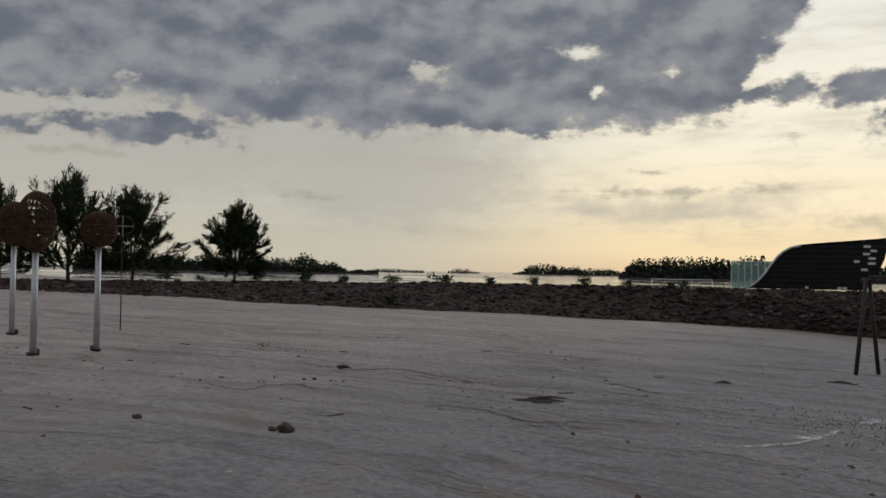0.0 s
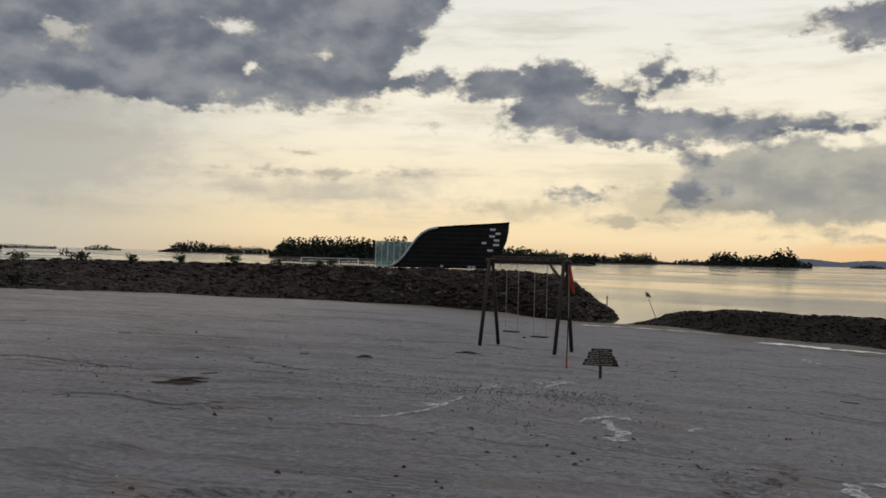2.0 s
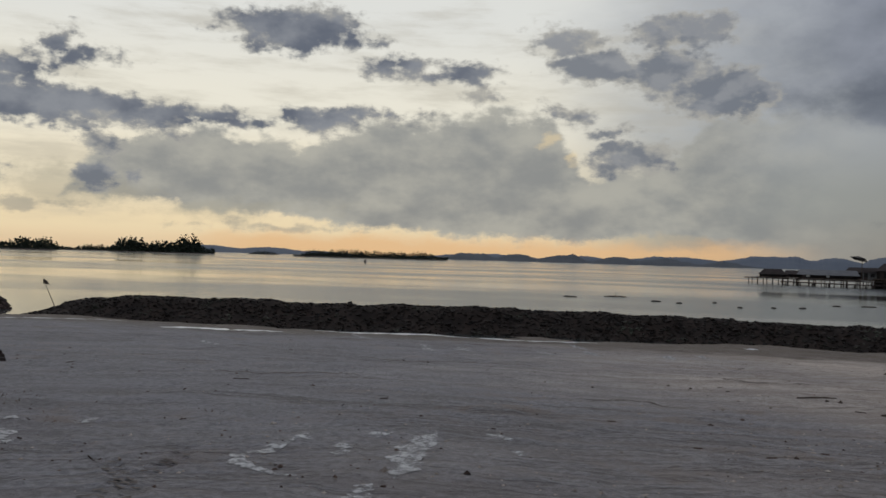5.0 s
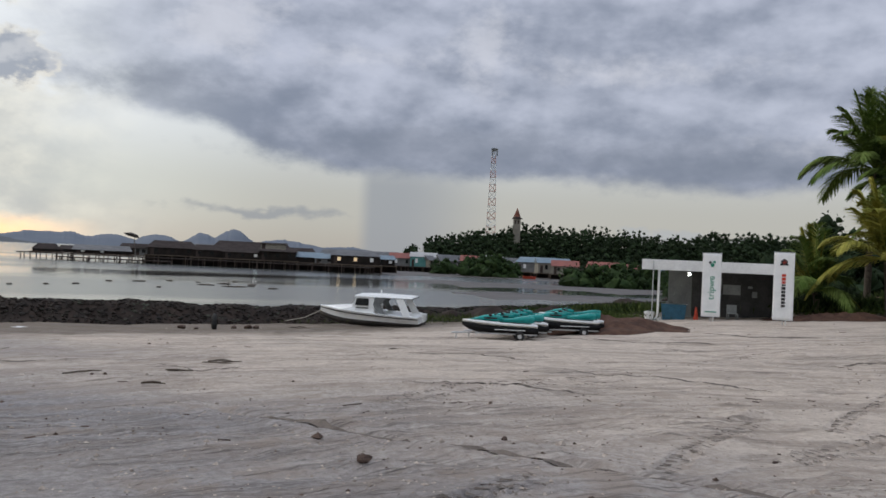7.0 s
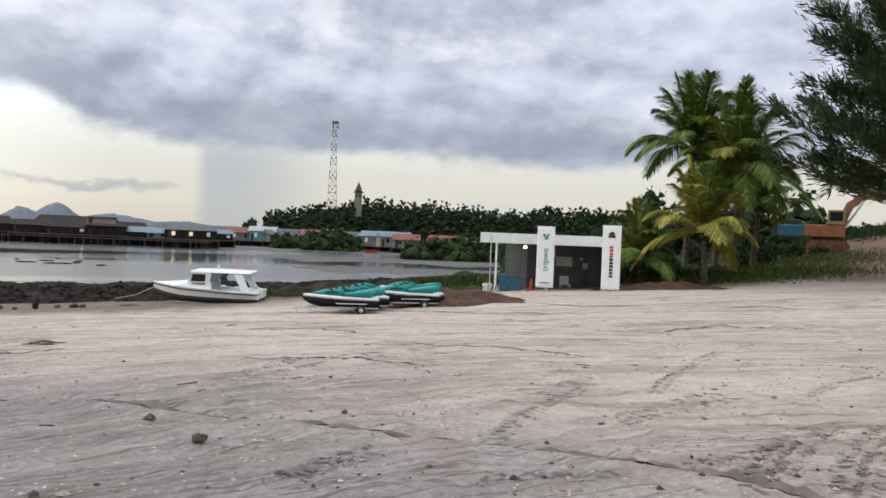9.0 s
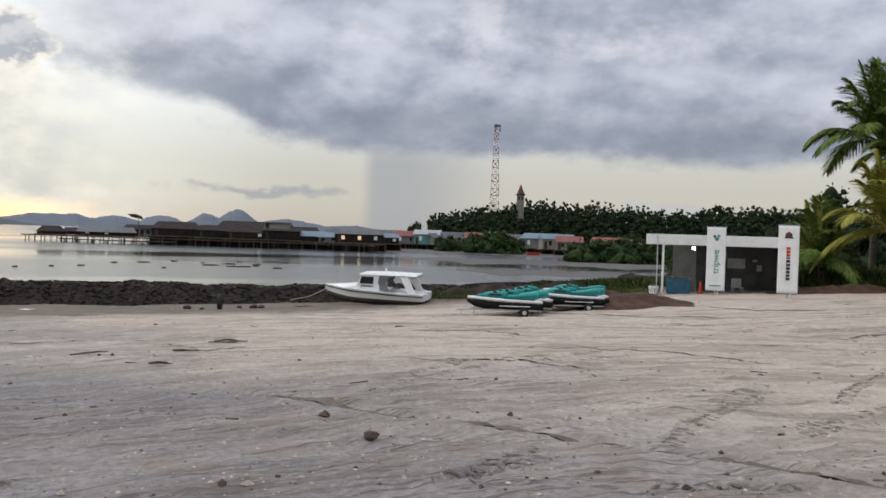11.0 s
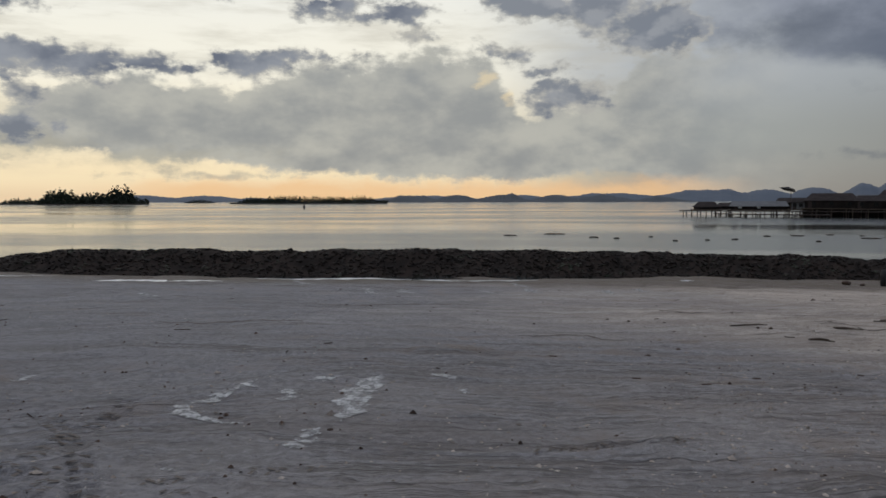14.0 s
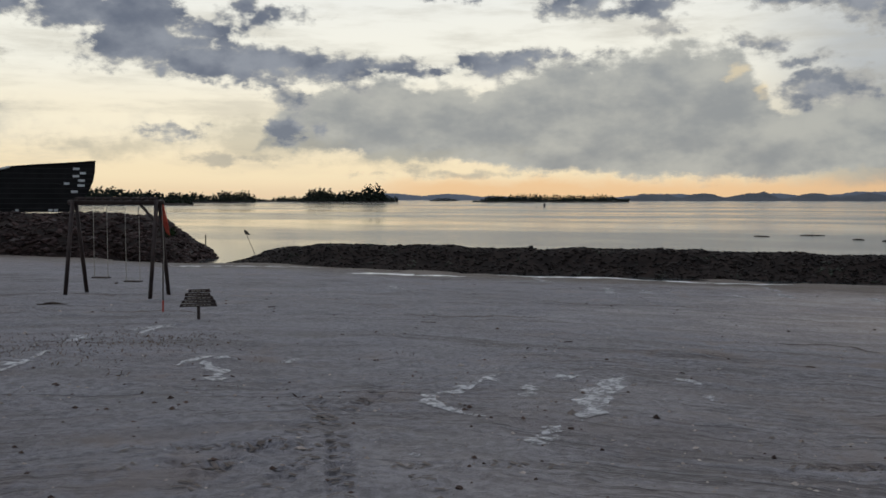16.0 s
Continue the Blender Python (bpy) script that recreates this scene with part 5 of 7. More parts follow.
    part("roof_trim", box((X(0.905), -0.75, 1.36), (X(0.72), 0.75, 1.385)), BLACK, e, "dark rear edge of the roof")
    part("aerial", tube([(X(0.58), 0, 1.46), (X(0.58), 0, 1.68)], [0.03, 0.02], 6), WHITE, e)
    part("light_dome", tube([(X(0.64), 0, 1.46), (X(0.64), 0, 1.53)], [0.07, 0.05], 8), WHITE, e)
    part("outboard", box((X(0.985), -0.18, 0.25), (X(0.945), 0.18, 0.66), 0.03), WHITE, e, "white stern box")
    part("cockpit_floor", box((X(0.95), -0.74, 0.44), (X(0.56), 0.74, 0.5)), GREYPANEL, e)


cabin_boat()


def water_scooter():
    e = empty("water_scooter", (0, 0, 0), 0, "teal and white water scooter with a black hull, on a trailer", "jet ski", "water scooters on trailers")

    def ring(x, w, z0, z1):
        return [(x, -w * 0.35, z0), (x, -w, z0 + (z1 - z0) * 0.55), (x, -w * 0.96, z1), (x, w * 0.96, z1), (x, w, z0 + (z1 - z0) * 0.55), (x, w * 0.35, z0)]
    lower = [(-1.55, 0.50, 0.50, 0.74), (-1.0, 0.56, 0.44, 0.75), (0, 0.57, 0.43, 0.77), (0.8, 0.48, 0.48, 0.81), (1.35, 0.28, 0.60, 0.87), (1.66, 0.06, 0.78, 0.92)]
    part("hull", loft([ring(*s) for s in lower]), HULLBLACK, e, "black lower hull", True)
    upper = [(-1.52, 0.49, 0.74, 0.90), (-1.0, 0.55, 0.75, 0.93), (0, 0.56, 0.77, 0.96), (0.8, 0.47, 0.81, 1.0), (1.33, 0.27, 0.87, 1.02), (1.64, 0.05, 0.92, 1.03)]
    part("deck", loft([ring(*s) for s in upper]), WHITE, e, "white deck", True)
    hood = [(-0.05, 0.20, 0.95, 1.20), (0.35, 0.24, 0.97, 1.27), (0.80, 0.19, 0.99, 1.20), (1.20, 0.09, 1.0, 1.08), (1.34, 0.03, 1.0, 1.05)]
    part("hood", loft([ring(*s) for s in hood]), TEAL, e, "teal hood", True)
    seat = [(-1.40, 0.10, 0.98, 1.22), (-1.15, 0.16, 0.92, 1.24), (-0.8, 0.18, 0.93, 1.20), (-0.5, 0.18, 0.94, 1.12), (-0.1, 0.16, 0.95, 1.10), (0.08, 0.14, 0.95, 1.16)]
    part("seat", loft([ring(*s) for s in seat]), TEAL, e, "teal seat cover", True)
    for sy in (-1, 1):
        part("footwell", box((-1.2, sy * 0.36 - 0.13, 0.94), (0.1, sy * 0.36 + 0.13, 0.965)), BLACK, e, "black foot mat")
        part("hood_flash", box((0.2, sy * 0.235 - 0.02, 1.08), (0.75, sy * 0.235 + 0.02, 1.15), 0.01), BLACK, e, "black flash on the hood")
    bar = part("handlebar", tube([(0.18, -0.36, 1.34), (0.25, -0.12, 1.30), (0.25, 0.12, 1.30), (0.18, 0.36, 1.34)], 0.022, 6), BLACK, e, "black handlebar")
    part("steering_column", tube([(0.35, 0, 1.15), (0.24, 0, 1.32)], 0.05, 6), BLACK, bar)
    for sy in (-1, 1):
        part("mirror", box((0.42, sy * 0.33 - 0.05, 1.2), (0.56, sy * 0.33 + 0.05, 1.28), 0.01), BLACK, e)
    part("side_stripe", box((-1.0, -0.585, 0.66), (0.3, 0.585, 0.69)), WHITE, e)
    return e


def scooter_trailer():
    e = empty("scooter_trailer", (0, 0, 0), 0, "low dark steel trailer under a water scooter", "trailer", "scooter trailers")
    for sy in (-0.34, 0.34):
        part("side_rail", box((-1.5, sy - 0.03, 0.36), (1.1, sy + 0.03, 0.42)), STEEL, e)
        part("bunk", box((-1.3, sy * 0.55 - 0.05, 0.42), (0.7, sy * 0.55 + 0.05, 0.49)), OLDWOOD, e)
    part("drawbar", tube([(1.0, 0, 0.38), (2.1, 0, 0.34)], 0.035, 6), STEEL, e)
    part("axle", tube([(-0.75, -0.62, 0.33), (-0.75, 0.62, 0.33)], 0.03, 6), BLACK, e)
    for x in (-1.45, 0.0, 1.05):
        part("crossbar", box((x - 0.03, -0.36, 0.35), (x + 0.03, 0.36, 0.41)), STEEL, e)
    for sy in (-0.62, 0.62):
        w = part("wheel", tube([(-0.75, sy - 0.08, 0.33), (-0.75, sy - 0.05, 0.33), (-0.75, sy + 0.05, 0.33), (-0.75, sy + 0.08, 0.33)], [0.16, 0.2, 0.2, 0.16], 18), RUBBER, e, "black rubber tyre")
        part("rim", tube([(-0.75, sy - 0.09, 0.33), (-0.75, sy + 0.09, 0.33)], 0.09, 12), STEEL, w)
    part("jockey_leg", tube([(1.9, 0, 0.0), (1.9, 0, 0.4)], 0.025, 6), STEEL, e)
    return e


def park_scooters():
    fwd = Vector((0.6, 0.8, 0)).normalized()
    view = Vector((0.8, -0.6, 0)).normalized()
    first = at(126.3, 32.2)
    sk, tr = water_scooter(), scooter_trailer()
    spots = [(0, 0, 0), (-0.40, 1.2, 4), (-0.65, 2.4, -3), (-0.95, 3.6, 3), (-1.2, 4.8, -3), (-2.45, 2.4, 4), (-2.75, 3.7, -4), (-2.9, 5.0, 3)]
    for k, (f, v, q) in enumerate(spots):
        p = first + fwd * f + view * v
        yaw = math.degrees(math.atan2(fwd.y, fwd.x)) + q + 4
        for o, drop in ((sk, 0.20), (tr, 0.12)):
            m = pose(p.x, p.y, gz(p.x, p.y) - drop, 0, 0, yaw)
            if k == 0:
                o.matrix_world = m @ Matrix.Diagonal((0.86, 0.86, 0.86, 1))
            else:
                copy_thing(o, m)


park_scooters()


def text_mesh(name, words, size, mat, m, parent, label=""):
    cu = bpy.data.curves.new(name, "FONT")
    cu.body, cu.size, cu.align_x, cu.align_y, cu.extrude = words, size, "CENTER", "CENTER", 0.002
    ob = new(name + "_curve", cu)
    bpy.context.view_layer.update()
    me = bpy.data.meshes.new_from_object(ob.evaluated_get(bpy.context.evaluated_depsgraph_get()))
    bpy.data.objects.remove(ob)
    me.materials.clear()
    me.materials.append(mat)
    o = new(name, me)
    o.parent = parent
    o.matrix_local = m
    return tagged(o, label)


def kiosk():
    p = at(139.0, 44.5)
    k = 44.5 / 1544.0
    z0 = gz(at(137, 43.5).x, at(137, 43.5).y) - 0.05
    e = empty("kiosk", (p.x, p.y, z0), -139.0, "open-fronted grey kiosk with a white fascia and flat roof", "kiosk")
    W0, W1, H = -2.95, 3.4, 2.95
    part("roof", box((W0, -0.9, H - 0.50), (W1, -0.84, H), 0.01), WHITEPAINT, e, "white deep roof fascia")
    part("fascia_end", box((W0, -0.84, H - 0.50), (W0 + 0.06, 2.4, H)), WHITEPAINT, e)
    part("ceiling_board", box((W0 + 0.06, -0.84, H - 0.36), (W1, 2.5, H - 0.28)), KIOSKSIDE, e)
    part("back_wall", box((-0.6, 2.2, 0.0), (W1, 2.3, H - 0.36)), KIOSKWALL, e, "dark grey back wall")
    part("side_wall", plate([(-1.75, 1.2, 0.0), (-0.62, 2.2, 0.0), (-0.62, 2.2, H - 0.36), (-1.75, 1.2, H - 0.36)], 0.08), KIOSKSIDE, e, "pale grey side wall with small hooks")
    part("side_wall", box((W1 - 0.08, -0.7, 0.0), (W1, 2.2, H - 0.36)), KIOSKWALL, e)
    for i in range(3):
        for j in range(2):
            x = -1.55 + i * 0.32
            part("hook_plate", box((x, 1.28 + (x + 1.75) * 0.88, 1.25 + j * 0.45), (x + 0.10, 1.32 + (x + 1.75) * 0.88, 1.30 + j * 0.45)), WHITEPAINT, e)
    part("front_post", tube([(W0 + 0.82, -0.8, 0), (W0 + 0.82, -0.8, H - 0.5)], 0.055, 8), WHITEPAINT, e, "white front post")
    part("thin_post", tube([(W0 + 0.55, -0.95, -0.1), (W0 + 0.55, -0.95, H - 0.05)], 0.025, 8), STEEL, e)
    part("floor_slab", box((-2.6, -0.6, -0.1), (W1, 2.3, 0.03)), KIOSKSIDE, e)
    for x, z, w, h in ((0.9, 1.35, 0.85, 0.50), (2.1, 1.7, 0.22, 0.12), (2.3, 1.25, 0.25, 0.3), (0.65, 1.1, 0.18, 0.12), (0.35, 1.75, 0.5, 0.4)):
        part("notice", box((x, 2.17, z), (x + w, 2.2, z + h)), KIOSKSIDE, e, "pale notice board")
    part("door", box((0.55, 2.16, 0.03), (0.62, 2.2, 2.1)), BLACK, e)
    lamp = part("lamp", tube([(-0.72, -0.4, H - 0.58), (-0.72, -0.4, H - 0.70)], [0.05, 0.08], 10), LAMP, e, "lit white bulb")

    def put(name, label, cat, x, y, yaw=0):
        m = e.matrix_world @ pose(x, y, 0.03, 0, 0, yaw)
        o = new(name)
        o.matrix_world = m
        return tagged(o, label, cat)
    b = put("storage_bin", "dark blue plastic bin with a pale crumpled cover", "bin", -1.4, -0.1)
    part("tub", loft([[(x * s, y * s, z) for x, y in ((-0.6, -0.3), (0.6, -0.3), (0.6, 0.3), (-0.6, 0.3))] for s, z in ((0.88, 0), (1.0, 0.78))]), BLUE, b)
    bm = bmesh.new()
    bmesh.ops.create_grid(bm, x_segments=12, y_segments=6, size=1.0)
    for v in bm.verts:
        v.co = Vector((v.co.x * 0.66, v.co.y * 0.34, 0.80 + 0.06 * noise.noise(v.co * 3) + (0.06 if v.co.x < 0 else 0)))
    part("cover", bm, GREYPANEL, b, "pale crumpled sheet")
    b = put("bucket", "small white bucket beside the kiosk post", "bucket", -2.55, -0.5)
    part("pail", tube([(0, 0, 0), (0, 0, 0.36)], [0.2, 0.25], 14), WHITEPAINT, b)
    part("bail", tube([(-0.25, 0, 0.34), (0, 0, 0.44), (0.25, 0, 0.34)], 0.01, 5), STEEL, b)
    b = put("traffic_cone", "faded red traffic cone standing by the bin", "cone", -0.35, -0.55)
    part("cone", tube([(0, 0, 0.03), (0, 0, 0.7)], [0.13, 0.04], 12), REDCLOTH, b)
    part("foot", box((-0.17, -0.17, 0), (0.17, 0.17, 0.04), 0.01), REDCLOTH, b)
    b = put("plastic_chair", "grey plastic chair inside the kiosk", "chair", 1.35, 0.6, 10)
    part("seat", box((-0.24, -0.22, 0.42), (0.24, 0.24, 0.46), 0.01), KIOSKSIDE, b)
    part("backrest", box((-0.24, 0.2, 0.46), (0.24, 0.24, 0.86), 0.01), KIOSKSIDE, b)
    for x in (-0.22, 0.22):
        for y in (-0.2, 0.21):
            part("leg", box((x - 0.02, y - 0.02, 0), (x + 0.02, y + 0.02, 0.42)), KIOSKSIDE, b)


kiosk()


def flag_banner(a, d, words, ink, logo, label, split_ink=None):
    p = at(a, d)
    e = empty("flag_banner", (p.x, p.y, gz(p.x, p.y)), -a, label, "banner", "banners at the kiosk")
    H = 3.15
    part("pole", tube([(0, 0.03, -0.1), (0, 0.03, H)], 0.022, 8), STEEL, e)
    part("foot_pole", tube([(0.12, 0.05, -0.1), (0.14, 0.05, 0.5)], 0.03, 8), WHITEPAINT, e)
    bm = bmesh.new()
    bmesh.ops.create_grid(bm, x_segments=8, y_segments=24, size=1.0)
    for v in bm.verts:
        v.co = Vector((v.co.x * 0.42, 0.012 * math.sin(v.co.y * 5 + v.co.x * 2) - 0.02, 0.22 + (v.co.y + 1) * 0.5 * (H - 0.24)))
    cloth = part("cloth", bm, BANNER, e, "white banner cloth", True)
    cloth.modifiers.new("thick", "SOLIDIFY").thickness = 0.006
    part("top_rod", tube([(-0.44, -0.02, H), (0.44, -0.02, H)], 0.014, 6), STEEL, e)
    part("bottom_rod", tube([(-0.42, -0.02, 0.22), (0.42, -0.02, 0.22)], 0.012, 6), STEEL, e)
    if words:
        text_mesh("lettering", words, 0.42, ink, pose(0, -0.045, 1.55, 90, -90, 0), cloth, "green upright lettering")
        part("small_writing", box((-0.25, -0.045, 0.42), (0.25, -0.04, 0.47)), ink, cloth)
    else:
        x = 0.78
        r = random.Random(5)
        while x < 2.2:
            h = r.uniform(0.07, 0.13)
            part("lettering_bar", box((-0.08, -0.045, x), (0.08, -0.04, x + h)), ink if x < 1.75 else split_ink, cloth, "bar of upright lettering")
            x += h + 0.035
    for (x, z, s, mt) in logo:
        bm = bmesh.new()
        bmesh.ops.create_circle(bm, cap_ends=True, segments=5, radius=s, matrix=Matrix.Translation((x, -0.045, z)) @ Matrix.Rotation(math.pi / 2, 4, "X"))
        part("emblem", bm, mt, cloth)


flag_banner(139.4, 42.3, "tripwe", INK_GREEN, [(-0.08, 2.72, 0.07, INK_DARK), (0.1, 2.74, 0.07, INK_GREEN), (0.02, 2.6, 0.1, INK_GREEN)], "tall white banner with green lettering before the kiosk")
flag_banner(143.6, 40.6, "", INK_DARK, [(0.0, 2.72, 0.16, INK_DARK), (0.0, 2.72, 0.09, INK_RED), (-0.13, 2.62, 0.05, INK_DARK), (0.13, 2.62, 0.05, INK_DARK)], "tall white banner with dark and red lettering by the palms", INK_RED)


def frond(r, base, ang, rise, length, mat):
    """One palm frond: an arching rib with two rows of drooping leaflets."""
    pts = []
    for k in range(15):
        s = k / 14
        out = length * (s * math.cos(rise) * (1 - 0.22 * s))
        pts.append(base + Vector((math.cos(ang) * out, math.sin(ang) * out, length * (math.sin(rise) * s * 1.15 - 0.50 * s ** 2.6 * (0.45 + 0.5 * math.cos(rise))))))
    rib = tube(pts, [0.05 * (1 - 0.9 * k / 14) + 0.004 for k in range(15)], 5)
    P, D, L = [], [], []
    for k in range(1, 104):
        s = 0.10 + 0.90 * k / 104
        i = min(13, int(s * 14))
        p = pts[i].lerp(pts[i + 1], s * 14 - i)
        t = (pts[i + 1] - pts[i]).normalized()
        side = t.cross(Vector((0, 0, 1))).normalized()
        ll = length * 0.28 * math.sin(math.pi * min(0.97, 0.16 + 0.80 * s)) ** 0.7
        for sg in (-1, 1):
            P.append(p)
            D.append(side * sg * r.uniform(0.7, 1.0) + t * (0.65 + 0.7 * s) + Vector((0, 0, -0.18 - 0.34 * r.random())))
            L.append(ll * r.uniform(0.8, 1.1))
    P, D, L = np.array([p[:] for p in P]), np.array([d[:] for d in D]), np.array(L)
    D /= np.linalg.norm(D, axis=1)[:, None]
    S = np.cross(D, np.array([0, 0, 1.0]) + rng.normal(0, 0.25, (len(P), 3)))
    S /= np.linalg.norm(S, axis=1)[:, None]
    w = 0.05
    mid = P + D * L[:, None] * 0.5
    tip = P + D * L[:, None] - np.array([0, 0, 1.0]) * L[:, None] * 0.16
    V = np.stack([P - S * w * 0.4, P + S * w * 0.4, mid + S * w * 0.55, mid - S * w * 0.55, tip], 1).reshape(-1, 3)
    F = []
    for i in range(len(P)):
        F += [(5 * i, 5 * i + 1, 5 * i + 2, 5 * i + 3), (5 * i + 3, 5 * i + 2, 5 * i + 4)]
    rv, rf = np.array([v.co[:] for v in rib.verts]), []
    rib.verts.index_update()
    rf = [tuple(v.index + len(V) for v in f.verts) for f in rib.faces]
    rib.free()
    return np.concatenate([V, rv]), F + rf


def palm(a, d, height, lean, n, length, seed, old, label):
    r = random.Random(seed)
    p = at(a, d)
    e = empty("coconut_palm", (p.x, p.y, gz(p.x, p.y) - 0.05), -a, label, "palm", "coconut palms by the kiosk")
    pts = [Vector((lean * (s ** 1.6), 0, height * s)) for s in np.linspace(0, 1, 12)]
    rad = [0.30 if k == 0 else 0.19 - 0.006 * k + 0.008 * (k % 2) for k in range(12)]
    trunk = part("trunk", tube(pts, rad, 9), BARK, e, "ringed grey-brown trunk", True)
    for k in range(26):
        s = 0.04 + 0.93 * k / 26
        q = Vector((lean * (s ** 1.6), 0, height * s))
        part("ring_scar", tube([q - Vector((0, 0, 0.02)), q + Vector((0, 0, 0.02))], 0.205 - 0.068 * s, 9), BARK, trunk)
    top = pts[-1]
    for k in range(n):
        u = k / n
        rise = radians(86 - 84 * u ** 1.15 + r.uniform(-9, 9))
        mat = PALM_OLD if r.random() < old * (0.4 + u) else PALM
        V, F = frond(r, top + Vector((0, 0, 0.12)), k * 2.399 + r.uniform(-0.2, 0.2), rise, length * r.uniform(0.85, 1.1), mat)
        soup("frond", V, F, mat, e, "yellowing frond" if mat is PALM_OLD else "")
    for k in range(5):
        q = k * 1.3
        bm = bmesh.new()
        bmesh.ops.create_icosphere(bm, subdivisions=1, radius=0.13, matrix=Matrix.Translation(top + Vector((math.cos(q) * 0.26, math.sin(q) * 0.26, -0.22))))
        part("coconut", bm, LEAF_BUSH, e)


palm(148.2, 53, 7.6, 0.2, 36, 5.0, 1, 0.06, "tall green coconut palm beside the kiosk")
palm(151.0, 51, 6.0, 0.3, 38, 5.2, 2, 0.08, "green coconut palm with a broad arching crown")
palm(149.4, 46.5, 2.7, -0.2, 26, 4.2, 3, 0.80, "short coconut palm with upright yellowing fronds")
palm(145.6, 48, 1.2, -0.2, 22, 3.7, 4, 0.35, "low young coconut palm behind the banner")
palm(152.2, 57, 4.4, 0.3, 26, 4.3, 5, 0.05, "slender green coconut palm in the group")
palm(150.0, 56, 5.2, 0.1, 26, 4.4, 6, 0.10, "dark-stemmed coconut palm in the group")

casuarina(at(162.6, 44, 2.2), 15.5, 6.9, 120, 90000, 31, "large dark she-oak tree on the red earth", 0.62, 0.22)


def digger():
    p = at(156.2, 71)
    z0 = gz(p.x, p.y)
    e = empty("excavator", (p.x, p.y, z0), -156.2, "old orange tracked excavator with its arm stretched out", "excavator")
    k = 71 / 1544.0
    for y in (-1.1, 1.1):
        tr = part("track", loft([[(x, y - 0.3, z) for x, z in ((-1.3, 0.45), (-1.0, 0.05), (1.5, 0.05), (1.8, 0.45), (1.5, 0.85), (-1.0, 0.85))], [(x, y + 0.3, z) for x, z in ((-1.3, 0.45), (-1.0, 0.05), (1.5, 0.05), (1.8, 0.45), (1.5, 0.85), (-1.0, 0.85))]]), RUST, e, "rusty crawler track")
        for x in (-0.8, -0.2, 0.4, 1.0, 1.5):
            part("track_wheel", tube([(x, y - 0.33, 0.35), (x, y + 0.33, 0.35)], 0.22, 10), RUST, tr)
    part("turntable", tube([(0.2, 0, 0.8), (0.2, 0, 1.1)], 0.9, 16), RUST, e)
    part("house", box((-1.4, -1.2, 1.1), (1.4, 1.2, 2.0), 0.06), ORANGE, e, "faded orange engine house")
    part("counterweight", box((-3.2, -1.25, 1.1), (-1.4, 1.25, 1.95), 0.08), BLUE, e, "dark blue rear counterweight")
    part("rear_cap", box((-3.5, -1.2, 1.15), (-3.2, 1.2, 1.9), 0.05), BLACK, e)
    cab = part("cab", box((0.2, -1.25, 2.0), (1.4, -0.1, 3.1), 0.06), YELLOW, e, "faded yellow cab")
    part("cab_window", box((0.35, -1.28, 2.3), (1.2, -1.24, 2.95)), DARKGLASS, cab)
    part("exhaust", tube([(-2.2, 0.3, 1.95), (-2.2, 0.3, 2.7)], 0.07, 8), BLACK, e)
    part("engine_cover", box((-2.6, -0.8, 1.95), (-1.6, 0.8, 2.35), 0.05), BLACK, e)
    part("boom", plate([(0.4, -0.2, 1.3), (1.0, -0.2, 1.2), (1.9, -0.2, 3.3), (2.8, -0.2, 3.95), (6.8, -0.2, 4.2), (6.8, -0.2, 4.5), (2.6, -0.2, 4.45), (1.45, -0.2, 3.7)], 0.5), ORANGE, e, "cranked orange boom")
    part("boom_ram", tube([(1.1, -0.35, 1.4), (2.6, -0.35, 3.9)], 0.09, 8), STEEL, e)
    part("stick", plate([(6.5, -0.15, 4.6), (7.1, -0.15, 4.4), (7.9, -0.15, 2.0), (7.6, -0.15, 1.9)], 0.4), ORANGE, e)
    part("stick_ram", tube([(3.4, -0.3, 4.55), (6.6, -0.3, 4.75)], 0.08, 8), STEEL, e)
    part("bucket", plate([(7.4, -0.5, 2.0), (8.2, -0.5, 2.1), (8.3, -0.5, 1.1), (7.5, -0.5, 0.9), (7.1, -0.5, 1.3)], 1.1), RUST, e)


digger()


def mound(a0, d0, rx, ry, h, seed, mat, label):
    p = at(a0, d0)
    aa = np.linspace(0, 2 * math.pi, 60, endpoint=False)
    rows = []
    for s in np.linspace(0.02, 1.0, 16):
        x = p.x + (rx * s * np.cos(aa)) * math.cos(radians(-a0)) - ry * s * np.sin(aa) * math.sin(radians(-a0))
        y = p.y + (rx * s * np.cos(aa)) * math.sin(radians(-a0)) + ry * s * np.sin(aa) * math.cos(radians(-a0))
        z = beach(x, y) - 0.12 + h * (1 - s ** 2) ** 1.3 * (1 + 0.45 * layers(x * 0.8, y * 0.8, seed, 3)) + 0.10 * layers(x * 2.2, y * 2.2, seed + 5, 3) * (1 - s * 0.7)
        rows.append(np.stack([x, y, z], -1))
    tagged(grid_object("earth_mound", np.stack(rows), mat, True, True), label, "mound", kind="structure")


mound(132.6, 37.0, 4.4, 3.2, 0.62, 3, REDSOIL, "low mound of red-brown soil before the kiosk")
mound(146.5, 44.5, 4.6, 1.6, 0.35, 9, REDSOIL, "low ridge of red soil at the foot of the palms")
mound(127.5, 46.0, 7.5, 4.0, 0.65, 6, EARTH, "stony dark bank behind the scooters")
mound(134, 58.0, 8.0, 6.0, 0.8, 12, EARTH, "dark earth bank beside the kiosk")


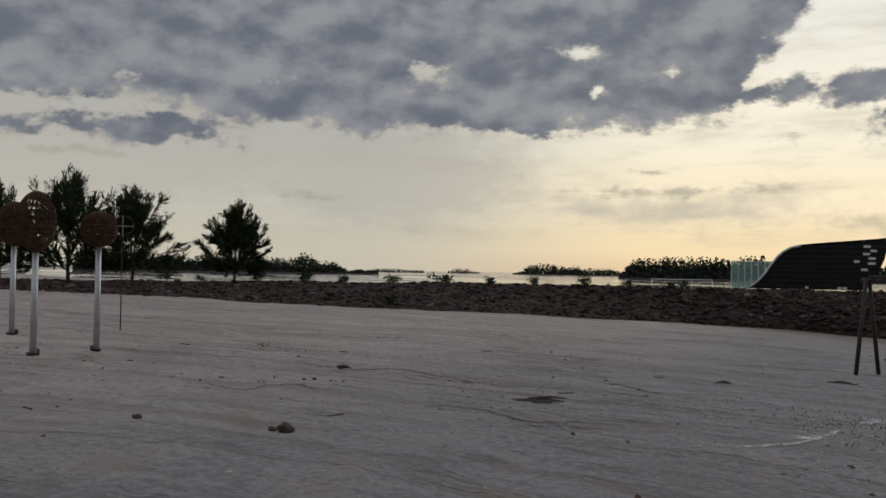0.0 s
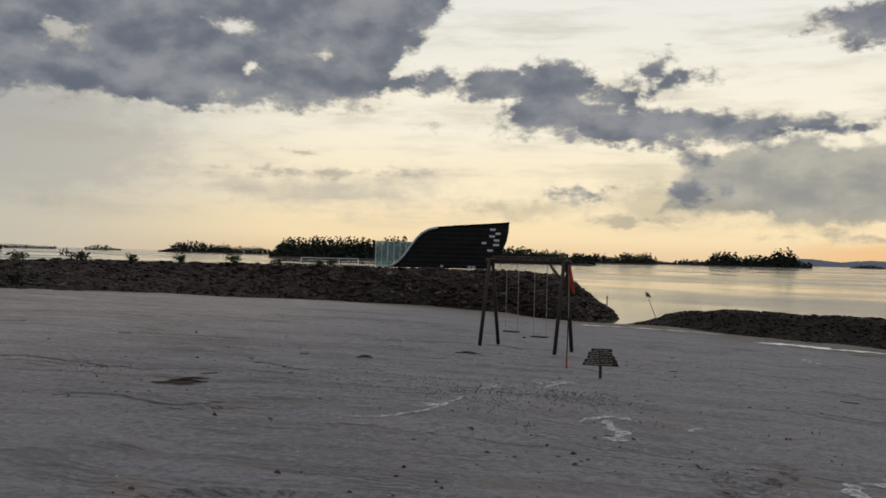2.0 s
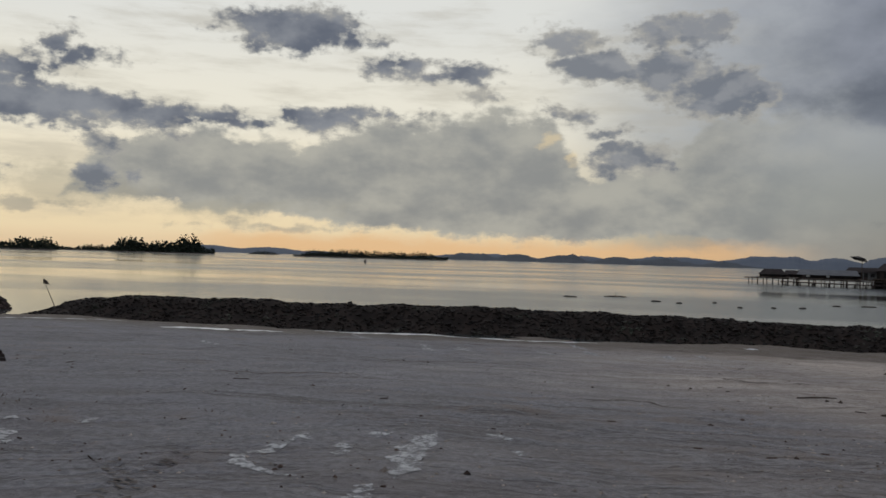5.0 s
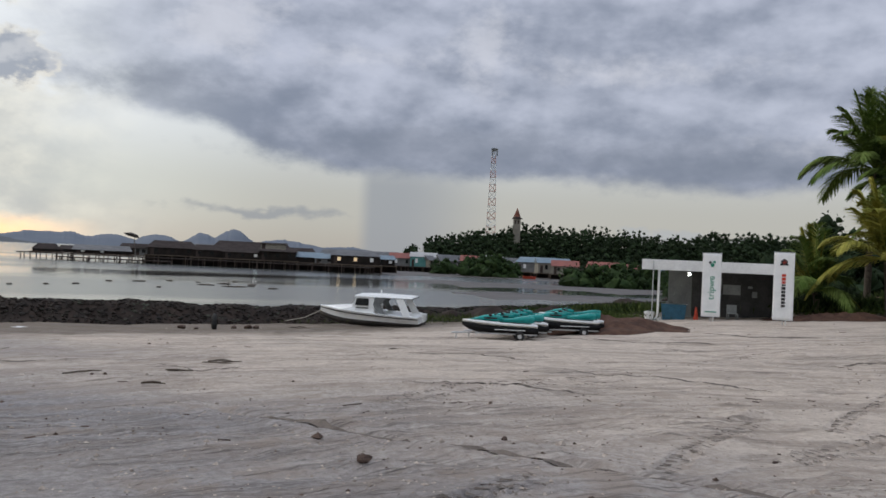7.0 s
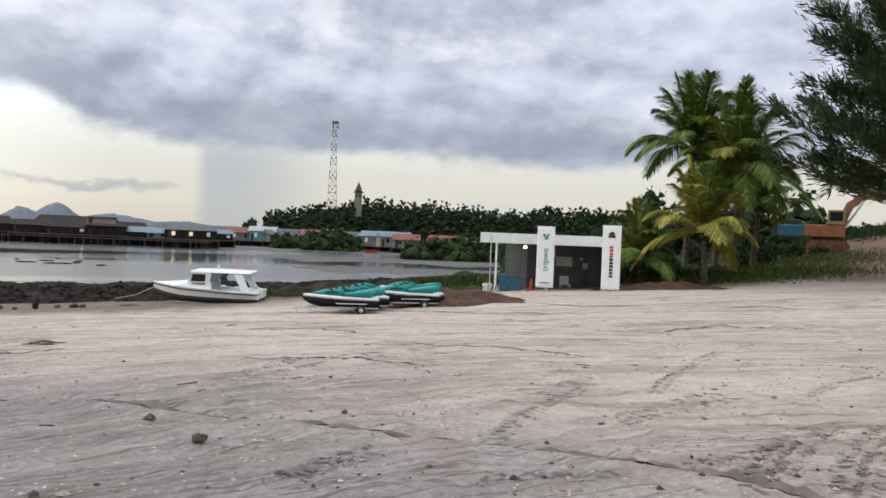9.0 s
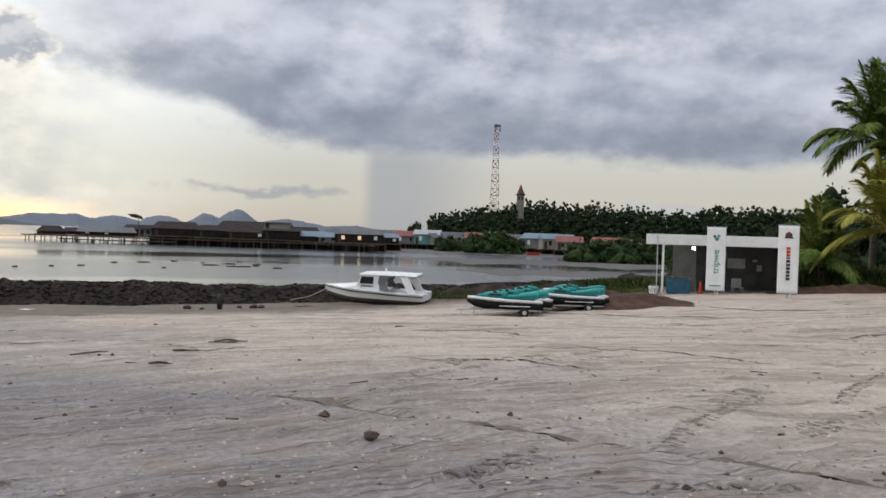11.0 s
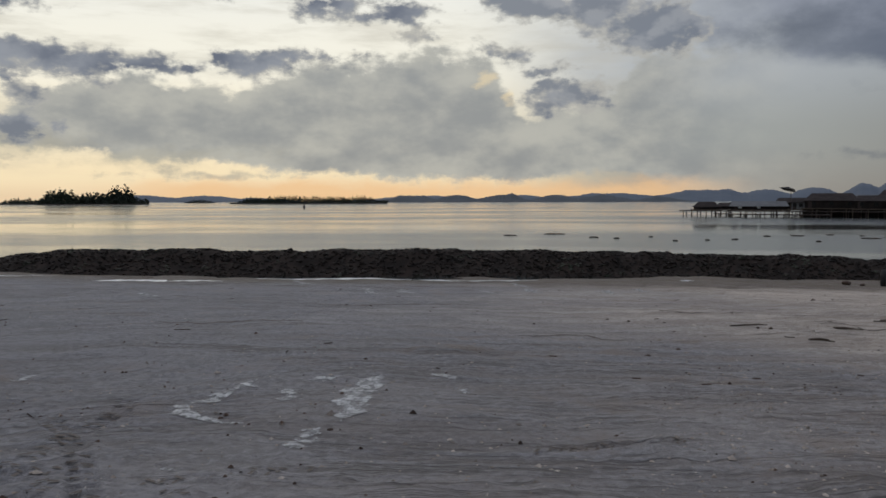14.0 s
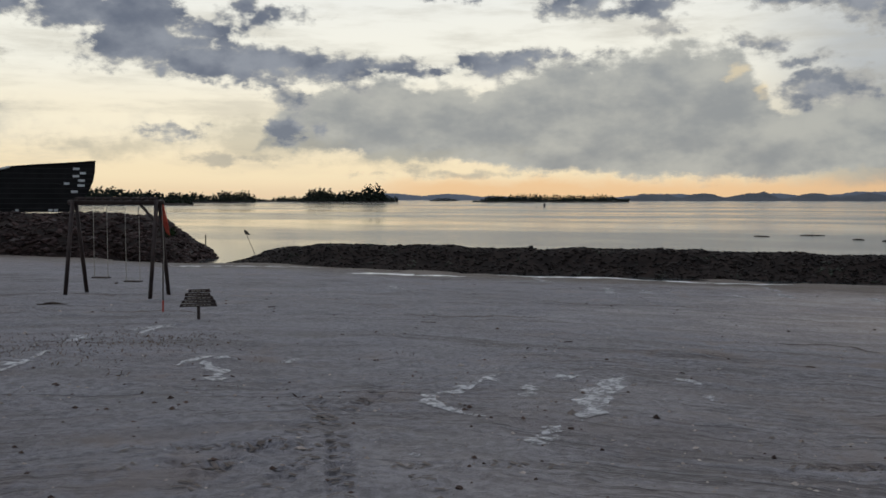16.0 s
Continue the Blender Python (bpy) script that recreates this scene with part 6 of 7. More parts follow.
def green_patch(a, d, r, n, size, seed, mat, label, name="grass"):
    q = np.random.default_rng(seed)
    p = at(a, d)
    u, v = q.normal(0, r, n), q.normal(0, r * 0.6, n)
    X = p.x + u * math.cos(radians(-a)) - v * math.sin(radians(-a))
    Y = p.y + u * math.sin(radians(-a)) + v * math.cos(radians(-a))
    P = np.stack([X, Y, beach(X, Y) + 0.02 + 0.5 * q.random(n) * size], -1)
    D = np.stack([q.normal(0, 0.6, n), q.normal(0, 0.6, n), np.abs(q.normal(0.9, 0.4, n))], -1)
    V, F = blades(P, D, size * q.uniform(0.5, 1.3, n), size * 0.10)
    tagged(mesh_object(name, V, F, mat), label, "grass", kind="stuff")


for k, (a, d, r, n, s, m) in enumerate(((131.0, 44, 1.6, 2500, 0.35, GRASS), (134, 52, 3.0, 4000, 0.5, GRASS), (125.5, 45, 2.6, 1800, 0.35, GRASS), (121, 44.5, 2.2, 900, 0.3, GRASS), (130, 52, 3.5, 3000, 0.5, LEAF_BUSH), (147.5, 52, 3.2, 5000, 0.6, GRASS),
                                        (151.5, 56, 3.4, 5000, 0.45, GRASS), (155, 64, 3.6, 5000, 0.4, GRASS), (154, 58, 2.2, 2500, 0.35, GRASS), (149.5, 49, 2.4, 2500, 0.4, GRASS), (159, 84, 6, 6000, 0.7, LEAF_BUSH), (146, 50, 2.0, 2500, 0.7, LEAF_BUSH), (113, 45, 2.4, 500, 0.2, GRASS))):
    green_patch(a, d, r, n, s, 400 + k, m, "rough green grass and weeds on the bank")
for k, (a, d, s) in enumerate(((151.8, 58, 1.6), (153, 63, 1.8), (154.5, 66, 1.4), (146.6, 52, 1.5), (144.8, 51, 1.3), (156.0, 67, 1.2), (147, 58, 1.8), (161, 72, 2.2))):
    p = at(a, d)
    bush((p.x, p.y, gz(p.x, p.y)), s, 90 + k, "dark green bush at the foot of the palms", LEAF_WOOD, "bushes by the palms", 420)


def tyre(a, d):
    p = at(a, d)
    e = empty("old_tyre", (p.x, p.y, gz(p.x, p.y)), 70, "old black tyre half sunk in the sand", "tyre")
    bm = tube([(0, 0.36 * math.cos(u), 0.2 + 0.36 * math.sin(u)) for u in np.linspace(0, 2 * math.pi, 21)], 0.11, 8, cap=False)
    part("casing", bm, RUBBER, e, "", True)


tyre(107.9, 38.2)
for k, (a, d, s) in enumerate(((105.9, 38.5, 0.35), (109.1, 38.3, 0.25), (110.0, 38.2, 0.35), (110.5, 38.1, 0.28), (106.8, 38.4, 0.2))):
    p = at(a, d)
    rock((p.x, p.y), s, 130 + k, "dark stone at the foot of the rubble ridge", STONE, "stone_lump")
driftwood(at(113.0, 38.8).x, at(113.0, 38.8).y, 0.9, 60, 3, "bent dark branch at the water's edge", 21)
mast_line = empty("mooring_rope", (0, 0, 0), 0, "thin pale mooring rope from the boat to the ridge", "rope")
b0, b1 = at(114.7, 42.5, gz(at(114.7, 42.5).x, at(114.7, 42.5).y) + 0.75), at(112.3, 40.2, 0.42)
part("line", tube([b0, (b0 + b1) / 2 - Vector((0, 0, 0.12)), b1], 0.018, 5), ROPE, mast_line)

# ---- far shores ----
def hill(name, a0, a1, dist, top, mat, label, seed, rough=0.08):
    """A far range of hills with a rounded back and an uneven skyline."""
    aa = np.arange(a0, a1, 0.06)
    hh = 1.08 * np.array([top(a) for a in aa]) * (1 + rough * layers(aa * 1.2, aa * 0 + seed, seed, 4)) + dist * 0.0006 * np.abs(layers(aa * 5, aa * 0, seed + 3, 3))
    rows = []
    for du, k in ((-0.10, 0.0), (-0.06, 0.5), (-0.03, 0.82), (0.0, 1.0), (0.05, 0.7), (0.12, 0.0)):
        d = dist * (1 + du)
        rows.append(np.stack([d * np.sin(np.radians(aa)), d * np.cos(np.radians(aa)), -2 + (hh + 2) * k], -1))
    return tagged(grid_object(name, np.stack(rows), mat), label, "hills", kind="structure")


def px_h(dist, deg):
    """Height of a thing at that distance that stands so many degrees above the horizon."""
    return EYE + dist * math.tan(radians(deg))


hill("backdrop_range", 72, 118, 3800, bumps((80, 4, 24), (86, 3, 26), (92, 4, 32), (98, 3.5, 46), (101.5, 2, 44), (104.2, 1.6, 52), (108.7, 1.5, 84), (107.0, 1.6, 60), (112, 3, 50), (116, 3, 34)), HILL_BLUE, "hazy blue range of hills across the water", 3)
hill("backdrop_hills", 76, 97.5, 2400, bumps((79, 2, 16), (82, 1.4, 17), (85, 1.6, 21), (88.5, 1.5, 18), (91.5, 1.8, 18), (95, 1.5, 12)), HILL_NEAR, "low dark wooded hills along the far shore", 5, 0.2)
hill("backdrop_haze", 58, 72, 3900, bumps((62, 3, 26), (66, 3, 24), (69, 2.5, 16)), HILL_BLUE, "pale blue hazy hills far behind the islands", 8)


def island(a0, a1, d, top, seed, label, size=1.8, step=0.045):
    size, step = size * 0.8, step * 0.8
    aa = np.linspace(a0, a1, 90)
    rows = []
    for du, z in ((-0.012, -0.4), (-0.004, 0.5), (0.0, 1.0), (0.05, 0.9), (0.08, -0.4)):
        dd = d * (1 + du)
        taper = np.minimum(1, np.minimum(aa - a0, a1 - aa) / 0.3)
        rows.append(np.stack([dd * np.sin(np.radians(aa)), dd * np.cos(np.radians(aa)), np.where(z > 0, z * taper, z)], -1))
    base = tagged(grid_object("island", np.stack(rows), EARTH), label + ", its low shore", "island", kind="structure")
    wood("island_wood", a0 + 0.1, a1 - 0.1, d + 8, top, 0.6, seed, LEAF_FAR, label, step, size, 20, 0.18)


island(-6, 12.8, 620, terraces((-4, 5, 12), (3, 3, 11), (6.5, 1.2, 10), (8.0, 0.8, 13), (9.2, 1.2, 8), (12, 1, 3)), 21, "dark wooded island across the water")
island(12.4, 15.8, 1500, terraces((13, 1.5, 6), (15, 1.2, 4)), 22, "thin dark spit of land on the water", 1.6)
island(17.2, 19.4, 1500, terraces((18.2, 0.6, 8), (18, 1.2, 4)), 23, "small dark islet on the water", 1.6)
island(21.5, 29.8, 1200, terraces((23.5, 1.2, 14), (25.2, 1.0, 12), (27, 1.5, 9), (29, 2, 6)), 24, "low wooded island tapering into the water", 2.4)
island(28.3, 49.5, 560, terraces((30, 1.2, 12), (33, 3, 13.5), (36.5, 1.0, 15), (40, 3, 12), (44, 2, 10), (46.3, 1.6, 8.5), (49, 1.2, 6)), 25, "long dark wooded shore behind the bank")
island(48, 53.4, 900, terraces((49, 1.5, 10), (52, 1.4, 11)), 26, "dark wooded headland across the water", 2.2)
island(52.8, 56.8, 1100, terraces((53, 1, 5), (55.5, 1, 7)), 27, "low dark spit of land on the water", 2.0)
island(56.2, 62.6, 1000, terraces((57.5, 0.9, 16), (59.5, 1.2, 13), (60.9, 0.8, 19), (62.2, 0.7, 6)), 28, "dark wooded island across the water", 2.6)
island(64.6, 66.6, 1700, terraces((65.6, 0.6, 7)), 29, "small dark islet on the water", 2.0)
island(67.4, 77.6, 1100, terraces((69, 0.8, 8), (71, 1.5, 9.5), (73.5, 1.5, 9), (75.7, 1.0, 9), (77, 1, 4)), 30, "flat island with palms and low houses", 2.0)

# ---- across the bay: hill, village, pier, mast ----
HILL_LINE = [(120.6, 1.0), (120.8, 1.4), (122.7, 1.8), (125.2, 2.2), (127.0, 2.5), (128.5, 2.8), (130.0, 2.4), (131.4, 2.6), (132.9, 2.4), (134.4, 2.4), (136.3, 2.2), (138.1, 2.2), (139.6, 2.6), (141.8, 2.5), (144.7, 2.4), (158, 2.0), (168, 1.8)]


def hill_dist(a):
    return 330 - 2.2 * max(0, a - 135) - 4 * max(0, a - 145)


def hill_top(a):
    """Height of the wood on the hill, from its skyline in degrees."""
    d = hill_dist(a) + 30
    return EYE - 1.0 + d * math.tan(radians(float(np.interp(a, [p[0] for p in HILL_LINE], [p[1] for p in HILL_LINE]))))


hillside = wood("hill_wood", 121.2, 168, hill_dist, hill_top, 1.0, 51, LEAF_WOOD,
                "dense dark green wood covering the hill", 0.045, 1.5, 34, 0.09)
wood("hill_wood", 119.6, 121.0, 325, bumps((120.2, 0.4, 9)), 1.0, 52, LEAF_WOOD, "lone broad trees at the end of the wood", 0.07, 2.0, 8)
wood("back_wood", 143, 168, 105, lambda a: 7.5 + 1.5 * math.sin(a * 1.3) + (3.0 if 151.5 < a < 154.5 else 0) - (3.5 if a > 156 else 0), 1.5, 53, LEAF_WOOD, "dark trees behind the palms and the digger", 0.16, 1.5, 12, 0.2)
land = []
for d, k in ((236, -0.6), (262, 0.8), (300, 1.5), (350, 3.0), (420, 5.0), (600, 2.0)):
    aa = np.radians(np.arange(117, 176, 0.5))
    dd = np.where(np.degrees(aa) > 140, d - (np.degrees(aa) - 140) * 3.2, d)
    land.append(np.stack([dd * np.sin(aa), dd * np.cos(aa), min(k, 0.8) + (k - min(k, 0.8)) * smooth(np.degrees(aa), 119.5, 124) + 0.25 * layers(np.degrees(aa) * 0.5, aa * 0 + d, 83, 3)], -1))
tagged(grid_object("far_shore", np.stack(land), EARTH), "dark shore and hill under the wood", "shore", kind="structure")


def mud_flat(a0, a1, d0, d1, seed, label):
    aa = np.linspace(a0, a1, 120)
    near = d0 * (1 + 0.05 * layers(aa * 0.5, aa * 0, seed, 3))
    far_ = d1 * (1 + 0.02 * layers(aa * 0.5, aa * 0 + 5, seed + 1, 3))
    taper = np.clip(np.minimum(aa - a0, a1 - aa) / 3.0, 0, 1)
    mid = (near + far_) / 2
    near, far_ = mid + (near - mid) * taper, mid + (far_ - mid) * taper
    rows = []
    for u, z in ((0, -0.05), (0.15, 0.04), (0.5, 0.07), (0.85, 0.06), (1, -0.05)):
        d = near * (1 - u) + far_ * u
        rows.append(np.stack([d * np.sin(np.radians(aa)), d * np.cos(np.radians(aa)), z + 0.03 * layers(aa * 3, d * 0.1, seed, 3)], -1))
    tagged(grid_object("mud_flat", np.stack(rows), MUD), label, "mud", kind="structure")


mud_flat(112, 140, 176, 236, 4, "wet grey mud flat along the village shore")
mud_flat(119, 141, 118, 150, 7, "wet grey mud flat in the bay")
mud_flat(123, 142, 82, 104, 9, "wet grey mud flat in the bay")
mud_flat(127, 144, 60, 76, 13, "wet brown mud flat beside the landing")
for k, (a0, a1, d, h, n) in enumerate(((123.6, 126.9, 196, 6.4, 5), (126.4, 127.2, 200, 4.6, 2), (130.4, 137.5, 150, 4.6, 8), (121.9, 123.2, 205, 4.5, 2), (137, 141, 120, 3.6, 5))):
    wood("mangrove_scrub", a0, a1, d, bumps(((a0 + a1) / 2, (a1 - a0) * 0.7, h)), 0.0, 60 + k, LEAF_BUSH, "bright green mangrove scrub on the mud", 0.13, 1.5, 6, 0.12)

TIN = {"blue": material("blue_tin_roof", (0.10, 0.155, 0.20), (0.17, 0.23, 0.28), 0.6, 0.5), "red": material("red_tin_roof", (0.17, 0.045, 0.034), (0.25, 0.075, 0.055), 0.6, 0.6),
       "grey": material("grey_tin_roof", (0.055, 0.057, 0.062), (0.11, 0.112, 0.12), 0.6, 0.6), "dark": material("rusty_thatch_roof", (0.019, 0.014, 0.013), (0.042, 0.031, 0.030), 0.8, 0.9),
       "white": material("white_tin_roof", (0.30, 0.30, 0.30), (0.40, 0.40, 0.40), 0.6, 0.5), "teal": material("pale_green_roof", (0.28, 0.42, 0.38), (0.36, 0.5, 0.46), 0.6, 0.6)}
WALLS = {"dark": material("dark_board_wall", (0.010, 0.008, 0.0075), (0.03, 0.023, 0.02), 0.8, 0.85), "cream": material("cream_wall", (0.19, 0.175, 0.145), (0.27, 0.25, 0.21), 0.5, 0.8),
         "grey": material("grey_board_wall", (0.12, 0.12, 0.12), (0.2, 0.2, 0.2), 0.5, 0.8), "teal": material("teal_wall", (0.08, 0.22, 0.21), (0.13, 0.3, 0.28), 0.5, 0.8)}


def house(a, d, w, depth, floor_z, wall_h, roof_h, wall, roof, label, group, hip=0.0, ground_at=-0.5, lit=0, posts=True, turned=0.0, windows=3):
    p = at(a, d)
    e = empty("stilt_house" if posts else "house", (p.x, p.y, 0), -a + turned, label, "house", group)
    x0, x1 = -w / 2, w / 2
    body = part("wall", box((x0, 0, floor_z), (x1, depth, floor_z + wall_h)), WALLS[wall], e)
    o, z = 0.35, floor_z + wall_h
    bm = bmesh.new()
    A = [bm.verts.new(v) for v in ((x0 - o, -o, z - 0.1), (x1 + o, -o, z - 0.1), (x1 + o, depth + o, z - 0.1), (x0 - o, depth + o, z - 0.1))]
    R = [bm.verts.new(v) for v in ((x0 - o + hip * w, depth / 2, z + roof_h), (x1 + o - hip * w, depth / 2, z + roof_h))]
    for f in ((A[0], A[1], R[1], R[0]), (A[2], A[3], R[0], R[1]), (A[1], A[2], R[1]), (A[3], A[0], R[0]), (A[3], A[2], A[1], A[0])):
        bm.faces.new(f)
    part("roof", bm, TIN[roof], e)
    r = random.Random(int(a * 100))
    for i in range(windows):
        x = x0 + w * (i + 0.5) / windows
        on = i < lit
        part("window", box((x - 0.35, -0.05, floor_z + wall_h * 0.35), (x + 0.35, 0.0, floor_z + wall_h * 0.78)), LAMP_WARM if on else (DARKGLASS if r.random() < 0.8 else WHITEPAINT), body)
    part("door", box((x0 + w * 0.06, -0.04, floor_z), (x0 + w * 0.06 + 0.7, 0.0, floor_z + min(1.9, wall_h * 0.85))), DARKWOOD, body)
    # an added dark panel blocks light and stands for shade among the stilts
    if posts and a > 103.5:
        part("underfloor", box((x0 - 0.3, depth * 0.3, ground_at - 0.4), (x1 + 0.3, depth * 0.3 + 0.1, floor_z - 0.2)), WALLS["dark"], e, "dark panel added for the shade under the floor")
    if posts:
        part("deck", box((x0 - 0.6, -1.2, floor_z - 0.2), (x1 + 0.6, depth, floor_z)), OLDWOOD, e)
        n = max(3, int(w / 1.8))
        for i in range(n):
            for y in (-1.0, depth * 0.6):
                x = x0 - 0.4 + (w + 0.8) * i / (n - 1)
                part("stilt", tube([(x, y, ground_at - 0.6), (x, y, floor_z - 0.2)], 0.10, 5), OLDWOOD, e)
    return e


G1, G2 = "stilt houses of the pier village", "houses along the village shore"
VILLAGE = ((97.9, 203, 5.4, 5, 1.5, 0.8, 1.3, "dark", "dark", 0.25, 0), (101.0, 200, 11.5, 7, 1.5, 1.0, 1.2, "dark", "grey", 0.05, 0), (103.4, 196, 3.6, 4, 1.6, 2.0, 0.9, "grey", "dark", 0.0, 0), (105.1, 193, 10.0, 8, 1.9, 2.0, 1.7, "dark", "dark", 0.15, 0),
           (107.5, 190, 7.5, 7, 1.8, 2.0, 1.2, "dark", "dark", 0.1, 0), (110.0, 200, 17.0, 8, 2.0, 2.7, 1.7, "dark", "dark", 0.08, 0), (109.4, 186, 8.0, 6, 1.8, 1.8, 1.1, "dark", "dark", 0.2, 0), (111.6, 186, 7.5, 6, 1.8, 2.4, 0.8, "dark", "dark", 0.0, 0),
           (113.4, 188, 7.5, 7, 1.6, 1.5, 1.2, "dark", "blue", 0.05, 1), (114.9, 186, 6.0, 7, 1.6, 1.4, 1.1, "grey", "blue", 0.05, 0), (116.6, 180, 10.0, 9, 1.7, 2.3, 1.4, "dark", "grey", 0.2, 2),
           (99.4, 212, 6, 6, 1.5, 0.9, 0.9, "dark", "dark", 0.1, 0), (103.2, 208, 9, 6, 1.6, 1.8, 1.2, "dark", "dark", 0.1, 0), (106.6, 206, 9, 6, 1.8, 2.2, 1.3, "dark", "grey", 0.1, 0), (112.6, 202, 10, 6, 1.8, 2.2, 1.4, "dark", "dark", 0.1, 0), (115.6, 200, 9, 6, 1.8, 2.2, 1.4, "grey", "grey", 0.1, 0), (118.3, 196, 6, 6, 1.6, 1.8, 1.0, "dark", "blue", 0.1, 0))
for a, d, w, dp, fz, wh, rh, wl, rf, hp, lit in VILLAGE:
    house(a, d, w, dp, fz, wh * 0.8, rh * 0.85, wl, rf, "dark wooden house on stilts over the water, %s roof" % {"dark": "brown", "grey": "grey tin", "blue": "blue tin"}[rf], G1, hp, -0.5, lit)
house(111.3, 183.0, 5.2, 0.6, 4.1, 1.2, 0.1, "cream", "dark", "pale upper wall board of a stilt house in the village", G1, 0, 0, 0, False, 0, 0)
house(117.6, 181, 3.4, 4, 1.5, 1.1, 0.5, "teal", "dark", "small teal hut on stilts in the pier village", G1, 0, -0.5)
for a, d, w, wh, rh, wl, rf in ((118.4, 246, 7, 2.2, 1.5, "grey", "grey"), (119.6, 244, 6, 2.2, 1.4, "grey", "red"), (121.0, 242, 7, 2.8, 1.2, "teal", "white"), (122.0, 240, 5, 2.0, 1.2, "cream", "grey"), (123.0, 240, 7, 2.0, 1.6, "grey", "grey"),
                                (124.2, 240, 6, 2.2, 1.5, "cream", "red"), (125.3, 238, 6, 2.4, 1.5, "cream", "white"), (128.2, 226, 9, 2.6, 1.3, "grey", "blue"), (129.6, 218, 8, 2.6, 1.2, "cream", "blue"), (130.3, 208, 6, 2.0, 1.3, "cream", "red"),
                                (132.6, 205, 6.5, 1.9, 1.4, "cream", "red"), (134.1, 205, 5, 1.8, 1.2, "grey", "red"), (136.2, 190, 5.5, 1.8, 1.0, "grey", "blue"), (127.0, 236, 5, 2.2, 1.3, "dark", "grey")):
    house(a, d, w, 6, 1.3, wh, rh, wl, rf, "low village house with a %s roof behind the mud" % {"grey": "grey tin", "red": "red", "white": "white tin", "blue": "pale blue tin"}[rf], G2, 0.0, 0.0, 0, True, random.Random(int(a * 7)).uniform(-25, 25), 2)


def jetty(points, z, label):
    e = empty("jetty", (0, 0, 0), 0, label, "jetty")
    for (a0, d0), (a1, d1) in zip(points, points[1:]):
        p, q = at(a0, d0), at(a1, d1)
        t = (q - p).normalized()
        s = Vector((t.y, -t.x, 0)) * 0.9
        part("deck", plate([p - s + Vector((0, 0, z)), p + s + Vector((0, 0, z)), q + s + Vector((0, 0, z)), q - s + Vector((0, 0, z))], 0.2, (0, 0, 1)), DARKWOOD, e)
        n = int((q - p).length / 1.6)
        for i in range(n + 1):
            c = p.lerp(q, i / max(1, n)) + s * (0.8 if i % 2 else -0.8)
            part("jetty_post", tube([(c.x, c.y, -1.0), (c.x, c.y, z)], 0.10, 5), DARKWOOD, e)


jetty([(96.4, 204), (99.0, 198), (103.0, 192), (108.0, 184), (112.5, 178), (117.5, 172)], 1.15, "long dark plank jetty on piles along the village")
jetty([(98.5, 196), (102.0, 186), (105.0, 184)], 0.55, "low floating landing stage before the village")
jetty([(117.5, 176), (118.5, 232)], 1.15, "dark plank walkway from the pier village to land")
jetty([(118.0, 238), (125.8, 232)], 1.1, "dark plank walkway before the shore houses")
dish = empty("roof_awning", at(103.0, 196), 0, "dark tilted awning above the stilt houses", "awning")
part("sheet", plate([(-1.6, 0, 5.1), (1.6, 1.6, 5.6), (1.4, 2.6, 6.2), (0.2, 1.2, 6.3), (-1.2, 0.2, 5.8)], 0.08), BLACKPAINT, dish)
part("awning_post", tube([(0, 0.6, 1.5), (0, 0.6, 5.5)], 0.06, 6), OLDWOOD, dish)


def radio_mast():
    d = 380.0
    p = at(125.35, d)
    e = empty("radio_mast", (p.x, p.y, 0), -125, "tall red and white lattice radio mast on the hill", "mast")
    z0, z1 = 10.0, px_h(d, 7.33)
    red, white = material("mast_red", (0.38, 0.19, 0.15), (0.46, 0.25, 0.21), 1, 0.6), PALESTEEL
    n = 14
    for i in range(n):
        s0, s1 = i / n, (i + 1) / n
        zz0, zz1 = z0 + (z1 - z0) * s0, z0 + (z1 - z0) * s1
        w0, w1 = 2.2 - 1.5 * s0, 2.2 - 1.5 * s1
        bm = bmesh.new()
        C0 = [(sx * w0, sy * w0, zz0) for sx, sy in ((-1, -1), (1, -1), (1, 1), (-1, 1))]
        C1 = [(sx * w1, sy * w1, zz1) for sx, sy in ((-1, -1), (1, -1), (1, 1), (-1, 1))]
        for k in range(4):
            tube([C0[k], C1[k]], 0.13, 5, bm)
            tube([C0[k], C1[(k + 1) % 4]], 0.07, 4, bm)
            tube([C0[(k + 1) % 4], C1[k]], 0.07, 4, bm)
            tube([C0[k], C0[(k + 1) % 4]], 0.08, 4, bm)
        part("lattice_bay", bm, red if i % 2 == 0 else white, e, "red bay" if i % 2 == 0 else "white bay")
    for k in range(3):
        q = k * 2.09
        part("antenna", box((math.cos(q) * 1.4 - 0.25, math.sin(q) * 1.4 - 0.25, z1 - 2.6), (math.cos(q) * 1.4 + 0.25, math.sin(q) * 1.4 + 0.25, z1 + 0.4), 0.05), GREYPANEL, e)
    part("equipment_drum", tube([(0, 0, z1 - 0.6), (0, 0, z1 + 0.5)], 1.2, 10), GREYPANEL, e)


radio_mast()


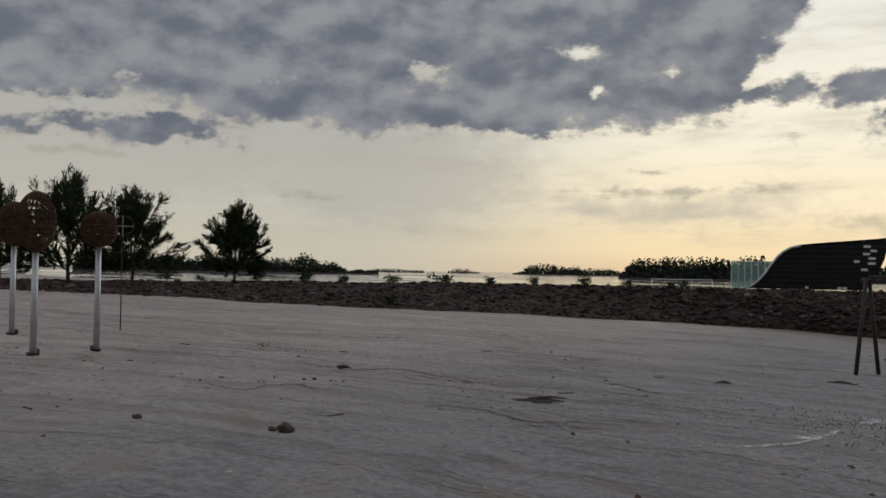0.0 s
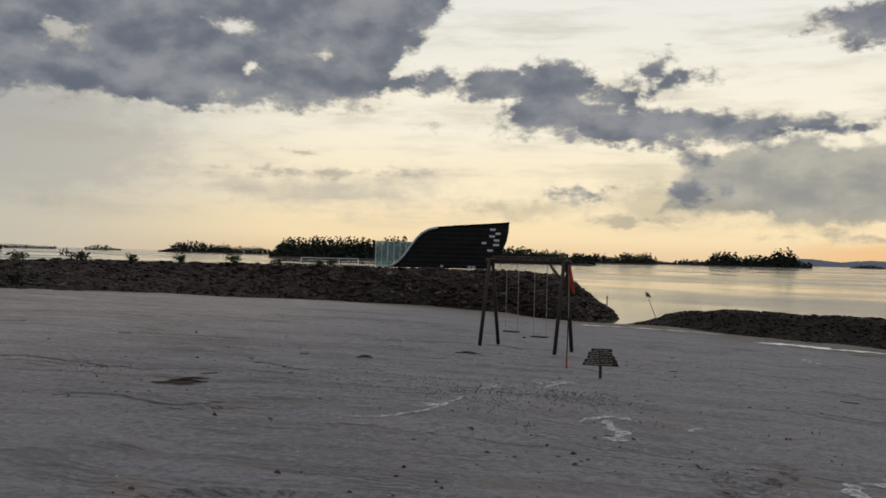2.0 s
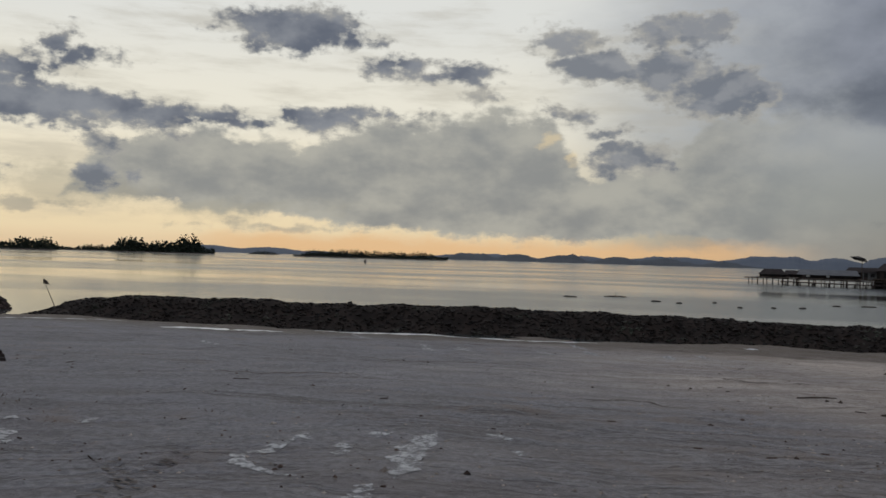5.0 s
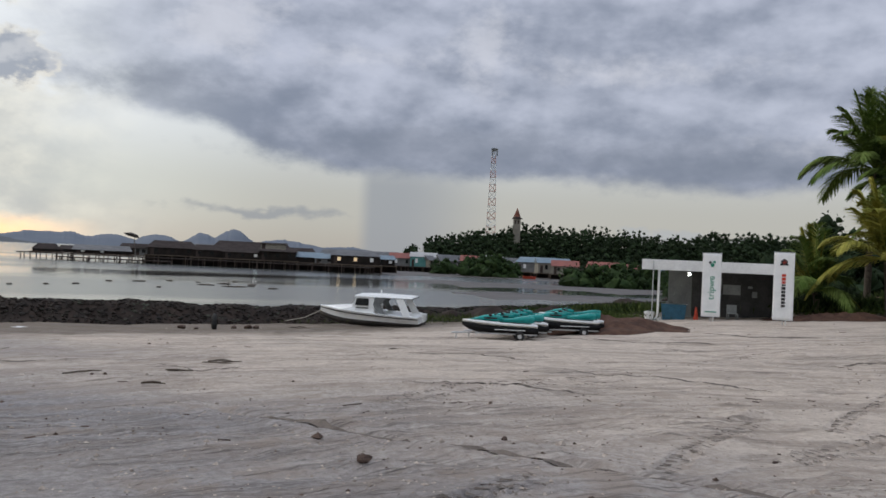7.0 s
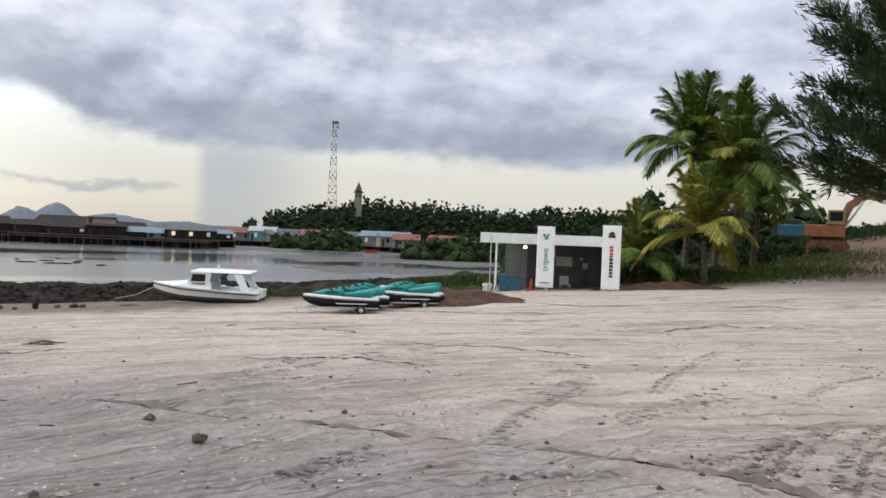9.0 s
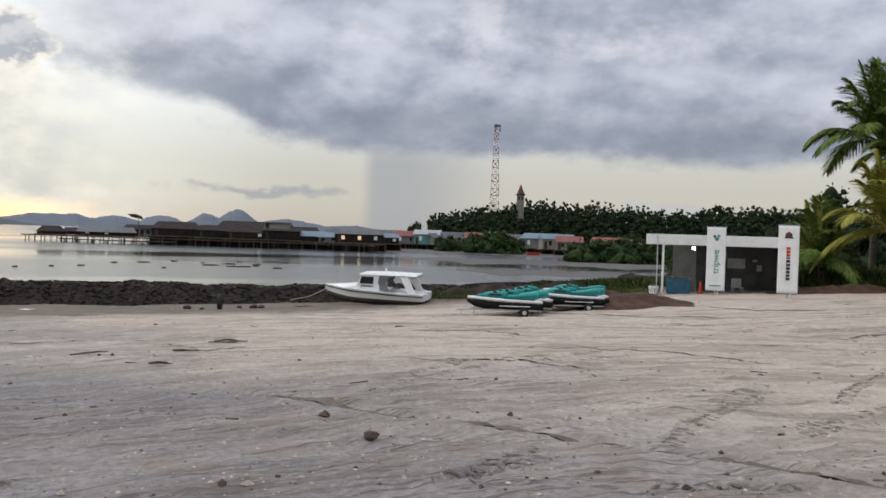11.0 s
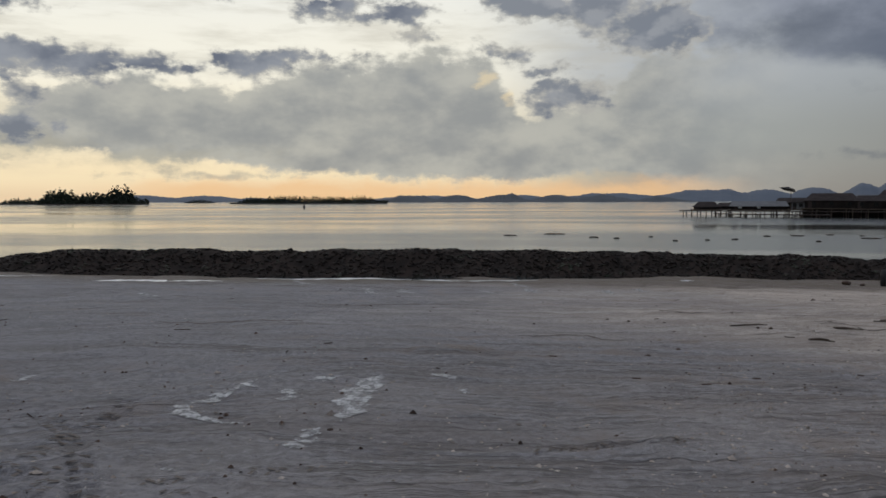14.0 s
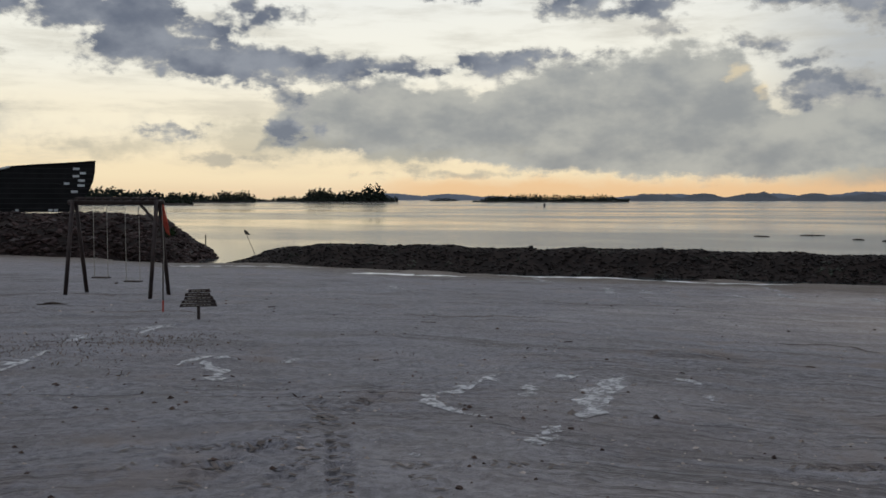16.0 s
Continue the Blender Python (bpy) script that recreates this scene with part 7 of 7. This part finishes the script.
def steeple():
    d = 360.0
    p = at(127.05, d)
    e = empty("church_tower", (p.x, p.y, 0), -127, "cream church tower with a pointed brown roof in the trees", "church tower")
    zt = px_h(d, 3.5)
    part("shaft", box((-1.5, -1.5, 8), (1.5, 1.5, zt - 3.9), 0.05), WALLS["cream"], e)
    part("belfry", box((-1.2, -1.2, zt - 3.9), (1.2, 1.2, zt - 2.9)), WALLS["cream"], e)
    bm = bmesh.new()
    bmesh.ops.create_cone(bm, cap_ends=True, segments=8, radius1=2.3, radius2=1.3, depth=0.9, matrix=Matrix.Translation((0, 0, zt - 3.5)))
    part("eaves", bm, TIN["dark"], e)
    bm = bmesh.new()
    bmesh.ops.create_cone(bm, cap_ends=True, segments=8, radius1=1.5, radius2=0.05, depth=3.6, matrix=Matrix.Translation((0, 0, zt - 1.3)))
    part("spire", bm, material("brown_tiles", (0.12, 0.045, 0.03), (0.18, 0.07, 0.05), 2, 0.8), e, "pointed brown spire")
    for x in (-0.6, 0.6):
        part("louvre", box((x - 0.3, -1.55, zt - 6.0), (x + 0.3, -1.5, zt - 4.6)), DARKWOOD, e)


steeple()


def floats():
    """Bits of wood and weed that drift on the shallow water behind the ridge."""
    r = random.Random(9)
    for k, (a, d, w) in enumerate(((88.4, 92, 2.2), (85.5, 88, 1.4), (91, 84, 1.0), (92.4, 82, 0.6), (103.2, 92, 1.2), (105.0, 96, 0.9), (107.2, 88, 2.0), (108.6, 92, 2.0), (108.9, 86, 2.4), (110.2, 92, 1.2), (110.0, 88, 0.7),
                                    (111.4, 84, 0.9), (106.8, 94, 0.5), (109.0, 99, 0.5), (98, 80, 0.5), (99.6, 82, 0.6), (101.5, 90, 0.9), (96.0, 78, 0.4), (104.4, 80, 0.4), (94.5, 86, 0.5))):
        p = at(a, d)
        e = empty("drifting_wood", (p.x, p.y, 0.0), -a + r.uniform(-20, 20), "dark waterlogged wood drifting in shallow water", "driftwood", "flotsam")
        for j in range(3):
            x = r.uniform(-0.3, 0.3) * w
            part("log", tube([(x - w * 0.3, 0.1 * j, 0.02), (x, 0.1 * j, 0.06), (x + w * 0.3, 0.1 * j, 0.03)], [0.03, 0.07, 0.03], 6), OLDWOOD, e)
        if k in (0, 7):
            part("branch", tube([(0, 0, 0), (0.1, 0, 0.5)], [0.04, 0.015], 5), OLDWOOD, e)


floats()


def leaning_pole():
    p = at(53.6, 51.0)
    e = empty("leaning_pole", (p.x, p.y, -0.2), 0, "thin leaning pole with a dark rag in the gap", "pole")
    top = at(52.7, 52.0, 1.75) - Vector((p.x, p.y, -0.2))
    part("shaft", tube([(0, 0, 0), top], [0.025, 0.012], 6), OLDWOOD, e)
    part("rag", plate([top, top + Vector((0.12, -0.12, -0.1)), top + Vector((0.3, -0.2, -0.32)), top + Vector((0.06, 0, -0.28))], 0.02), BLACKPAINT, e)
    q = at(50.3, 70)
    e = empty("marker_post", (q.x, q.y, -0.5), 0, "thin dark marker post standing in the water", "post")
    part("shaft", tube([(0, 0, 0), (0, 0, 1.25)], 0.05, 6), OLDWOOD, e)


leaning_pole()
skiff = empty("fishing_boat", at(72.1, 420), 20, "tiny dark fishing boat far out on the water", "boat")
part("hull", loft([[(x, y * w, z) for y, z in ((-0.3, 0), (-1, 0.6), (1, 0.6), (0.3, 0))] for x, w in ((-2.2, 0.5), (0, 0.7), (1.6, 0.5), (2.4, 0.05))]), BLACKPAINT, skiff)
part("shelter", box((-1.0, -0.5, 0.6), (0.4, 0.5, 1.5), 0.05), DARKWOOD, skiff)
canoe = empty("orange_boat", at(128.0, 192), 10, "small orange boat lying on the mud", "boat")
part("hull", loft([[(x, y * w, 0.1 + z) for y, z in ((-0.3, 0), (-1, 0.6), (1, 0.6), (0.3, 0))] for x, w in ((-1.9, 0.1), (-1.2, 0.6), (1.2, 0.6), (1.9, 0.1))]), REDCLOTH, canoe)
part("thwart", box((-0.2, -0.5, 0.55), (0.2, 0.5, 0.65)), OLDWOOD, canoe)

# ---- clods, grit and twigs strewn over the sand ----
def strew(name, n, near, far_, size, mat, seed, label, flat=0.6, a0=-14, a1=163, patchy=0.0):
    r = np.random.default_rng(seed)
    m = n * 3
    d = near * (far_ / near) ** r.random(m)
    a = np.radians(r.uniform(a0, a1, m))
    X, Y = d * np.sin(a), d * np.cos(a)
    keep = layers(X * 0.35, Y * 0.35, seed, 3) > patchy - 0.6 + 0.9 * (r.random(m) - 0.5)
    X, Y = X[keep][:n], Y[keep][:n]
    Z = ground_z(X, Y)
    base = np.array([(1, 0, 0), (-1, 0, 0), (0, 1, 0), (0, -1, 0), (0, 0, 1), (0, 0, -0.6)], float)
    tri = np.array([(0, 2, 4), (2, 1, 4), (1, 3, 4), (3, 0, 4), (2, 0, 5), (1, 2, 5), (3, 1, 5), (0, 3, 5)])
    k = len(X)
    s = size * np.exp(r.normal(0, 0.5, k))
    jit = 1 + r.uniform(-0.45, 0.45, (k, 6, 1))
    V = base[None] * jit * s[:, None, None] * np.array([1, 1, flat])
    q = r.uniform(0, 6.28, k)
    c, sn = np.cos(q)[:, None], np.sin(q)[:, None]
    V = np.stack([V[..., 0] * c - V[..., 1] * sn + X[:, None], V[..., 0] * sn + V[..., 1] * c + Y[:, None], V[..., 2] + Z[:, None] + s[:, None] * 0.15], -1)
    F = (tri[None] + (np.arange(k) * 6)[:, None, None]).reshape(-1, 3)
    tagged(mesh_object(name, V.reshape(-1, 3), F.tolist(), mat), label, "clods", kind="stuff")


CLOD = material("dry_sand_clod", (0.27, 0.22, 0.185), (0.47, 0.405, 0.35), 3.0, 0.95, per_piece=0.45)
CLOD_DARK = material("dark_clod", (0.05, 0.034, 0.028), (0.12, 0.08, 0.062), 3.0, 0.95, per_piece=0.4)
strew("sand_clods", 6000, 4.5, 45, 0.010, CLOD, 1, "small pale clods of sand strewn over the beach", 0.6, patchy=0.1)
strew("sand_clods", 4500, 5.0, 40, 0.012, CLOD, 2, "small clods of sand thrown up by wheels", 0.6, 95, 163, 0.25)
strew("dark_grit", 1500, 5.0, 45, 0.014, CLOD_DARK, 3, "dark grit and small stones on the sand", 0.6, patchy=0.2)


def twigs(n, near, far_, seed):
    r = np.random.default_rng(seed)
    d, a = near * (far_ / near) ** r.random(n), np.radians(r.uniform(-14, 160, n))
    X, Y = d * np.sin(a), d * np.cos(a)
    q = r.uniform(0, 6.28, n)
    L, w = 0.05 * np.exp(r.normal(0.2, 0.6, n)), 0.004 + 0.004 * r.random(n)
    D, S = np.stack([np.cos(q), np.sin(q)], -1) * L[:, None], np.stack([-np.sin(q), np.cos(q)], -1) * w[:, None]
    P = np.stack([X, Y], -1)
    ring = [P - D - S, P - D + S, P + D + S * 0.6, P + D - S * 0.6, P - D, P + D]
    V = np.stack([np.concatenate([p, (ground_z(p[:, 0], p[:, 1]) + (0.004 if i < 4 else 0.018))[:, None]], -1) for i, p in enumerate(ring)], 1)
    F = (np.array([(0, 3, 5, 4), (2, 1, 4, 5)])[None] + (np.arange(n) * 6)[:, None, None]).reshape(-1, 4)
    tagged(mesh_object("twigs", V.reshape(-1, 3), F.tolist(), CLOD_DARK), "dark twigs and weed scattered over the sand", "twigs", kind="stuff")


twigs(150, 9, 40, 4)



def tread_prints():
    """Dark quads that paint the shade in tyre lug prints, two slanting rows to each wheel track."""
    r = np.random.default_rng(12)
    V = []
    for (x0, y0), (x1, y1), bow, w in wheel_ruts():
        ex, ey = x1 - x0, y1 - y0
        L = math.hypot(ex, ey)
        u = np.arange(0.1, L - 0.1, 0.105)
        u = u[r.random(len(u)) < 0.66]
        tx, ty = ex / L, ey / L
        for sg in (-1, 1):
            uu = u + r.normal(0, 0.012, len(u)) + (0.05 if sg > 0 else 0)
            v = bow * np.sin(uu / L * math.pi) + sg * w * 0.25
            ln, wd = w * 0.21 * r.uniform(0.6, 1.1, len(u)), 0.013 * r.uniform(0.7, 1.4, len(u))
            for a, b in ((-1, -1), (1, -1), (1, 1), (-1, 1)):
                vv = v + a * ln
                q = uu + b * wd - sg * a * ln * 0.55
                X, Y = x0 + tx * q - ty * vv, y0 + ty * q + tx * vv
                V.append(np.stack([X, Y, ground_z(X, Y) + 0.007], -1))
    quads = [np.stack(V[i:i + 4], 1) for i in range(0, len(V), 4)]
    Q = np.concatenate(quads)
    Q[..., 2] = Q[..., 2].max(axis=1, keepdims=True) * 0.5 + Q[..., 2] * 0.5 + 0.002
    F = np.arange(len(Q) * 4).reshape(-1, 4)
    tagged(mesh_object("tyre_prints", Q.reshape(-1, 3), F.tolist(), GROOVE_SHADE), "lug prints of tyres, their shade painted dark on the sand", "tracks", kind="stuff")


tread_prints()
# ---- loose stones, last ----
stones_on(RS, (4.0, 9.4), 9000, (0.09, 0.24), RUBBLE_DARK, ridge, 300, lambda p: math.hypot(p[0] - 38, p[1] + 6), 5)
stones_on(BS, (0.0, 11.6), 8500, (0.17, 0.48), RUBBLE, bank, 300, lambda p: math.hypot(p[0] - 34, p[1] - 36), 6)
